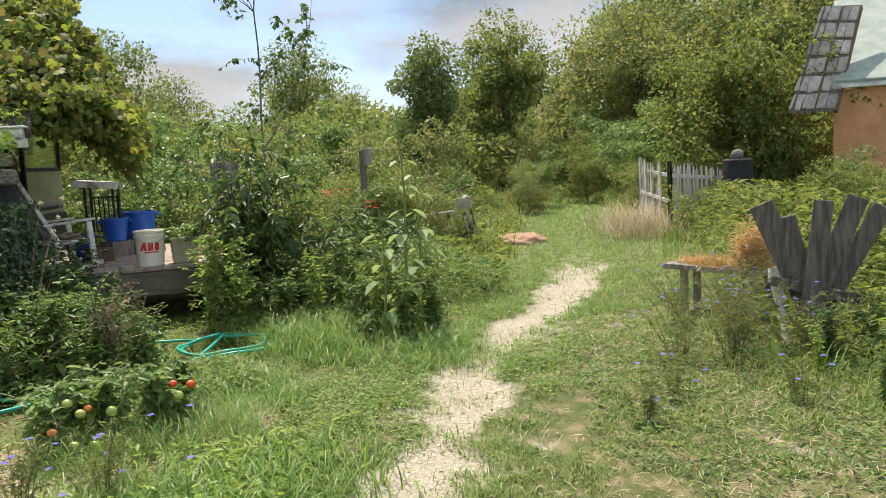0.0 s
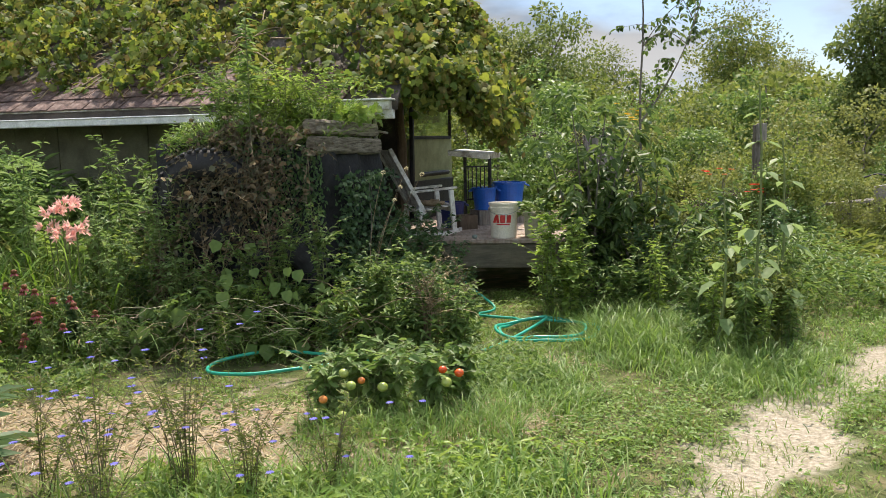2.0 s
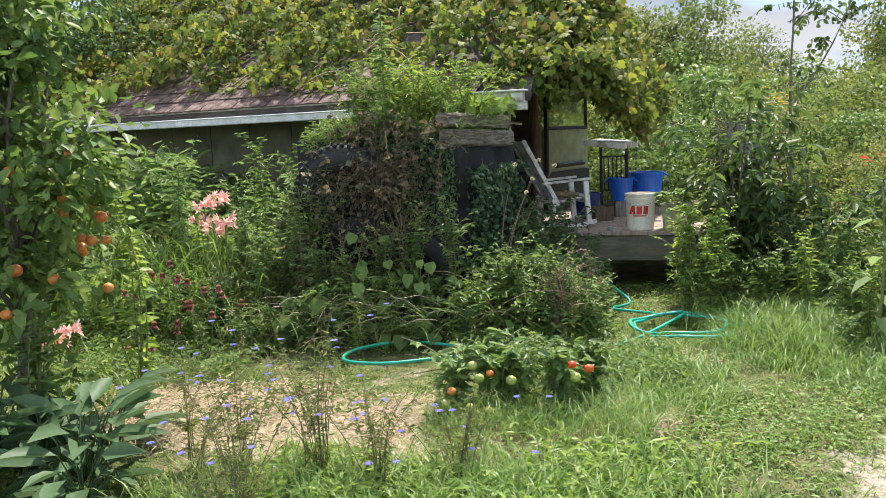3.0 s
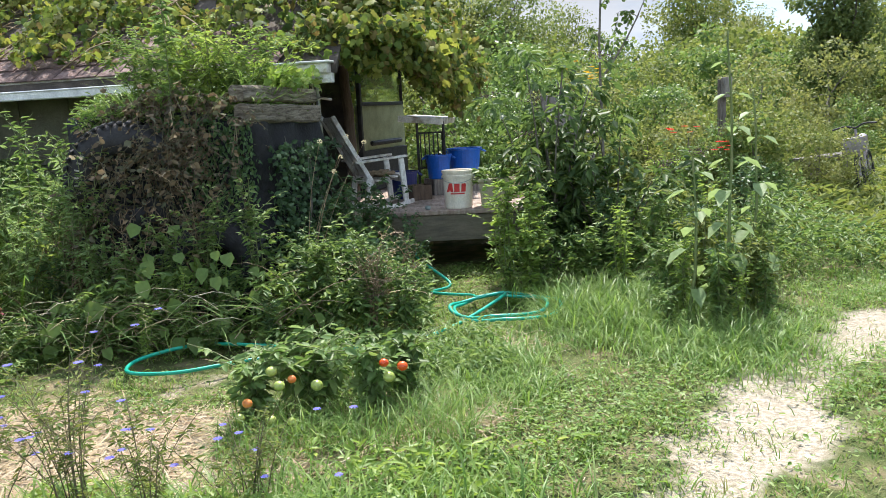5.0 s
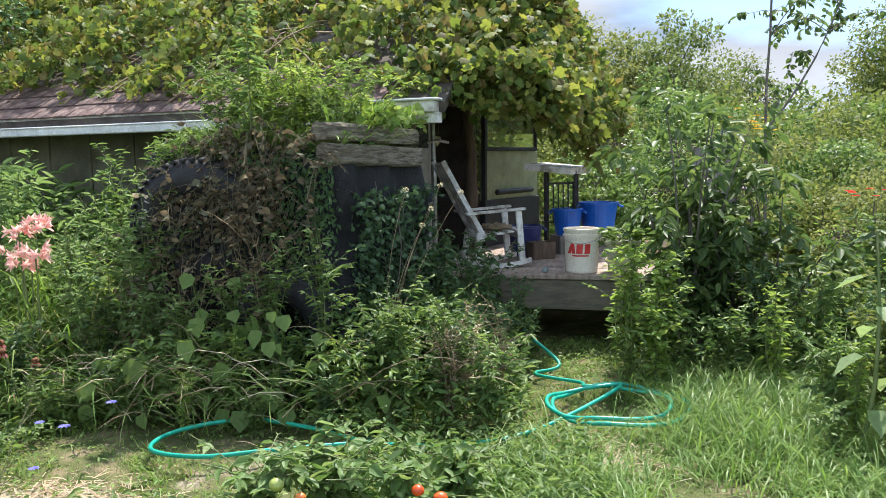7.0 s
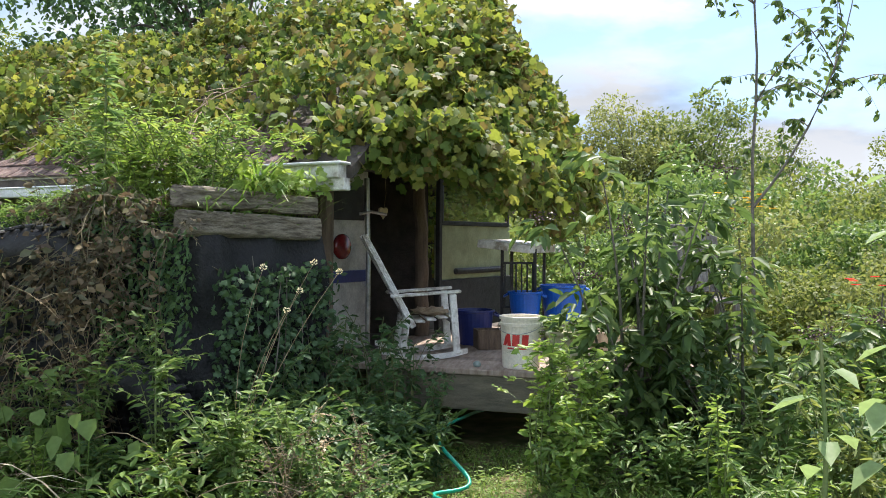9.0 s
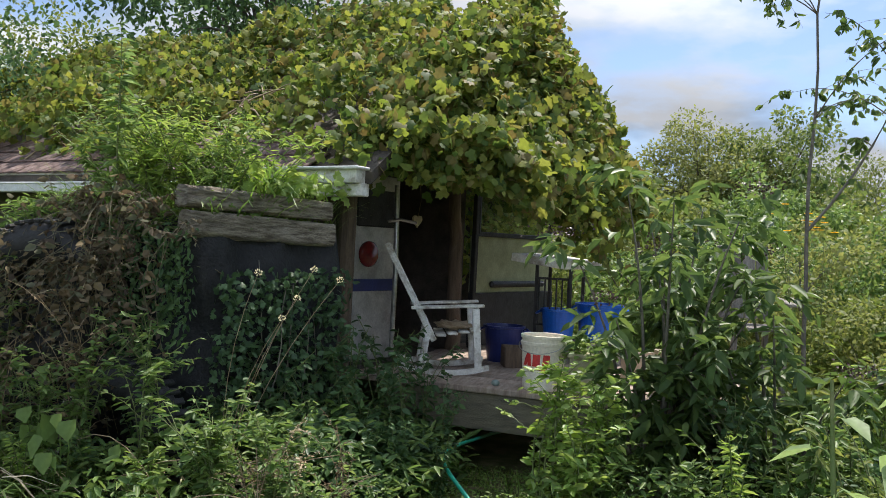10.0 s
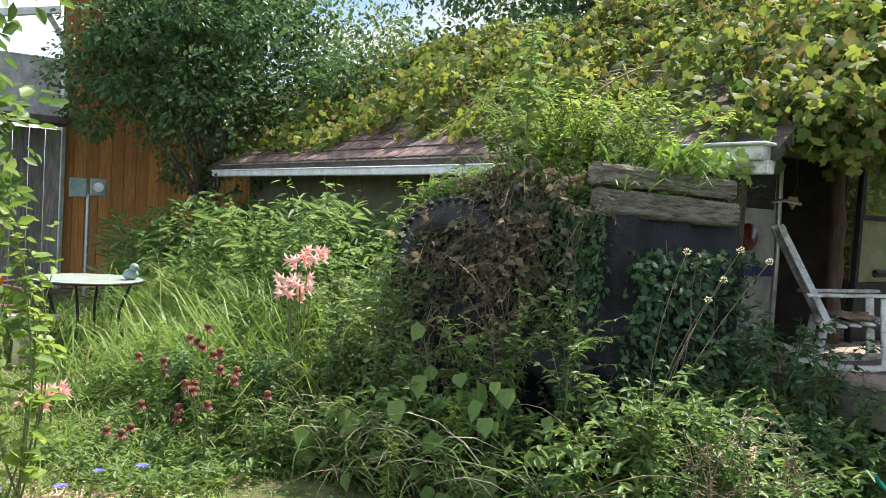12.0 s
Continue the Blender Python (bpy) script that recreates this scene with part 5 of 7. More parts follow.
    # dry dead growth draped over the front of the bank
    for j, (u, k, low) in enumerate(((.24, 8, .7), (.34, 15, .5), (.46, 16, .45), (.58, 14, .6), (.70, 10, .8), (.84, 6, 1.0))):
        b = MC + (MB_ - MC) * u
        t = thing("dead_vine", "brown dead vine hanging over the tarp", "vine", pose(b[0], b[1] - .1, 0), "dead vines")
        ps = []
        for _ in range(k):
            x0, z0 = rng.normal(0, .10), rng.uniform(1.35, 1.72)
            x1, z1 = x0 + rng.normal(0, .30), max(.12, low + rng.uniform(-.2, .75))
            out = rng.uniform(.10, .34)
            ps.append(spline([(x0, .12, z0 - .05), (x0 * .9, -.03, z0 + .04), ((x0 + x1) / 2, -out, z0 * .6 + z1 * .4), (x1, -out * .8 + rng.normal(0, .05), z1)], 12))
        tw = []
        for p in ps:
            for _ in range(6):
                q = p[rng.randint(1, 11)]
                tw.append(arc(q, q + rng.normal(0, .11, 3) + [0, -.05, -.03], (0, 0, .03), 4))
        tagged(tubes("stalk", ps + tw, [.0035] * len(ps) + [.002] * len(tw), [.0015] * len(ps) + [.001] * len(tw), M_WIRY, t, seg=4), kind="stuff")
        P, D, T = along(rng, ps, 22, .05, 1, -.4, .3)
        P2, D2, T2 = along(rng, tw, 4, .2, 1, -.3, .2)
        P, D = np.concatenate([P, P2]), np.concatenate([D, D2])
        L = rng.uniform(.02, .07, len(P))
        tagged(foliage("foliage", "oval", P, D, rng.normal(0, 1, (len(P), 3)), L, L * rng.uniform(.35, .8, len(P)), M_DEAD, t), kind="stuff")
    for j, (x, y, h) in enumerate(((-1.25, 6.5, 1.2), (-1.75, 6.45, 1.0), (-2.15, 6.6, 1.1))):
        growth("dead_weed", "brown dead weed stalks against the bank", "weed", pose(x, y, 0.0), 250 + j, 7, h, .35, 26, .055, .03, M_DEAD, "oval", M_DRYSTEM, .004, branch=4, group="dead weeds")
    # squash leaves that hang at the foot of it
    for x, y, z, k in ((-1.38, 6.3, .7, 6), (-1.1, 6.2, .5, 6), (-1.6, 6.1, .45, 5), (-.75, 6.25, .3, 4), (-1.2, 6.1, .18, 6), (-.6, 6.05, .16, 5), (-1.9, 6.0, .2, 5)):
        t = thing("squash_vine", "trailing squash vine with broad pale leaves", "vine", pose(x, y, 0), "squash vines")
        for j in range(k + 3):
            a = rng.uniform(0, 6.28)
            p = np.array([math.cos(a) * rng.uniform(.05, .3), math.sin(a) * rng.uniform(.05, .2), max(.12, z + rng.uniform(-.28, .2))])
            pet = arc((0, 0.02, 0), p, (math.cos(a) * .05, 0, .08), 5)
            V, Q = tube_arrays([pet], .005, .003, 4)
            L = rng.uniform(.07, .15)
            LV, LQ, _ = leaf_arrays("heart", p[None], np.array([[math.cos(a) * .5, -.4, -.8]]), np.array([[.1, -.6, .6]]) + rng.normal(0, .6, (1, 3)), [L], [L * rng.uniform(.75, 1.05)])
            link("leaf", mesh_np("leaf", np.concatenate([V, LV]), np.concatenate([Q, LQ + len(V)])), M_WEED, t)


make_weeds()


def make_cover():
    """Low tangle of leaves between the single plants."""
    rng = np.random.RandomState(600)
    def cover(label, n, x0, x1, y0, y1, low, high, L0, L1, ratio, mat, shape, ok, z0=0.0):
        x, y = rng.uniform(x0, x1, n), rng.uniform(y0, y1, n)
        k = ok(x, y)
        x, y = x[k], y[k]
        n = len(x)
        top = low + (high - low) * np.clip(.5 + .6 * waves(x, y, 2.6, 61), 0, 1)
        z = z0 + top * rng.uniform(.02, 1, n) ** .7
        a = rng.uniform(0, 6.28, n)
        D = np.stack([np.cos(a), np.sin(a), rng.uniform(-.5, .9, n)], -1)
        L = rng.uniform(L0, L1, n)
        tagged(foliage("ground_cover", shape, np.stack([x, y, z], -1), D, np.array([0, 0, 1.0]) + rng.normal(0, .45, (n, 3)), L, L * ratio, mat), label, "undergrowth", kind="stuff")
    loop = lambda x, y: np.hypot((x + 1.15) / .45, (y - 5.72) / .38) > 1
    bank = lambda x, y: ~((y > 6.98 + (x + .84) * 2.35) & (x > -2.35) & (y > 6.98)) & ~((y > 7.0) & (x < -.84) & (x > -2.3))
    cover("leafy undergrowth at the foot of the bank", 17000, -4.4, .42, 5.95, 8.3, .15, .6, .035, .10, .32, M_WEED, "lance", lambda x, y: loop(x, y) & bank(x, y))
    cover("green nettles and ivy by the deck", 6500, -.72, .28, 6.75, 8.4, .12, .55, .035, .095, .5, M_DARK, "oval", bank)
    cover("thick leafy growth round the elder bushes", 13000, 1.0, 4.4, 6.9, 10.0, .2, .7, .035, .09, .3, M_WEED, "lance", lambda x, y: y < 7.9 + np.clip(x - 1.6, 0, 9) * 1.2)
    cover("rank weeds by the broken gate", 16000, 4.1, 9.5, 1.5, 8.2, .25, .75, .05, .13, .3, M_SCRUB, "lance", lambda x, y: (way_distance(x, y) > 1.7) & (y < 3.2 + (x - 3.2) * .95))
    cover("low broad weeds in the grass before the bed", 3800, -1.4, 1.1, 2.7, 4.0, .04, .2, .03, .075, .38, M_BRIGHT, "lance", lambda x, y: (waves(x, y, 3.1, 65) > -.1) & (way_distance(x, y) > .55))
    cover("rank weeds before the picket fence", 14000, 9.2, 15.5, 8.0, 12.6, .4, 1.0, .06, .15, .3, M_SCRUB, "lance", lambda x, y: (y < 9.9 + (x - 9.98) * .5) & (way_distance(x, y) > 1.35))
    cover("low weeds among trampled grass", 6500, 1.8, 5.2, 1.6, 4.6, .03, .16, .02, .055, .35, M_WEED, "lance", lambda x, y: way_distance(x, y) > .7 + .3 * waves(x, y, 3, 62))
    cover("low weeds at the edge of the mulch bed", 9000, -4.5, .8, 5.0, 6.0, .05, .22, .03, .07, .4, M_WEED, "oval", lambda x, y: loop(x, y) & (waves(x, y, 2.5, 63) > -.15))
    cover("sparse seedlings coming through the mulch", 2600, -3.4, .6, 3.7, 5.0, .03, .12, .03, .06, .4, M_WEED, "oval", lambda x, y: waves(x, y, 4, 64) > .1)
    cover("tall weeds in front of the cabin wall", 15000, -8.5, -2.3, 7.6, 10.2, .6, 1.6, .10, .28, .14, M_SUNF, "lance", lambda x, y: (y < 8.3 - (x + .3) * .283 - .05) & (y > 7.4 - (x + 2.3) * .2))
    cover("leafy weeds spilling over the top of the bank", 5200, -2.2, -.5, 6.85, 7.6, .05, .42, .025, .07, .28, M_WEED, "lance", lambda x, y: y > 6.9 + np.clip(x + .84, 0, 9) * 2.0, 1.5)


make_cover()


def make_front_plants():
    growth("tall_weed", "tall bright plant with serrated leaves by the fruit tree", "weed", pose(-2.55, 4.62, 0), 620, 6, 1.5, .28, 26, .13, .075, M_BRIGHT, "oval")
    for j, (x, y, h) in enumerate(((1.10, 7.2, 1.15), (1.3, 7.25, 1.0), (1.24, 6.98, .7))):
        growth("young_shrub", "bright green leafy young shrub before the deck", "shrub", pose(x, y, 0), 625 + j, 7, h, .22, 30, .085, .05, M_BRIGHT, "oval", branch=3, group="young shrubs")
    for j, (x, y, h) in enumerate(((2.3, 5.8, .6), (2.62, 5.95, .75), (2.1, 6.15, .7), (2.45, 6.4, .95), (2.9, 6.5, .9))):
        growth("broad_weed", "bushy weed with drooping broad leaves by the path", "weed", pose(x, y, 0), 670 + j, 8, h, .3, 26, .10, .03, M_SCRUB if j % 2 else M_WEED, "lance", droop=.4, branch=3, group="weeds by the path")
    for j, (x, y, h) in enumerate(((-2.6, 7.75, 1.75), (-3.3, 8.1, 1.6), (-4.2, 8.3, 1.7), (-2.4, 7.3, 1.5), (-5.2, 8.6, 1.6), (-3.7, 7.7, 1.6), (-4.7, 7.9, 1.55), (-6.1, 8.7, 1.6), (-3.0, 7.95, 1.85), (-3.55, 7.25, 1.75), (-2.75, 7.45, 1.6), (-4.4, 8.6, 1.8), (-5.6, 8.2, 1.5))):
        growth("cabin_weed", "tall leafy weed before the cabin wall", "weed", pose(x, y, 0), 630 + j, 6, h, .3, 40, .16, .04, M_SUNF if j % 2 else M_WEED, group="weeds by the cabin")
    for j, (x, y, h) in enumerate(((-2.15, 6.65, 1.25), (-2.45, 6.5, 1.1), (-1.95, 6.4, .9), (-2.7, 6.8, 1.35), (-.35, 6.35, .85), (-.05, 6.25, .8), (-1.7, 6.3, .8), (.2, 6.1, .6), (-2.05, 6.7, 1.5), (-1.15, 6.42, 1.05), (-1.5, 6.4, .95), (-.85, 6.5, 1.15))):
        growth("bright_weed", "sunlit branching weed with small bright leaves", "weed", pose(x, y, 0), 640 + j, 7, h, .24, 34, .075, .03, M_WEED if j > 3 else M_SUNF, branch=4, group="sunlit weeds")
    # ivy over the side of the bank
    rng = np.random.RandomState(650)
    n = 2300
    t, z = rng.uniform(-.02, 1.0, n), rng.uniform(.1, 1.35, n)
    P = MB_ + (MA - MB_) * t[:, None] + np.array([.92, -.39, 0]) * rng.uniform(.08, .24, (n, 1)) + np.array([0, 0, 1.0]) * z[:, None]
    k = z < 1.5 - .4 * rng.uniform(0, 1, n) * (1 - t)
    P = P[k]
    n = len(P)
    i = thing("ivy", "dark ivy climbing the side of the bank", "vine")
    m = 1500
    u, h = rng.uniform(0, 1, m), rng.uniform(0, 1, m)
    tagged(foliage("hanging_leaves", "oval", MC + (MB_ - MC) * (.45 + .55 * u)[:, None] + np.array([0, -.14, 0]) + np.array([0, 0, 1.55]) * (1 - .8 * h[:, None] * (.35 + .65 * (waves(u * 9, h * 0, 1.5, 41) * .5 + .5)[:, None])) + rng.normal(0, .035, (m, 3)), rng.normal(0, .5, (m, 3)) + [0, -.3, -.7], np.array([.2, -.8, .4]) + rng.normal(0, .5, (m, 3)), rng.uniform(.02, .06, m), rng.uniform(.012, .03, m), M_DARK, i), kind="stuff")
    for k in range(9):
        u = rng.uniform(.1, .95)
        b = MB_ + (MA - MB_) * u + np.array([.92, -.39, 0]) * .14
        tubes("runner", [arc(b, b + np.array([rng.uniform(-.15, .15), rng.uniform(-.1, .2), rng.uniform(.8, 1.5)]), (.03, -.02, 0), 8, rng, .012)], .006, .003, M_SAPBARK, i, seg=5)
    tagged(foliage("leaf_cover", "lobed", P, rng.normal(0, .8, (n, 3)) + [0, 0, -.5], np.array([.6, -.4, .5]) + rng.normal(0, .6, (n, 3)), rng.uniform(.025, .055, n), rng.uniform(.02, .045, n), M_COMFREY, i), kind="stuff")


make_front_plants()


def make_far_flowers():
    rng = np.random.RandomState(660)
    for x, y, h, mat, nm, lb in ((2.7, 11.4, 2.0, M_YELLOW, "yellow_daisy", "tall yellow daisies in the far shrubs"), (3.05, 11.7, 1.95, M_YELLOW, "yellow_daisy", "tall yellow daisies in the far shrubs"), (3.45, 9.9, 1.2, M_SCARLET, "zinnia", "scarlet zinnias among the wild shrubs"), (3.9, 9.6, 1.0, M_SCARLET, "zinnia", "scarlet zinnias among the wild shrubs")):
        t = growth(nm, lb, "flower", pose(x, y, 0), 661 + int(x * 10), 6, h * .95, .25, 16, .09, .03, M_WEED, r=.005)
        for k in range(7):
            a, r = rng.uniform(0, 6.28), rng.uniform(.02, .28)
            V, Q, _ = flower_head(rng, (math.cos(a) * r, math.sin(a) * r, h * rng.uniform(.9, 1.03)), 10, .04, .018, mat, .2)
            link("blossom", mesh_np("blossom", V, Q), mat, t)
    # fallen and leaning dry stalks before the bank
    for k in range(26):
        x, y = rng.uniform(-2.6, -.3), rng.uniform(5.95, 6.6)
        a = rng.uniform(-.5, .5) + (0 if k % 2 else 3.14)
        l = rng.uniform(.4, 1.1)
        o = tubes("dry_stalk", [arc((0, 0, 0), (math.cos(a) * l, math.sin(a) * l * .4, rng.uniform(.05, .6)), (0, 0, rng.uniform(.1, .3)), 8)], .004, .002, M_DRYSTEM, None, seg=4)
        o.location = (x, y, 0)
        tagged(o, "bent dry tan stalk before the bank", "stalk", "dry stalks")


# ---- grasses and mulch ----


def pick(rng, n, x0, x1, y0, y1, chance):
    """Up to n ground places in a rectangle, kept by a chance between 0 and 1."""
    x, y = rng.uniform(x0, x1, n), rng.uniform(y0, y1, n)
    k = rng.uniform(0, 1, n) < chance(x, y)
    return x[k], y[k]


def blades(name, label, rng, x, y, L, W, lean, mat, shape="blade", z=0.0, kind="stuff", cat="grass"):
    n = len(x)
    a = rng.uniform(0, 6.28, n)
    l = lean * rng.uniform(.3, 1.6, n)
    D = np.stack([np.cos(a) * l, np.sin(a) * l, np.ones(n)], -1)
    P = np.stack([x, y, height(x, y) + z - .01], -1)
    N = np.stack([-np.cos(a), -np.sin(a), l + .2], -1) + rng.normal(0, .15, (n, 3))
    o = foliage(name, shape, P, D, N, L, W, mat)
    return tagged(o, label, cat, kind=kind)


def clear(x, y):
    """0 where earth is trodden bare, under the deck and in the house."""
    b = np.clip(bare(x, y) + 0.5 * (waves(x, y, 6.5, 12) * .5 + .5) - .3 - .35 * (waves(x, y, 4.5, 13) > .45), 0, 1)
    inside = (y > 8.5) & (x < 2.0)
    return np.clip(1.05 - 1.25 * b, 0.03, 1) * ~inside


def make_grass():
    rng = np.random.RandomState(300)
    # mown and trampled grass
    def ch(x, y):
        far = np.hypot(x - .5, y - 1.5)
        worn = np.where(x > 1.6 + (y - 3) * .9, .6, 1.0)
        return worn * clear(x, y) * np.clip(1.1 - bed(x, y), .06, 1) * np.clip(1.25 - far / 9, .12, 1) * (.26 + .74 * np.clip(.9 * waves(x, y, 2.4, 14) + .9 * waves(x, y, 7.5, 17) + .6, 0, 1))
    x, y = pick(rng, 430000, -5, 9, 1.6, 10, ch)
    blades("short_grass", "short trampled green grass beside the path", rng, x, y, rng.uniform(.025, .085, len(x)) * (1 + .7 * np.clip(waves(x, y, 7.5, 17) + .3 * waves(x, y, 2.4, 14), -.5, 1)), rng.uniform(.003, .008, len(x)), .9, M_GRASS)
    x, y = pick(rng, 110000, -7, 9, -5, 1.6, lambda x, y: clear(x, y) * np.clip(1.2 - np.hypot(x - .5, y - 1.5) / 9, .15, 1) * (.35 + .65 * np.clip(waves(x, y, 2.4, 14) + .55, 0, 1)))
    blades("short_grass", "short trampled green grass behind the path", rng, x, y, rng.uniform(.04, .12, len(x)), rng.uniform(.006, .011, len(x)), .9, M_GRASS)
    # clover and other flat leaves in it
    x, y = pick(rng, 230000, -4, 8, 1.6, 9, lambda x, y: ch(x, y) * np.clip(.55 + waves(x, y, 2.3, 15), .1, 1))
    n = len(x)
    a = rng.uniform(0, 6.28, n)
    o = foliage("clover", "oval", np.stack([x, y, height(x, y) + rng.uniform(.01, .06, n)], -1), np.stack([np.cos(a), np.sin(a), rng.uniform(-.2, .5, n)], -1), np.array([0, 0, 1.0]) + rng.normal(0, .3, (n, 3)), rng.uniform(.014, .04, n), rng.uniform(.008, .02, n), M_LUSH)
    tagged(o, "low clover and small broad leaves in the grass", "clover", kind="stuff")
    # tall bright grass between hose and sunflowers, flopping over
    def lush(x, y):
        a = np.clip(1.35 - np.hypot((x - 1.7) / .7, (y - 6.35) / .85), 0, 1)
        b = np.clip(1.25 - np.hypot((x - .62) / .42, (y - 5.15) / .7), 0, 1)
        c = np.clip(1.2 - np.hypot((x - 2.1) / .6, (y - 5.3) / .6), 0, 1)
        hose = np.hypot((x - .9) / .36, (y - 6.4) / .36) < 1
        return np.maximum(np.maximum(a, b), c) * ~hose
    x, y = pick(rng, 42000, .1, 3.2, 4.2, 7.6, lush)
    blades("tall_grass", "tall bright green flopping grass", rng, x, y, rng.uniform(.12, .42, len(x)) * (.55 + .45 * np.clip((y - 5) / 1.2, 0, 1)), rng.uniform(.004, .009, len(x)), 1.1, M_LUSH, "bent")
    x, y = pick(rng, 8500, -1.9, .9, 2.6, 4.0, lambda x, y: np.clip(1.1 - np.hypot((x + .5) / 1.4, (y - 3.3) / .7), 0, 1))
    blades("tuft_grass", "ragged tufts of long green grass", rng, x, y, rng.uniform(.10, .30, len(x)), rng.uniform(.005, .010, len(x)), .6, M_LUSH, "bent")
    x, y = pick(rng, 2600, -.7, .5, 4.1, 4.7, lambda x, y: .7 + 0 * x)
    blades("tuft_grass", "thin grass round the tomato plants", rng, x, y, rng.uniform(.12, .30, len(x)), rng.uniform(.003, .006, len(x)), .8, M_LUSH, "bent")
    x, y = pick(rng, 90000, -.5, 8, 1.8, 10.2, lambda x, y: (way_distance(x, y) < .75) * np.clip(waves(x, y, 5.5, 71) * 2 + waves(x, y, 14, 75) - .2, 0, 1) * .9)
    blades("path_tufts", "low tufts of grass growing in the path", rng, x, y, rng.uniform(.03, .09, len(x)), rng.uniform(.004, .007, len(x)), 1.1, M_GRASS)
    # rough grass of the further plot, both sides of the path
    def rough(x, y):
        d = way_distance(x, y)
        return np.clip((d - .9) / 1.2, 0.0, 1) * np.clip(1.15 - np.hypot(x - 1, y - 3) / 26, .1, 1) * ~((x < 2.2) & (y > 6.5) & (y < 13)) * ~((x < 3.3) & (y < 8))
    x, y = pick(rng, 110000, 1.5, 22, -1, 27, rough)
    blades("rough_grass", "rough uncut grass of the overgrown plot", rng, x, y, rng.uniform(.12, .5, len(x)) * np.where(x < 6.5, .65, 1), rng.uniform(.008, .018, len(x)) * np.where(x < 6.5, .5, 1), .5, M_GRASS, "bent")
    n = 46000
    y = 5.5 + 30 * rng.uniform(0, 1, n) ** 1.7
    x = np.interp(y, WAY[:, 1], WAY[:, 0]) + rng.normal(0, 1.25, n)
    k = (bare(x, y) < .5) | (y > 9)
    x, y = x[k], y[k]
    blades("verge_grass", "mown green grass of the far path", rng, x, y, rng.uniform(.04, .13, len(x)), (.006 + .0007 * np.clip(y - 5, 0, 25)) * rng.uniform(.7, 1.4, len(x)), .9, M_LUSH)
    # tall meadow growth that hems the far path
    def hem(x, y):
        d = way_distance(x, y)
        return np.clip((d - 1.0 - .35 * waves(x, y, .9, 73)) / .7, 0, 1) * np.clip(1.25 - d / 6, 0, 1) * (np.hypot(x, y) > 11.5)
    x, y = pick(rng, 52000, 5, 30, 9, 36, hem)
    tall = np.clip(.35 + .12 * (way_distance(x, y) - 1) + .25 * waves(x, y, 1.3, 74), .2, 1.0) * np.where((x > y - .5) & (y < 14), .55, 1)
    blades("meadow_growth", "tall meadow grass and weeds along the far path", rng, x, y, tall * rng.uniform(.5, 1.3, len(x)), rng.uniform(.012, .035, len(x)), .45, M_SCRUB, "bent")
    # dry tan stalks at the foot of the fence and the shed
    for cx, cy, rx, ry, nn in ((9.5, 10.2, .8, .9, 420), (10.6, 11.4, .8, 1.0, 380), (14.6, 10.0, 2.2, 1.0, 900)):
        x, y = rng.normal(cx, rx * .5, nn), rng.normal(cy, ry * .5, nn)
        blades("dry_grass", "tan dry grass stalks", rng, x, y, rng.uniform(.25, .8, nn), rng.uniform(.006, .012, nn), .5, M_STRAW, "bent")
    # long arching leaves by the cabin
    x, y = pick(rng, 24000, -7.5, -2.2, 6.3, 9.8, lambda x, y: np.clip(1.25 - np.hypot((x + 4.6) / 2.6, (y - 7.9) / 1.6), 0, 1) * .9)
    low = np.where((x < -4.3) & (y < 7.9), .5, 1.0)
    for part_of, mat in ((0, M_LUSH), (1, M_GRASS)):
        k = (np.arange(len(x)) % 2) == part_of
        blades("daylily_leaves", "mass of long arching green leaves", rng, x[k], y[k], low[k] * rng.uniform(.4, 1.25, k.sum()), rng.uniform(.008, .017, k.sum()), .75, mat, "bent")
    x, y = pick(rng, 26000, -12, -2.6, 3.8, 9, lambda x, y: (.5 + .5 * waves(x, y, 1.5, 19)) * clear(x, y))
    blades("side_grass", "rough green grass beside the mulch bed", rng, x, y, rng.uniform(.08, .3, len(x)), rng.uniform(.006, .012, len(x)), .7, M_GRASS, "bent")
    # blades that hang over the split logs
    n = 420
    t = rng.uniform(0, 1, n)
    q = MB_ + (MA - MB_) * t[:, None] + np.array([-.06, -.02, 1.79]) + rng.normal(0, .02, (n, 3)) * [1, 1, .3]
    k = (waves(q[:, 0] * 3, q[:, 1] * 3, 2.5, 72) > -.1)
    q = q[k]
    n = len(q)
    a = rng.normal(-.4, .7, n)
    o = foliage("hanging_grass", "bent", q, np.stack([np.cos(a), np.sin(a), rng.uniform(.1, 1.3, n)], -1), np.stack([-np.cos(a) * .3, -np.sin(a) * .3, np.ones(n)], -1), rng.uniform(.15, .42, n), rng.uniform(.006, .012, n), M_LUSH)
    tagged(o, "bright grass blades hanging over the logs", "grass", kind="stuff")
    n = 130
    t = np.clip(rng.normal(.68, .2, n), .2, 1.1)
    q = MB_ + (MA - MB_) * t[:, None] + np.array([.02, -.02, 1.86]) + rng.normal(0, 1, (n, 3)) * [.05, .05, .04]
    L = rng.uniform(.035, .085, n)
    tagged(foliage("trailing_leaves", "lobed", q, rng.normal(0, .7, (n, 3)) + [.4, -.3, -.3], np.array([.3, -.4, .8]) + rng.normal(0, .4, (n, 3)), L, L * .9, M_BRIGHT), "bright trailing leaves over the old timbers", "vine", kind="stuff")
    n = 620
    x, y = rng.normal(-1.75, .6, n), rng.uniform(5.9, 6.4, n)
    a = rng.normal(-.15, .9, n) + np.where(rng.uniform(0, 1, n) < .45, 3.14, 0)
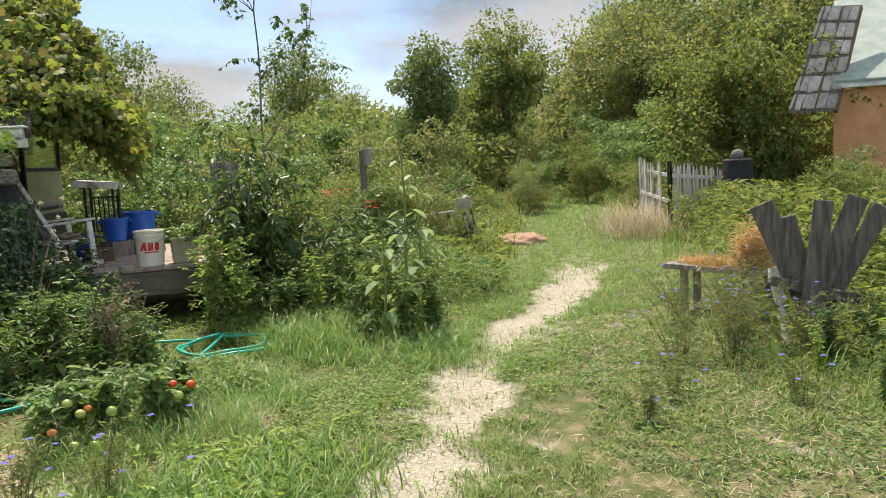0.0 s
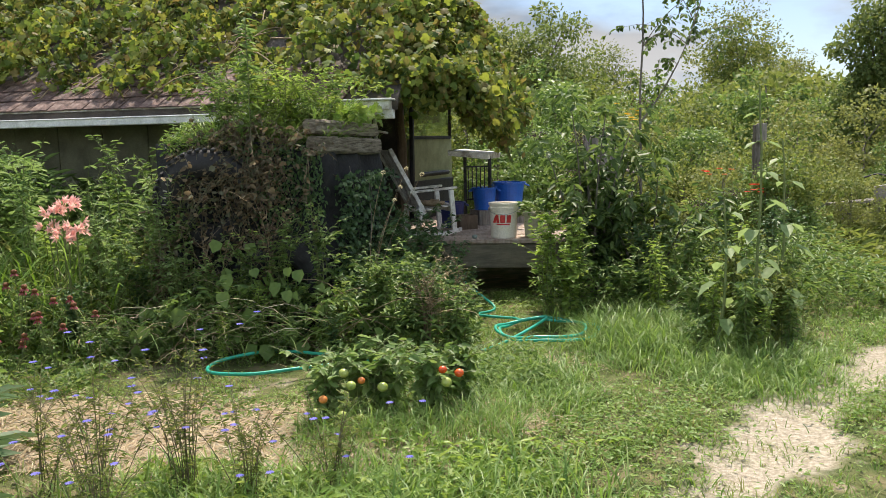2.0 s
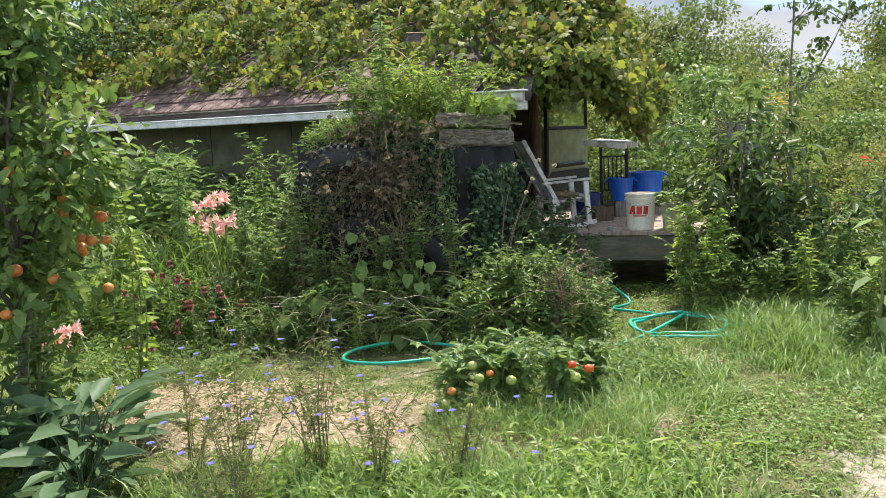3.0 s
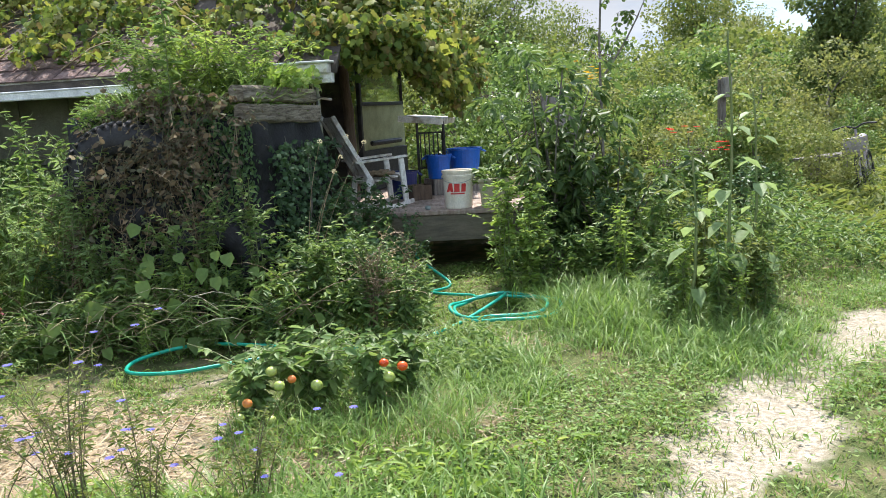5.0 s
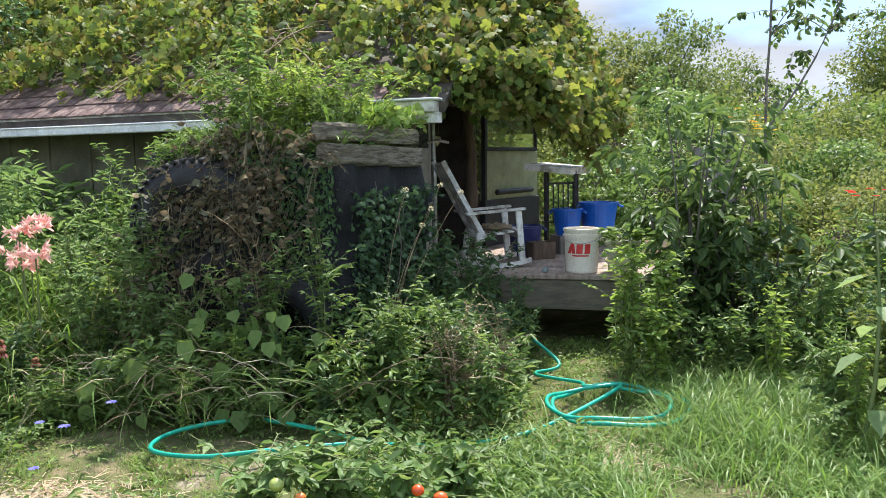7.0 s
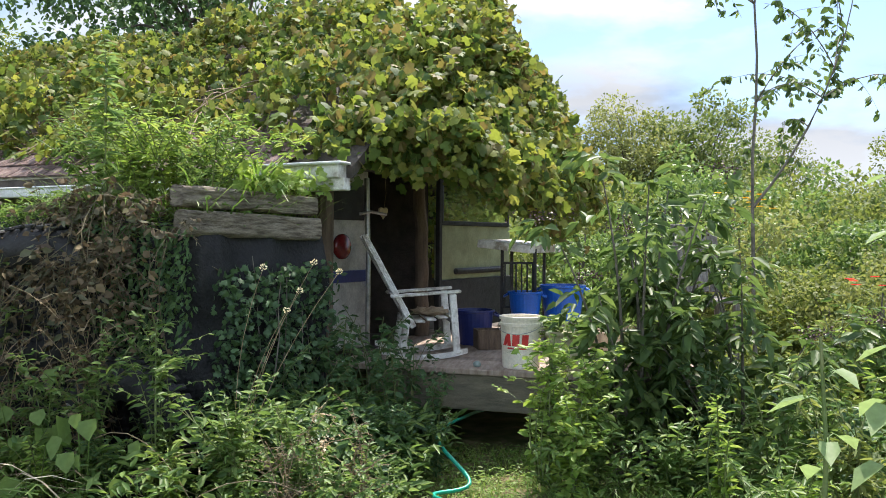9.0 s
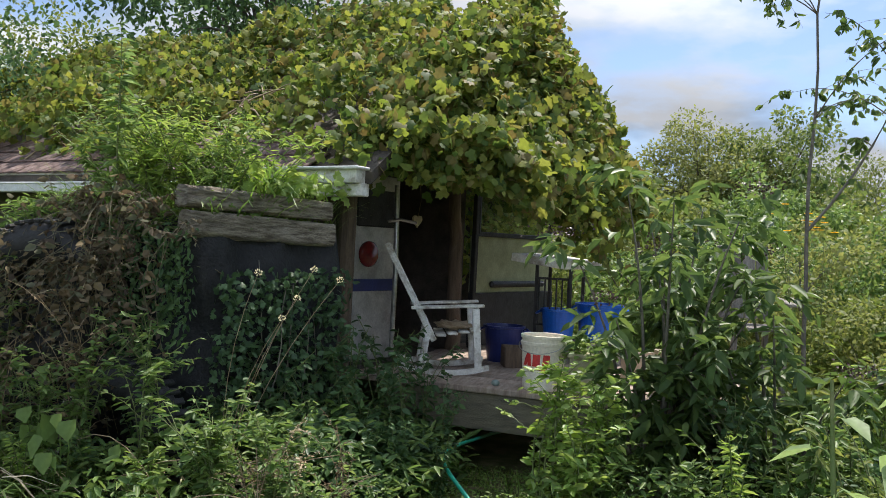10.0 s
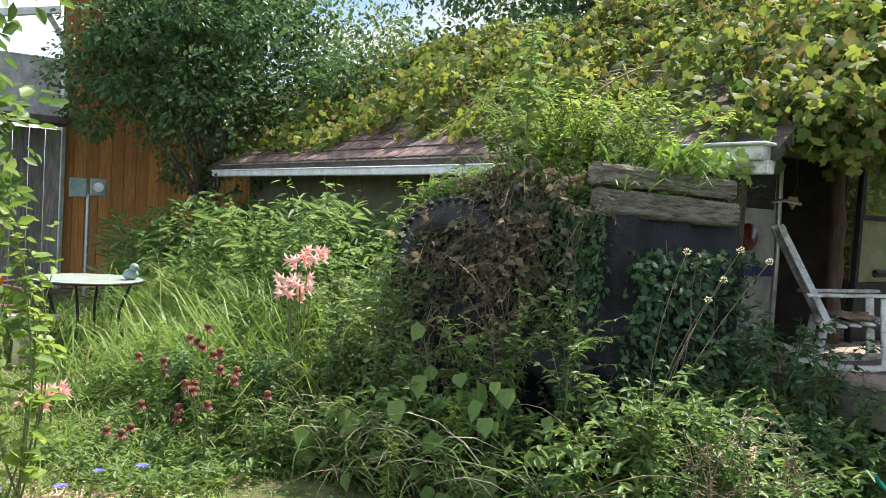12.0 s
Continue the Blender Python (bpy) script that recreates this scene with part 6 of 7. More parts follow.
    for mat, lb, k in ((M_LUSH, "flattened green grass before the bank", slice(0, 470)), (M_STRAW, "flattened dry stalks before the bank", slice(470, n))):
        m = len(x[k])
        tagged(foliage("flattened_grass", "bent", np.stack([x[k], y[k], rng.uniform(.05, .36, m)], -1), np.stack([np.cos(a[k]), np.sin(a[k]), rng.uniform(-.2, .7, m)], -1), np.array([0, -.3, 1.0]) + rng.normal(0, .3, (m, 3)), rng.uniform(.15, .42, m), rng.uniform(.004, .008, m), mat), lb, "grass", kind="stuff")
    x, y = rng.uniform(-1.9, -.45, 2200), rng.uniform(7.0, 7.9, 2200)
    k = y > 7.0 + (x + .84) * 2.3
    x, y = x[k], y[k]
    blades("bank_grass", "bright grass growing on top of the bank", rng, x, y, rng.uniform(.16, .5, len(x)), rng.uniform(.005, .010, len(x)), 1.0, M_LUSH, "bent", z=1.58)


make_grass()


def make_straw():
    rng = np.random.RandomState(320)
    x, y = pick(rng, 30000, -3.8, .9, 3.5, 5.4, lambda x, y: bed(x, y))
    n = len(x)
    a = rng.uniform(0, 6.28, n)
    o = foliage("straw_mulch", "blade", np.stack([x, y, height(x, y) + rng.uniform(0, .035, n)], -1), np.stack([np.cos(a), np.sin(a), rng.normal(0, .18, n)], -1), np.array([0, 0, 1.0]) + rng.normal(0, .4, (n, 3)), rng.uniform(.05, .17, n), rng.uniform(.003, .007, n), M_STRAW)
    tagged(o, "pale straw mulch spread over the garden bed", "straw", kind="stuff")
    x, y = rng.normal(.75, .18, 900), rng.normal(5.7, .14, 900)
    a = rng.uniform(0, 6.28, 900)
    o = foliage("dry_thatch", "blade", np.stack([x, y, height(x, y) + rng.uniform(0, .04, 900)], -1), np.stack([np.cos(a), np.sin(a), rng.normal(.1, .2, 900)], -1), np.array([0, 0, 1.0]) + rng.normal(0, .4, (900, 3)), rng.uniform(.06, .2, 900), rng.uniform(.003, .007, 900), M_STRAW)
    tagged(o, "patch of dry thatch by the hose", "straw", kind="stuff")
    # dead stalks and dry bits in the trampled grass
    x, y = pick(rng, 34000, -2, 6, 1.5, 6.5, lambda x, y: np.clip(.35 + .6 * waves(x, y, 2.4, 25), .03, 1) * np.where(x > 1.6 + (y - 3) * .9, .9, .12))
    n = len(x)
    a = rng.uniform(0, 6.28, n)
    o = foliage("dry_stalks", "blade", np.stack([x, y, height(x, y) + rng.uniform(0, .05, n)], -1), np.stack([np.cos(a), np.sin(a), rng.normal(.15, .25, n)], -1), np.array([0, 0, 1.0]) + rng.normal(0, .4, (n, 3)), rng.uniform(.03, .12, n), rng.uniform(.002, .004, n), M_STRAW)
    tagged(o, "dry tan bits of stalk among the grass", "straw", kind="stuff")
    # crumbs and small stones on the path
    x, y = pick(rng, 16000, -1, 6.5, 1.8, 8.5, lambda x, y: np.clip(bare(x, y) - .3, 0, 1))
    n = len(x)
    o = foliage("gravel", "chip", np.stack([x, y, height(x, y) + .002], -1), rng.normal(0, 1, (n, 3)) * [1, 1, .3], np.array([0, 0, 1.0]) + rng.normal(0, .5, (n, 3)), rng.uniform(.004, .015, n), rng.uniform(.004, .012, n), M_PATHSTONE)
    tagged(o, "pale crumbs of stone on the path", "gravel", kind="stuff")


make_straw()


def make_hose():
    h = thing("garden_hose", "coiled bright green garden hose lying in the grass", "hose")
    p = [(.45, 9.3, .10), (.42, 8.6, .20), (.36, 7.75, .25), (.62, 7.45, .06), (.45, 7.2, .05), (.75, 7.0, .05)]
    for k in range(26):
        a = 1.9 - k * .52
        r = .33 + .045 * math.sin(k * .43) + .015 * math.sin(k * .9)
        p.append((.90 + .05 * math.sin(k * .31) + r * 1.12 * math.cos(a), 6.42 + .05 * math.cos(k * .37) + r * math.sin(a) * 1.1, .075 + .012 * math.sin(k * 2.1) + .0012 * k))
    p += [(.5, 6.0, .06), (.1, 5.75, .05), (-.35, 5.72, .05), (-.8, 5.95, .05), (-1.2, 6.02, .06), (-1.5, 5.78, .06), (-1.5, 5.5, .06), (-1.2, 5.42, .06), (-.85, 5.55, .06), (-.5, 5.7, .05)]
    tubes("tube", [spline(p, 420)], .0125, .0125, M_HOSE, h, seg=8)


make_hose()


def ball(r, mat, name, parent, at, squash=.88, label=""):
    bm = bmesh.new()
    bmesh.ops.create_icosphere(bm, subdivisions=2, radius=r)
    for v in bm.verts:
        v.co.z *= squash
        v.co *= 1 + .05 * noise.noise(v.co * 30)
    bm.transform(Matrix.Translation(at))
    return part(name, bm, mat, parent, label, True)


def make_tomatoes():
    rng = np.random.RandomState(330)
    for j, (x, y) in enumerate(((.02, 4.62), (-.28, 4.66), (-.58, 4.55), (.18, 4.85), (-.42, 4.92))):
        t = growth("tomato_plant", "sprawling tomato plant with green and red fruit", "plant", pose(x, y, 0), 331 + j, 11, .42, .42, 15, .11, .055, M_WEED if j % 2 else M_SUNF, "oval", bow=.5, droop=.45, group="tomato plants", branch=2)
        fr = {0: [(.15, -.17, .31, 1), (.06, -.13, .32, 1), (.08, -.14, .25, 0)], 1: [(-.1, -.14, .26, 2), (-.2, -.12, .3, 0), (.02, -.14, .22, 0)], 2: [(-.05, -.15, .12, 0), (.1, -.15, .1, 0), (.0, -.17, .2, 2), (.2, -.16, .09, 0), (.15, -.12, .26, 0)]}.get(j, [])
        for fx, fy, fz, c in fr:
            f = ball(rng.uniform(.023, .033), (M_TOMGREEN, M_TOMRED, M_FRUIT)[c], "tomato", t, (fx, fy, fz), label=("pale green tomato", "ripe red tomato", "orange tomato")[c])


make_tomatoes()


def flower_head(rng, c, n, L, W, mat, tilt=.3):
    a = np.arange(n) * 6.283 / n + rng.uniform(0, 1)
    D = np.stack([np.cos(a), np.sin(a), np.full(n, tilt)], -1)
    return leaf_arrays("oval", np.repeat(np.asarray(c)[None], n, 0), D, np.tile([[0, 0, 1.0]], (n, 1)), np.full(n, L), np.full(n, W))


def make_chicory(m, seed, n, h, spread, blooms):
    rng = np.random.RandomState(seed)
    t = growth("chicory", "wiry chicory plant with small violet-blue flowers", "flower", m, seed, n, h, spread, 16, .04, .010, M_SCRUB, stem=M_WIRY, r=.0028, branch=7, bow=.15, group="chicory")
    for k in range(blooms + blooms // 2):
        a, r = rng.uniform(0, 6.28), spread * rng.uniform(.1, 1.1)
        c = np.array([math.cos(a) * r, math.sin(a) * r, h * rng.uniform(.45, 1)])
        V, Q, _ = flower_head(rng, c, 9, .019, .010, M_BLUEFL, rng.uniform(0, .5))
        link("blossom", mesh_np("blossom", V, Q), M_BLUEFL, t, "violet-blue flower")


for j, (x, y, n, h, s, b) in enumerate(((-1.45, 3.5, 14, .72, .5, 9), (-1.1, 3.6, 15, .78, .5, 10), (-.8, 3.5, 12, .55, .45, 6), (-.45, 3.65, 10, .45, .4, 5), (-1.8, 3.7, 10, .6, .4, 4), (-1.25, 3.0, 12, .6, .45, 5), (3.7, 3.5, 22, .68, .55, 9), (4.05, 3.75, 22, .76, .55, 8), (3.4, 3.75, 16, .55, .5, 5), (4.0, 3.2, 16, .6, .5, 5), (4.4, 4.6, 16, .55, .5, 3), (2.3, 2.95, 9, .3, .2, 3), (2.75, 3.15, 9, .35, .25, 3), (4.5, 4.2, 12, .6, .4, 4), (3.2, 2.6, 8, .35, .3, 3))):
    make_chicory(pose(x, y, 0), 340 + j, n, h, s, b)


def make_comfrey():
    rng = np.random.RandomState(360)
    for x, y, k in ((-2.55, 3.62, 34), (-2.25, 3.5, 30), (-2.9, 3.75, 30), (-2.35, 3.9, 26), (-2.1, 3.25, 20), (-2.7, 3.3, 24)):
        t = thing("comfrey", "clump of large dark lance-shaped leaves", "plant", pose(x, y, 0), "comfrey clumps")
        for j in range(k):
            a = rng.uniform(0, 6.28)
            u = rng.uniform(.1, 1.0)
            d = np.array([math.cos(a), math.sin(a), u])
            L = rng.uniform(.16, .30)
            e = d * rng.uniform(.08, .2) + [0, 0, .02 + .22 * u]
            V, Q = tube_arrays([arc((0, 0, 0), e, (0, 0, .03), 4)], .006, .004, 4)
            LV, LQ, _ = leaf_arrays("lance", e[None], (d * [1, 1, .5])[None], np.array([[0, 0, 1.0]]) + rng.normal(0, .3, (1, 3)), [L], [L * .36])
            link("leaf", mesh_np("leaf", np.concatenate([V, LV]), np.concatenate([Q, LQ + len(V)])), M_COMFREY, t)


make_comfrey()


def make_fruit_tree():
    t = tree("fruit_tree", "small fruit tree hung with orange-red fruit", pose(-2.98, 4.14, 0), 370, 3.1, .56, 6500, .085, M_WEED, M_SAPBARK, low=.0, clumps=80, cr=.24)
    rng = np.random.RandomState(371)
    for k in range(18):
        z = rng.uniform(.75, 1.65)
        a = rng.uniform(-1.7, .9)
        r = rng.uniform(.36, .54)
        ball(rng.uniform(.028, .037), M_FRUIT, "fruit", t, (math.cos(a) * r, math.sin(a) * r, z), .92)


make_fruit_tree()
growth("tall_weed", "leafy weeds round the foot of the fruit tree", "weed", pose(-2.72, 3.9, 0), 621, 8, .95, .34, 24, .12, .06, M_WEED, "oval")


def make_lily(m, seed, stems, h, spread):
    rng = np.random.RandomState(seed)
    t = thing("pink_lily", "leafless pink lilies on tall bare stems", "flower", m, "pink lilies")
    for k in range(stems):
        a = rng.uniform(0, 6.28)
        top = np.array([math.cos(a) * spread, math.sin(a) * spread, h * rng.uniform(.8, 1)])
        tubes("stem", [arc((math.cos(a) * .04, math.sin(a) * .04, 0), top, (0, 0, .02), 5)], .007, .005, M_STEM, t)
        for j in range(7):
            b = j * 1.256 + rng.uniform(0, .6)
            c = top + np.array([math.cos(b) * .03, math.sin(b) * .03, rng.uniform(-.05, .03)])
            ax = np.array([math.cos(b), math.sin(b), .15])
            s1 = unit(np.cross(ax, [0, 0, 1.0]))
            s2 = np.cross(s1, ax)
            g = np.arange(6) * 1.047
            D = ax[None] * .9 + (np.cos(g)[:, None] * s1 + np.sin(g)[:, None] * s2) * .55
            V, Q, _ = leaf_arrays("lance", np.repeat((c + ax * .02)[None], 6, 0), D, np.repeat(ax[None], 6, 0), rng.uniform(.05, .075, 6), np.full(6, .019))
            link("blossom", mesh_np("blossom", V, Q), M_PINK, t)


make_lily(pose(-2.95, 6.68, 0), 380, 4, 1.2, .10)
make_lily(pose(-2.78, 6.55, 0), 381, 3, 1.02, .09)
make_lily(pose(-3.55, 5.32, 0), 382, 3, .36, .12)


def make_coneflower(m, seed, h):
    rng = np.random.RandomState(seed)
    t = growth("coneflower", "faded crimson coneflower with a brown cone", "flower", m, seed, 3, h * .7, .12, 8, .10, .035, M_WEED, r=.004, group="coneflowers")
    for k in range(3):
        a = rng.uniform(0, 6.28)
        top = np.array([math.cos(a) * .1, math.sin(a) * .1, h * rng.uniform(.7, 1)])
        tubes("flower_stem", [arc((0, 0, 0), top, (.02, 0, 0), 5)], .0035, .003, M_STEM, t, seg=4)
        ball(.022, M_CONE, "cone", t, top, .8, "brown seed cone")
        V, Q, _ = flower_head(rng, top - [0, 0, .008], 10, .042, .013, M_MAGENTA, -.75)
        link("petals", mesh_np("petals", V, Q), M_MAGENTA, t, "drooping crimson petals")


for j, (x, y, h) in enumerate(((-2.95, 5.9, .72), (-3.1, 6.05, .75), (-2.75, 5.8, .6), (-2.85, 5.55, .35), (-2.6, 5.65, .5), (-2.95, 5.35, .25), (-3.2, 5.75, .6), (-2.45, 5.85, .55))):
    make_coneflower(pose(x, y, 0), 390 + j, h)


def make_wild_carrot():
    rng = np.random.RandomState(400)
    t = thing("wild_carrot", "dry wild carrot stalks with pale seed heads", "flower", pose(-.45, 6.62, 0))
    for x, y, z in ((.12, .02, 1.35), (.30, .28, 1.37), (.43, .32, 1.32), (.20, .14, 1.12), (.25, .2, 1.22)):
        top = np.array([x, y, z])
        tubes("stalk", [arc((.0, 0, .3), top, (-.05, -.05, 0), 7)], .0025, .0015, M_DRYSTEM, t, seg=4)
        k = 40
        q = unit(rng.normal(0, 1, (k, 3))) * [.014, .014, .012]
        V, Q, _ = leaf_arrays("chip", top + q, q + [0, 0, .01], rng.normal(0, 1, (k, 3)), np.full(k, .010), np.full(k, .006))
        link("seed_head", mesh_np("seed_head", V, Q), M_CREAM, t, "pale closed seed head")


make_wild_carrot()
make_far_flowers()
for j, (x, y, h) in enumerate(((.12, 6.25, .62), (.25, 6.4, .55), (.0, 6.1, .5))):
    growth("seeding_weed", "tall weed gone to tan seed", "weed", pose(x, y, 0), 410 + j, 5, h + .15, .14, 40, .03, .014, M_DEAD if j else M_STRAW, "oval", M_DRYSTEM, .004, branch=6)

# ---- beyond the path ----


def make_broken_gate():
    g = thing("broken_gate", "collapsed gate of weathered grey boards fanned out", "gate", pose(4.55, 3.5, 0))
    for x0, y0, z0, x1, y1, z1, w in ((.12, -.05, .02, -.24, .25, 1.08, .17), (.1, -.0, .1, -.12, .12, .98, .13), (-.08, -.02, .05, .02, -.1, 1.10, .13), (-.05, .02, .18, .16, -.28, 1.12, .14), (.05, .06, .06, .24, -.42, 1.05, .13)):
        a, b, w = Vector((x0, y0, z0)), Vector((x1, y1, z1)), w * 1.05
        zz = (b - a).normalized()
        xx = Vector((-.83, -.55, .1))
        xx = (xx - zz * xx.dot(zz)).normalized()
        box_part("board", (a + b) / 2 + xx * (.03 * x1), (.025, w, (b - a).length), M_DARKBOARD, g, rot=Matrix((xx, zz.cross(xx), zz)).transposed(), bevel=.005)
    beam("cross_rail", (-.2, .2, .50), (.16, -.3, .36), .03, .08, M_DARKBOARD, g)


def make_bench():
    b = thing("plank_bench", "low plank bench with golden straw heaped on it", "bench")
    box_part("plank", (5.08, 4.75, .42), (.30, 1.1, .05), M_GREYWOOD, b, rot=Matrix.Rotation(radians(10), 3, "Z"))
    for x, y in ((5.0, 4.35), (5.2, 4.35), (4.95, 5.1), (5.12, 5.1)):
        beam("leg", (x, y, 0), (x, y, .40), .06, .06, M_GREYWOOD, b)
    rng = np.random.RandomState(430)
    o = thing("straw_heap", "heap of golden straw on a plank bench", "straw")
    for c, r, n in (((5.1, 4.42, .60), (.12, .18, .22), 2600), ((5.06, 4.85, .455), (.13, .35, .035), 2200)):
        P = np.asarray(c) + rng.normal(0, .45, (n, 3)) * r
        P[:, 2] = np.maximum(P[:, 2], .448)
        foliage("straw", "blade", P, rng.normal(0, 1, (n, 3)) * [1, 1, .5], rng.normal(0, 1, (n, 3)), rng.uniform(.06, .15, n), rng.uniform(.004, .008, n), M_HAYLEAF, o)
    l = thing("birch_branch", "short peeling birch log leaning by the gate", "log")
    tubes("stem", [arc((4.52, 3.80, .56), (4.40, 3.58, .0), (.02, .02, 0), 8, rng, .006)], .042, .036, M_BIRCH, l, seg=9)


def make_fence():
    rng = np.random.RandomState(440)
    f = thing("picket_fence", "weathered whitish wooden picket fence leaning in weeds", "fence")
    pts = [(11.74, 12.51, 1.30), (9.98, 10.02, 1.25), (13.64, 11.92, 1.02), (16.65, 12.96, 1.08)]
    me = bpy.data.meshes.new("picket")
    bm = box(bmesh.new(), (0, 0, .45), (.085, .02, .9), None, .003)
    top = [bm.verts.new((x, y, z)) for x, y, z in ((-.04, -.009, .9), (.04, -.009, .9), (0, -.009, .985), (-.04, .009, .9), (.04, .009, .9), (0, .009, .985))]
    for fc in ((0, 1, 2), (5, 4, 3), (0, 2, 5, 3), (1, 4, 5, 2)):
        bm.faces.new([top[i] for i in fc])
    bm.to_mesh(me)
    bm.free()
    me.materials.append(M_PICKET)
    for (a, b) in zip(pts, pts[1:]):
        a, b = np.array(a), np.array(b)
        d = b - a
        L = np.hypot(d[0], d[1])
        for k in range(int(L / .17)):
            t = (k + .5) * .17 / L
            p = a + d * t
            if rng.uniform() < .12:
                continue
            o = new("picket", me)
            o.parent = f
            o.matrix_basis = pose(p[0], p[1], p[2] - .98 + rng.uniform(-.06, .05), rng.uniform(-3, 3), rng.uniform(-4, 4), math.degrees(math.atan2(d[1], d[0])))
        for z in (.32, .78):
            beam("rail", (a[0], a[1], a[2] - .98 + z), (b[0], b[1], b[2] - .98 + z), .03, .07, M_PICKET, f)
        for p in (a, b):
            beam("post", (p[0], p[1], 0), (p[0], p[1], p[2] + .06), .06, .06, M_PICKET, f)
    # dark weathered barrel top beside it with a grey stone on it
    c = thing("old_barrel", "dark weathered barrel with a grey stone on top", "barrel", pose(13.05, 11.06, 0))
    part("barrel_body", lathe([(.01, 0), (.26, 0), (.34, .5), (.30, 1.22), (.27, 1.25), (.01, 1.22)], 18), M_TARP, c)
    ball(.13, M_GREYWOOD, "stone", c, (0, 0, 1.33), .9)


def make_shed():
    s = thing("clay_shed", "orange clay-plastered shed with a shake and metal roof", "shed", kind="structure")
    a, b = Vector((15.78, 10.72, 0)), Vector((18.2, 7.1, 0))
    back = Vector((.833, .55, 0)) * 3.5
    bm = bmesh.new()
    lo = [bm.verts.new(p) for p in (a, b, b + back, a + back)]
    hi = [bm.verts.new(p + Vector((0, 0, 2.62))) for p in (a, b, b + back, a + back)]
    for k in range(4):
        bm.faces.new((lo[k], lo[(k + 1) % 4], hi[(k + 1) % 4], hi[k]))
    part("clay_wall", bm, M_ORANGE, s)
    u = (b - a).normalized()
    f = -Vector((.833, .55, 0)).normalized()
    beam("eave_trim", a + f * .12 - u * .1 + Vector((0, 0, 2.72)), b + f * .12 + Vector((0, 0, 2.72)), .1, .16, M_GUTTER, s)
    q = [a + f * .2 - u * .02 + Vector((0, 0, 2.80)), b + f * .2 + Vector((0, 0, 2.80)), b + back * .75 + Vector((0, 0, 4.9)), a + back * .75 + Vector((0, 0, 4.9))]
    bm = bmesh.new()
    top = [bm.verts.new(p) for p in q]
    low = [bm.verts.new(p - Vector((0, 0, .06))) for p in q]
    bm.faces.new(top)
    bm.faces.new(list(reversed(low)))
    for k in range(4):
        bm.faces.new((low[k], low[(k + 1) % 4], top[(k + 1) % 4], top[k]))
    part("metal_roof", bm, M_TINROOF, s)
    # steep shake slope at the side
    e0, e1, t0, t1 = (np.array(p) for p in ((14.45, 10.88, 2.21), (15.50, 10.44, 2.22), (16.07, 11.19, 4.55), (16.95, 10.8, 4.55)))
    rng = np.random.RandomState(450)
    bm = bmesh.new()
    hi = [bm.verts.new(p - np.array([0, 0, .05])) for p in (e0, e1, t1, t0)]
    lo = [bm.verts.new(p - np.array([0, 0, .08])) for p in (e0, e1, t1, t0)]
    bm.faces.new(hi)
    bm.faces.new(list(reversed(lo)))
    for i in range(4):
        bm.faces.new((lo[i], lo[(i + 1) % 4], hi[(i + 1) % 4], hi[i]))
    part("sheathing", bm, M_DARKBOARD, s)
    for r in range(6):
        for k in range(4):
            f0, f1 = r / 6, (r + .82) / 6
            g0, g1 = k / 4 + .01, (k + 1) / 4 - .01
            c = [(e0 * (1 - g) + e1 * g) * (1 - h) + (t0 * (1 - g) + t1 * g) * h for h, g in ((f0, g0), (f0, g1), (f1, g1), (f1, g0))]
            bm = bmesh.new()
            hi = [bm.verts.new(p + np.array([0, 0, .04 if i < 2 else 0]) + rng.normal(0, .01, 3)) for i, p in enumerate(c)]
            lo = [bm.verts.new(np.array(v.co) - [0, 0, .04]) for v in hi]
            bm.faces.new(hi)
            bm.faces.new(list(reversed(lo)))
            for i in range(4):
                bm.faces.new((lo[i], lo[(i + 1) % 4], hi[(i + 1) % 4], hi[i]))
            part("shake", bm, M_SHAKE, s)
    for g in (.05, .5, .95):
        beam("rafter", (e0 * (1 - g) + e1 * g) - [0, 0, .09], (t0 * (1 - g) + t1 * g) - [0, 0, .09], .08, .1, M_POSTWOOD, s)


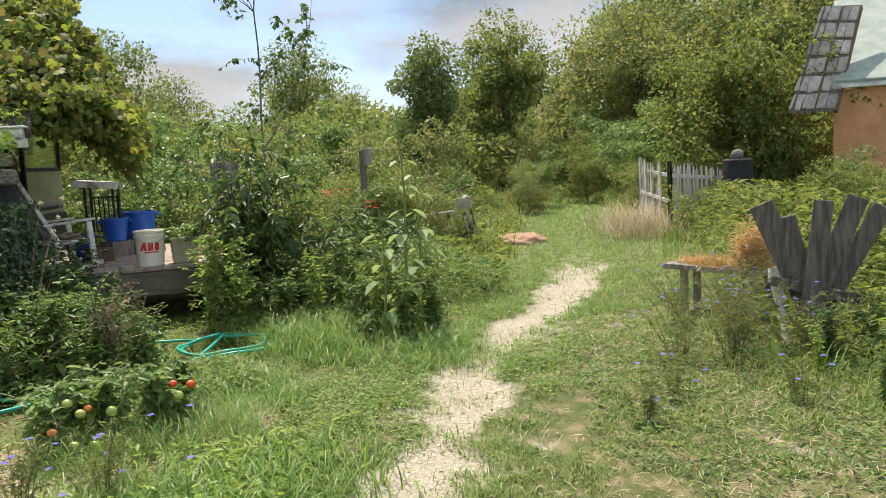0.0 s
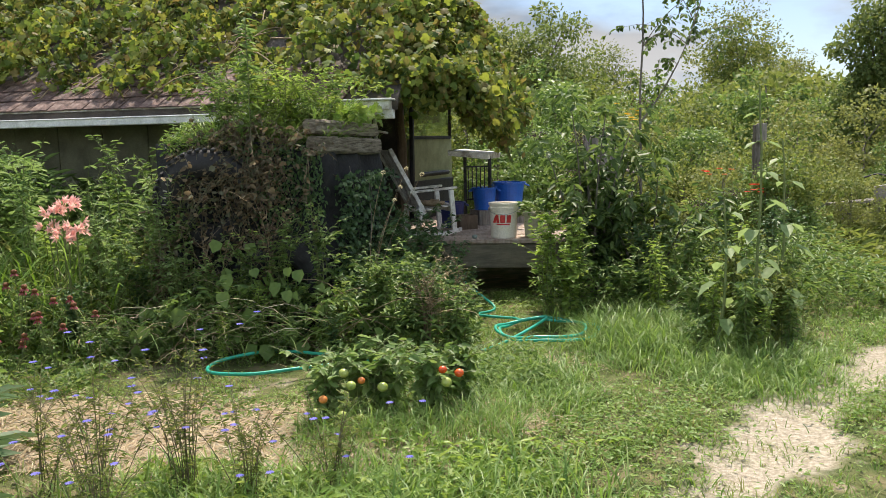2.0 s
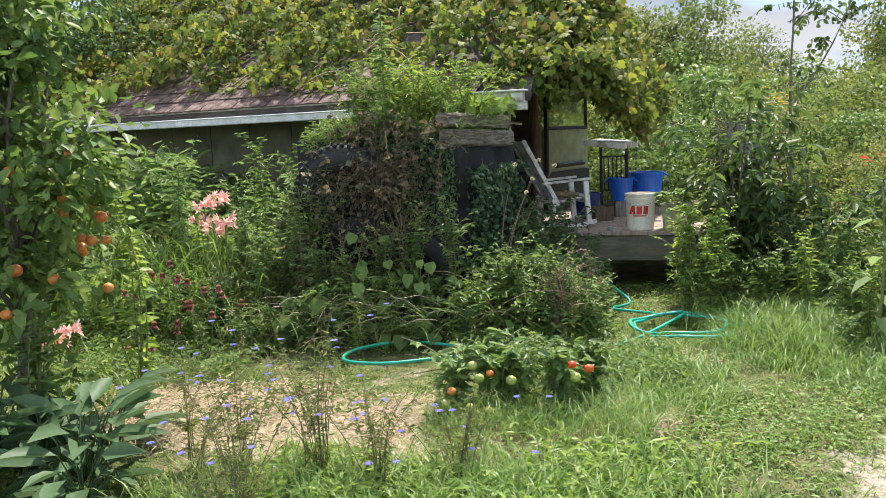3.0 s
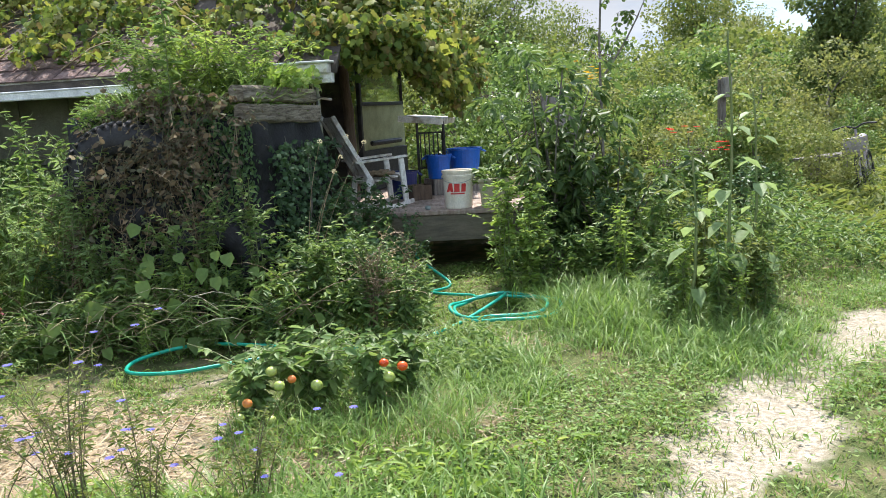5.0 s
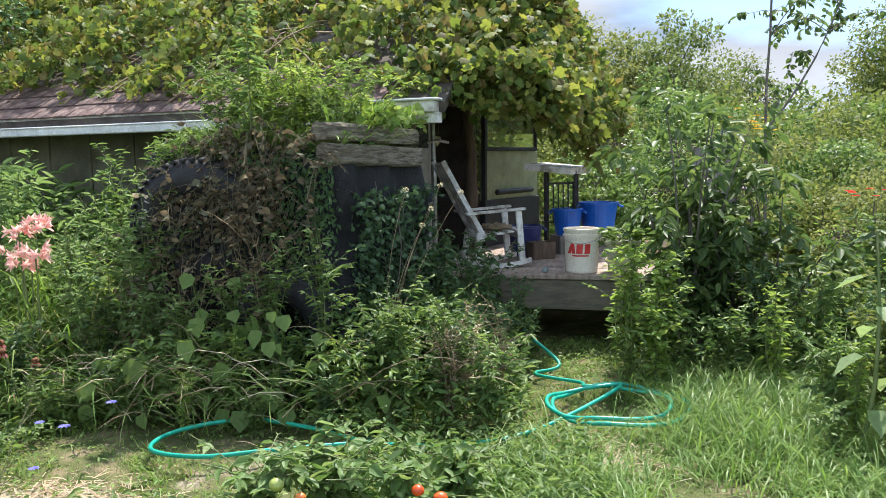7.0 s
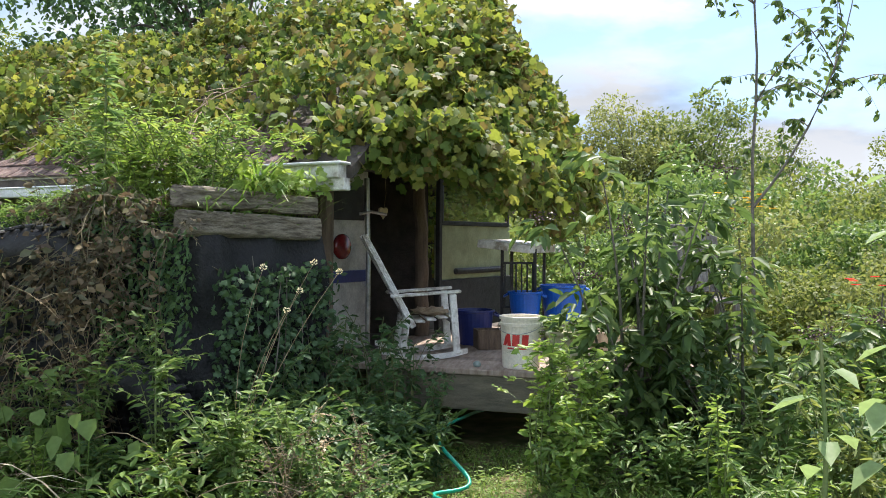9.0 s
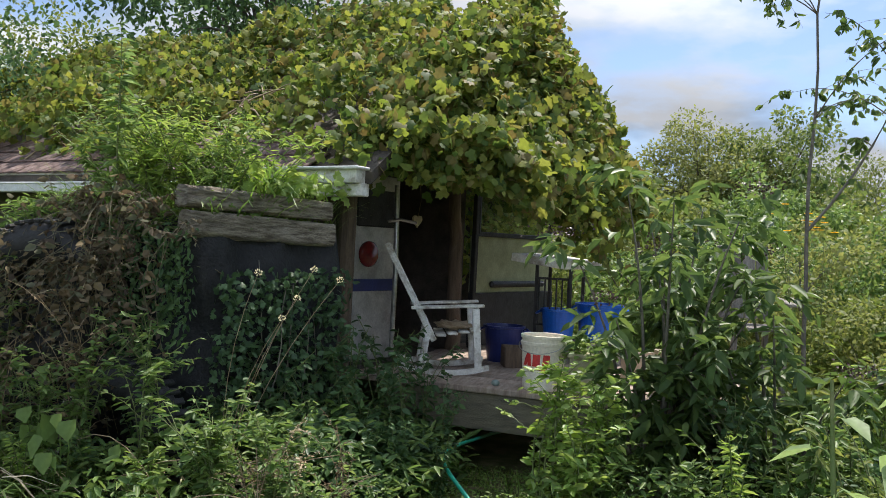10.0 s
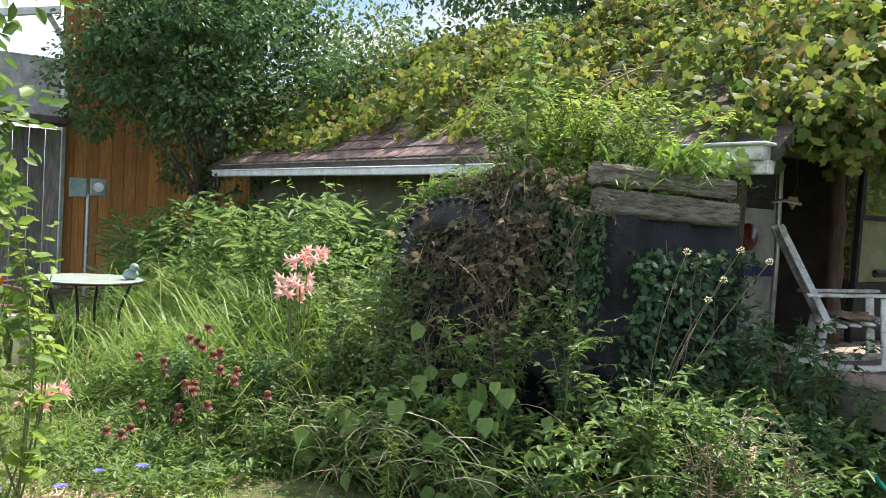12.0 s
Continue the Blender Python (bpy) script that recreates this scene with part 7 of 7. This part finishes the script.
def make_bike():
    b = thing("old_bicycle", "old mauve-grey bicycle leaning in the weeds", "bicycle", pose(6.9, 11.7, 0, 10, 0, 232))
    def wheel(x):
        ring = [(x + .31 * math.cos(a), 0, .32 + .31 * math.sin(a)) for a in np.linspace(0, 6.283, 33)]
        w = tubes("wheel", [ring], .02, .02, M_BLACK, b, seg=8)
        sp = [[(x, 0, .32), (x + .3 * math.cos(a), 0, .32 + .3 * math.sin(a))] for a in np.linspace(0, 6.283, 17)[:-1]]
        tagged(tubes("spokes", sp, .002, .002, M_STEEL, w, seg=3), kind="stuff")
    wheel(-.5)
    wheel(.5)
    fr = [[(-.5, 0, .32), (-.12, 0, .30)], [(-.12, 0, .30), (-.22, 0, .80)], [(-.22, 0, .74), (.30, 0, .80)], [(-.12, 0, .30), (.33, 0, .70)], [(-.5, 0, .32), (-.21, 0, .70)], [(.5, 0, .32), (.32, 0, .72), (.28, 0, .98)]]
    for p in fr:
        tubes("frame_tube", [p], .018, .018, M_BIKE, b, seg=7)
    tubes("handlebar", [spline([(.34, -.28, 1.02), (.30, -.12, 1.04), (.28, 0, 1.0), (.30, .12, 1.04), (.34, .28, 1.02)], 20)], .013, .013, M_BLACK, b, seg=7)
    bm = bmesh.new()
    bmesh.ops.create_icosphere(bm, subdivisions=2, radius=1)
    for v in bm.verts:
        v.co = Vector((v.co.x * .13, v.co.y * (.08 - .05 * (v.co.x * .5 + .5)), v.co.z * .045))
    bm.transform(Matrix.Translation((-.24, 0, .85)))
    part("saddle", bm, M_BUSWHITE, b, "pale grey saddle", True)
    box_part("basket", (.52, 0, .78), (.26, .30, .2), M_BIKE, b)
    w = thing("wood_plank", "grey plank lying behind the bicycle", "plank")
    beam("board", (6.0, 12.0, .55), (7.0, 12.4, .58), .2, .04, M_GREYWOOD, w)
    for x, y in ((6.2, 12.08), (6.85, 12.34)):
        beam("block", (x, y, 0), (x, y, .53), .12, .12, M_GREYWOOD, w)
    bm = bmesh.new()
    bmesh.ops.create_icosphere(bm, subdivisions=4, radius=1)
    for v in bm.verts:
        k = 1 + .25 * noise.noise(v.co * 2.3) + .08 * noise.noise(v.co * 9)
        v.co = Vector((v.co.x * .55 * k, v.co.y * .38 * k, v.co.z * .17 * k))
    o = part("soil_mound", bm, M_REDSOIL, None, smooth=True)
    o.location = (7.6, 11.3, 0)
    tagged(o, "small heap of reddish soil on the grass", "soil")


def make_birdhouse():
    p = thing("birdhouse_post", "dark wooden post carrying a small grey box", "post", pose(4.27, 10.53, 0))
    beam("post", (0, 0, 0), (0, 0, 1.72), .08, .08, M_DARKBOARD, p)
    box_part("box", (.02, -.10, 1.62), (.10, .10, .24), M_GREYWOOD, p)


make_broken_gate()
make_bench()
make_fence()
make_shed()
make_bike()
make_birdhouse()

# ---- house on the far side of the cabin ----


def make_barn():
    h = thing("barn_house", "tall house of orange boards with a grey board lean-to", "house", kind="structure")
    a, b = np.array([-11.3, 9.7, 0]), np.array([-10.2, 12.8, 0])
    d = unit(b - a)
    nrm = np.array([d[1], -d[0], 0])
    beam("back_sheet", a + [0, 0, 2.8] - nrm * .08, b + [0, 0, 2.8] - nrm * .08, .08, 5.6, M_DARKWALL, h)
    for k in range(17):
        p = a + d * (.1 + k * .19)
        box_part("wall_board", p + [0, 0, 2.8], (.182, .03, 5.6), M_ORBOARD, h, rot=Matrix.Rotation(math.atan2(d[1], d[0]), 3, "Z"), bevel=.004)
    beam("corner_trim", a + nrm * .05, a + nrm * .05 + [0, 0, 3.4], .06, .16, M_GUTTER, h, "white corner board")
    # lean-to of grey upright boards
    c = np.array([-12.6, 6.2, 0])
    e = unit(c - a)
    for k in range(17):
        p = a + e * (.15 + k * .22) + nrm * .25
        box_part("grey_board", p + [0, 0, 1.22], (.212, .03, 2.45), M_GREYWOOD, h, rot=Matrix.Rotation(math.atan2(e[1], e[0]), 3, "Z"), bevel=.004)
    beam("lean_to_eave", a + nrm * .5 + [0, 0, 2.55], c + nrm * .5 + [0, 0, 2.55], .7, .10, M_DARKWALL, h)
    beam("upper_wall", a + [0, 0, 3.1], c + [0, 0, 3.1], .1, .9, M_BUSWHITE, h)
    beam("roof", a + nrm * .2 + d * 3.3 + [0, 0, 5.65], a + nrm * .2 - d * .2 + e * 3.6 + [0, 0, 4.6], 1.6, .1, M_DARKWALL, h)
    beam("roof_gutter", a + nrm * .75 + e * .2 + [0, 0, 4.15], a + nrm * .75 + e * 3.4 + [0, 0, 3.4], .12, .10, M_GUTTER, h)
    tubes("downpipe", [spline([a + nrm * .75 + e * .35 + [0, 0, 4.05], a + nrm * .5 + e * .1 + [0, 0, 3.75], a + nrm * .2 + [0, 0, 3.5]], 12)], .04, .04, M_GUTTER, h, seg=8)
    box_part("blue_sign", (-10.35, 10.95, 4.05), (.05, .35, .22), M_BLUEP, h)
    m = thing("electric_meter", "grey-green electric meter box on a steel post", "meter", pose(-10.15, 9.5, 0, 0, 0, 60))
    tubes("post", [[(0, 0, 0), (0, 0, 1.5)]], .035, .035, M_STEEL, m, seg=10)
    box_part("meter_box", (-.14, 0, 1.58), (.24, .12, .28), M_EBOX, m, bevel=.015)
    box_part("breaker_box", (.13, 0, 1.60), (.22, .14, .26), M_EBOX, m, bevel=.015)
    bm = lathe([(0.0, 0), (.07, 0), (.07, .05), (.0, .06)], 18)
    bm.transform(Matrix.Translation((.13, -.07, 1.6)) @ Matrix.Rotation(radians(90), 4, "X"))
    part("dial_glass", bm, M_GUTTER, m)


def make_round_table():
    t = thing("round_table", "round cloudy glass garden table in long grass", "table", pose(-5.9, 6.95, 0))
    part("table_top", lathe([(.01, .69), (.46, .69), (.475, .70), (.475, .715), (.46, .72), (.01, .72)], 40), M_GLASSTOP, t)
    tubes("rim", [[(.478 * math.cos(a), .478 * math.sin(a), .703) for a in np.linspace(0, 6.283, 41)]], .013, .013, M_BLACK, t, seg=6)
    for k in range(4):
        a = .78 + k * 1.57
        tubes("leg", [spline([(.38 * math.cos(a), .38 * math.sin(a), .69), (.28 * math.cos(a), .28 * math.sin(a), .35), (.42 * math.cos(a), .42 * math.sin(a), 0)], 10)], .014, .014, M_BLACK, t, seg=6)
    o = thing("stone_bird", "small grey stone ornament on the round table", "ornament", pose(-5.62, 7.2, .72))
    ball(.07, M_EBOX, "body", o, (0, 0, .05), .8)
    ball(.04, M_EBOX, "head", o, (.05, 0, .12), .9)
    c = thing("metal_chair", "rusty brown tubular garden chair in the grass", "chair", pose(-6.35, 6.45, 0, 0, 0, 35))
    for y in (-.24, .24):
        tubes("side_frame", [spline([(.28, y, 0), (.28, y, .55), (.2, y, .64), (-.1, y, .64), (-.25, y, .60)], 18)], .015, .015, M_RUST, c, seg=7)
        tubes("back_leg", [spline([(-.3, y, 0), (-.2, y, .42), (-.34, y, .9)], 12)], .015, .015, M_RUST, c, seg=7)
    for k in range(5):
        box_part("seat_slat", (-.15 + k * .1, 0, .42), (.08, .48, .015), M_RUST, c)
    for k in range(3):
        box_part("back_slat", (-.25 - k * .035, 0, .58 + k * .12), (.012, .48, .07), M_RUST, c)
    w = thing("wooden_plank", "short tan plank lying under the table edge", "plank")
    beam("board", (-6.1, 6.2, .40), (-5.6, 6.5, .42), .16, .04, M_TAN, w)
    beam("block", (-5.85, 6.35, 0), (-5.85, 6.35, .39), .12, .12, M_TAN, w)


make_barn()
make_round_table()


def make_porch_clutter():
    for x, y, s, mat, nm, lb in ((1.72, 8.75, (.28, .24, .3), M_TAN, "crate", "tan cardboard crate on the porch deck"), (1.5, 9.3, (.34, .26, .2), M_TAN, "crate", "low tan crate among porch clutter"), (.46, 9.5, (.22, .2, .16), M_POSTWOOD, "crate", "brown wooden box on the deck"), (1.04, 10.2, (.40, .40, .18), M_GREYWOOD, "crate", "grey crate under a blue tub"), (.72, 9.98, (.26, .30, .18), M_GREYWOOD, "crate", "grey crate under a small blue tub")):
        t = thing(nm, lb, "crate", pose(x, y, DECK_Z, 0, 0, 20))
        for a, b in (((0, -s[1] / 2, s[2] / 2), (s[0], .012, s[2])), ((0, s[1] / 2, s[2] / 2), (s[0], .012, s[2])), ((-s[0] / 2, 0, s[2] / 2), (.012, s[1] - .014, s[2])), ((s[0] / 2, 0, s[2] / 2), (.012, s[1] - .014, s[2])), ((0, 0, s[2] - .008 if mat is M_GREYWOOD else .012), (s[0] - .014, s[1] - .014, .012))):
            box_part("panel", a, b, mat, t, bevel=.003)
    o = ball(.03, M_EBOX, "small_pot", None, (0, 0, .02), .8)
    o.location = deck(.62, .1)
    tagged(o, "small dark green pot on the deck boards", "pot")


make_porch_clutter()

make_shingles()
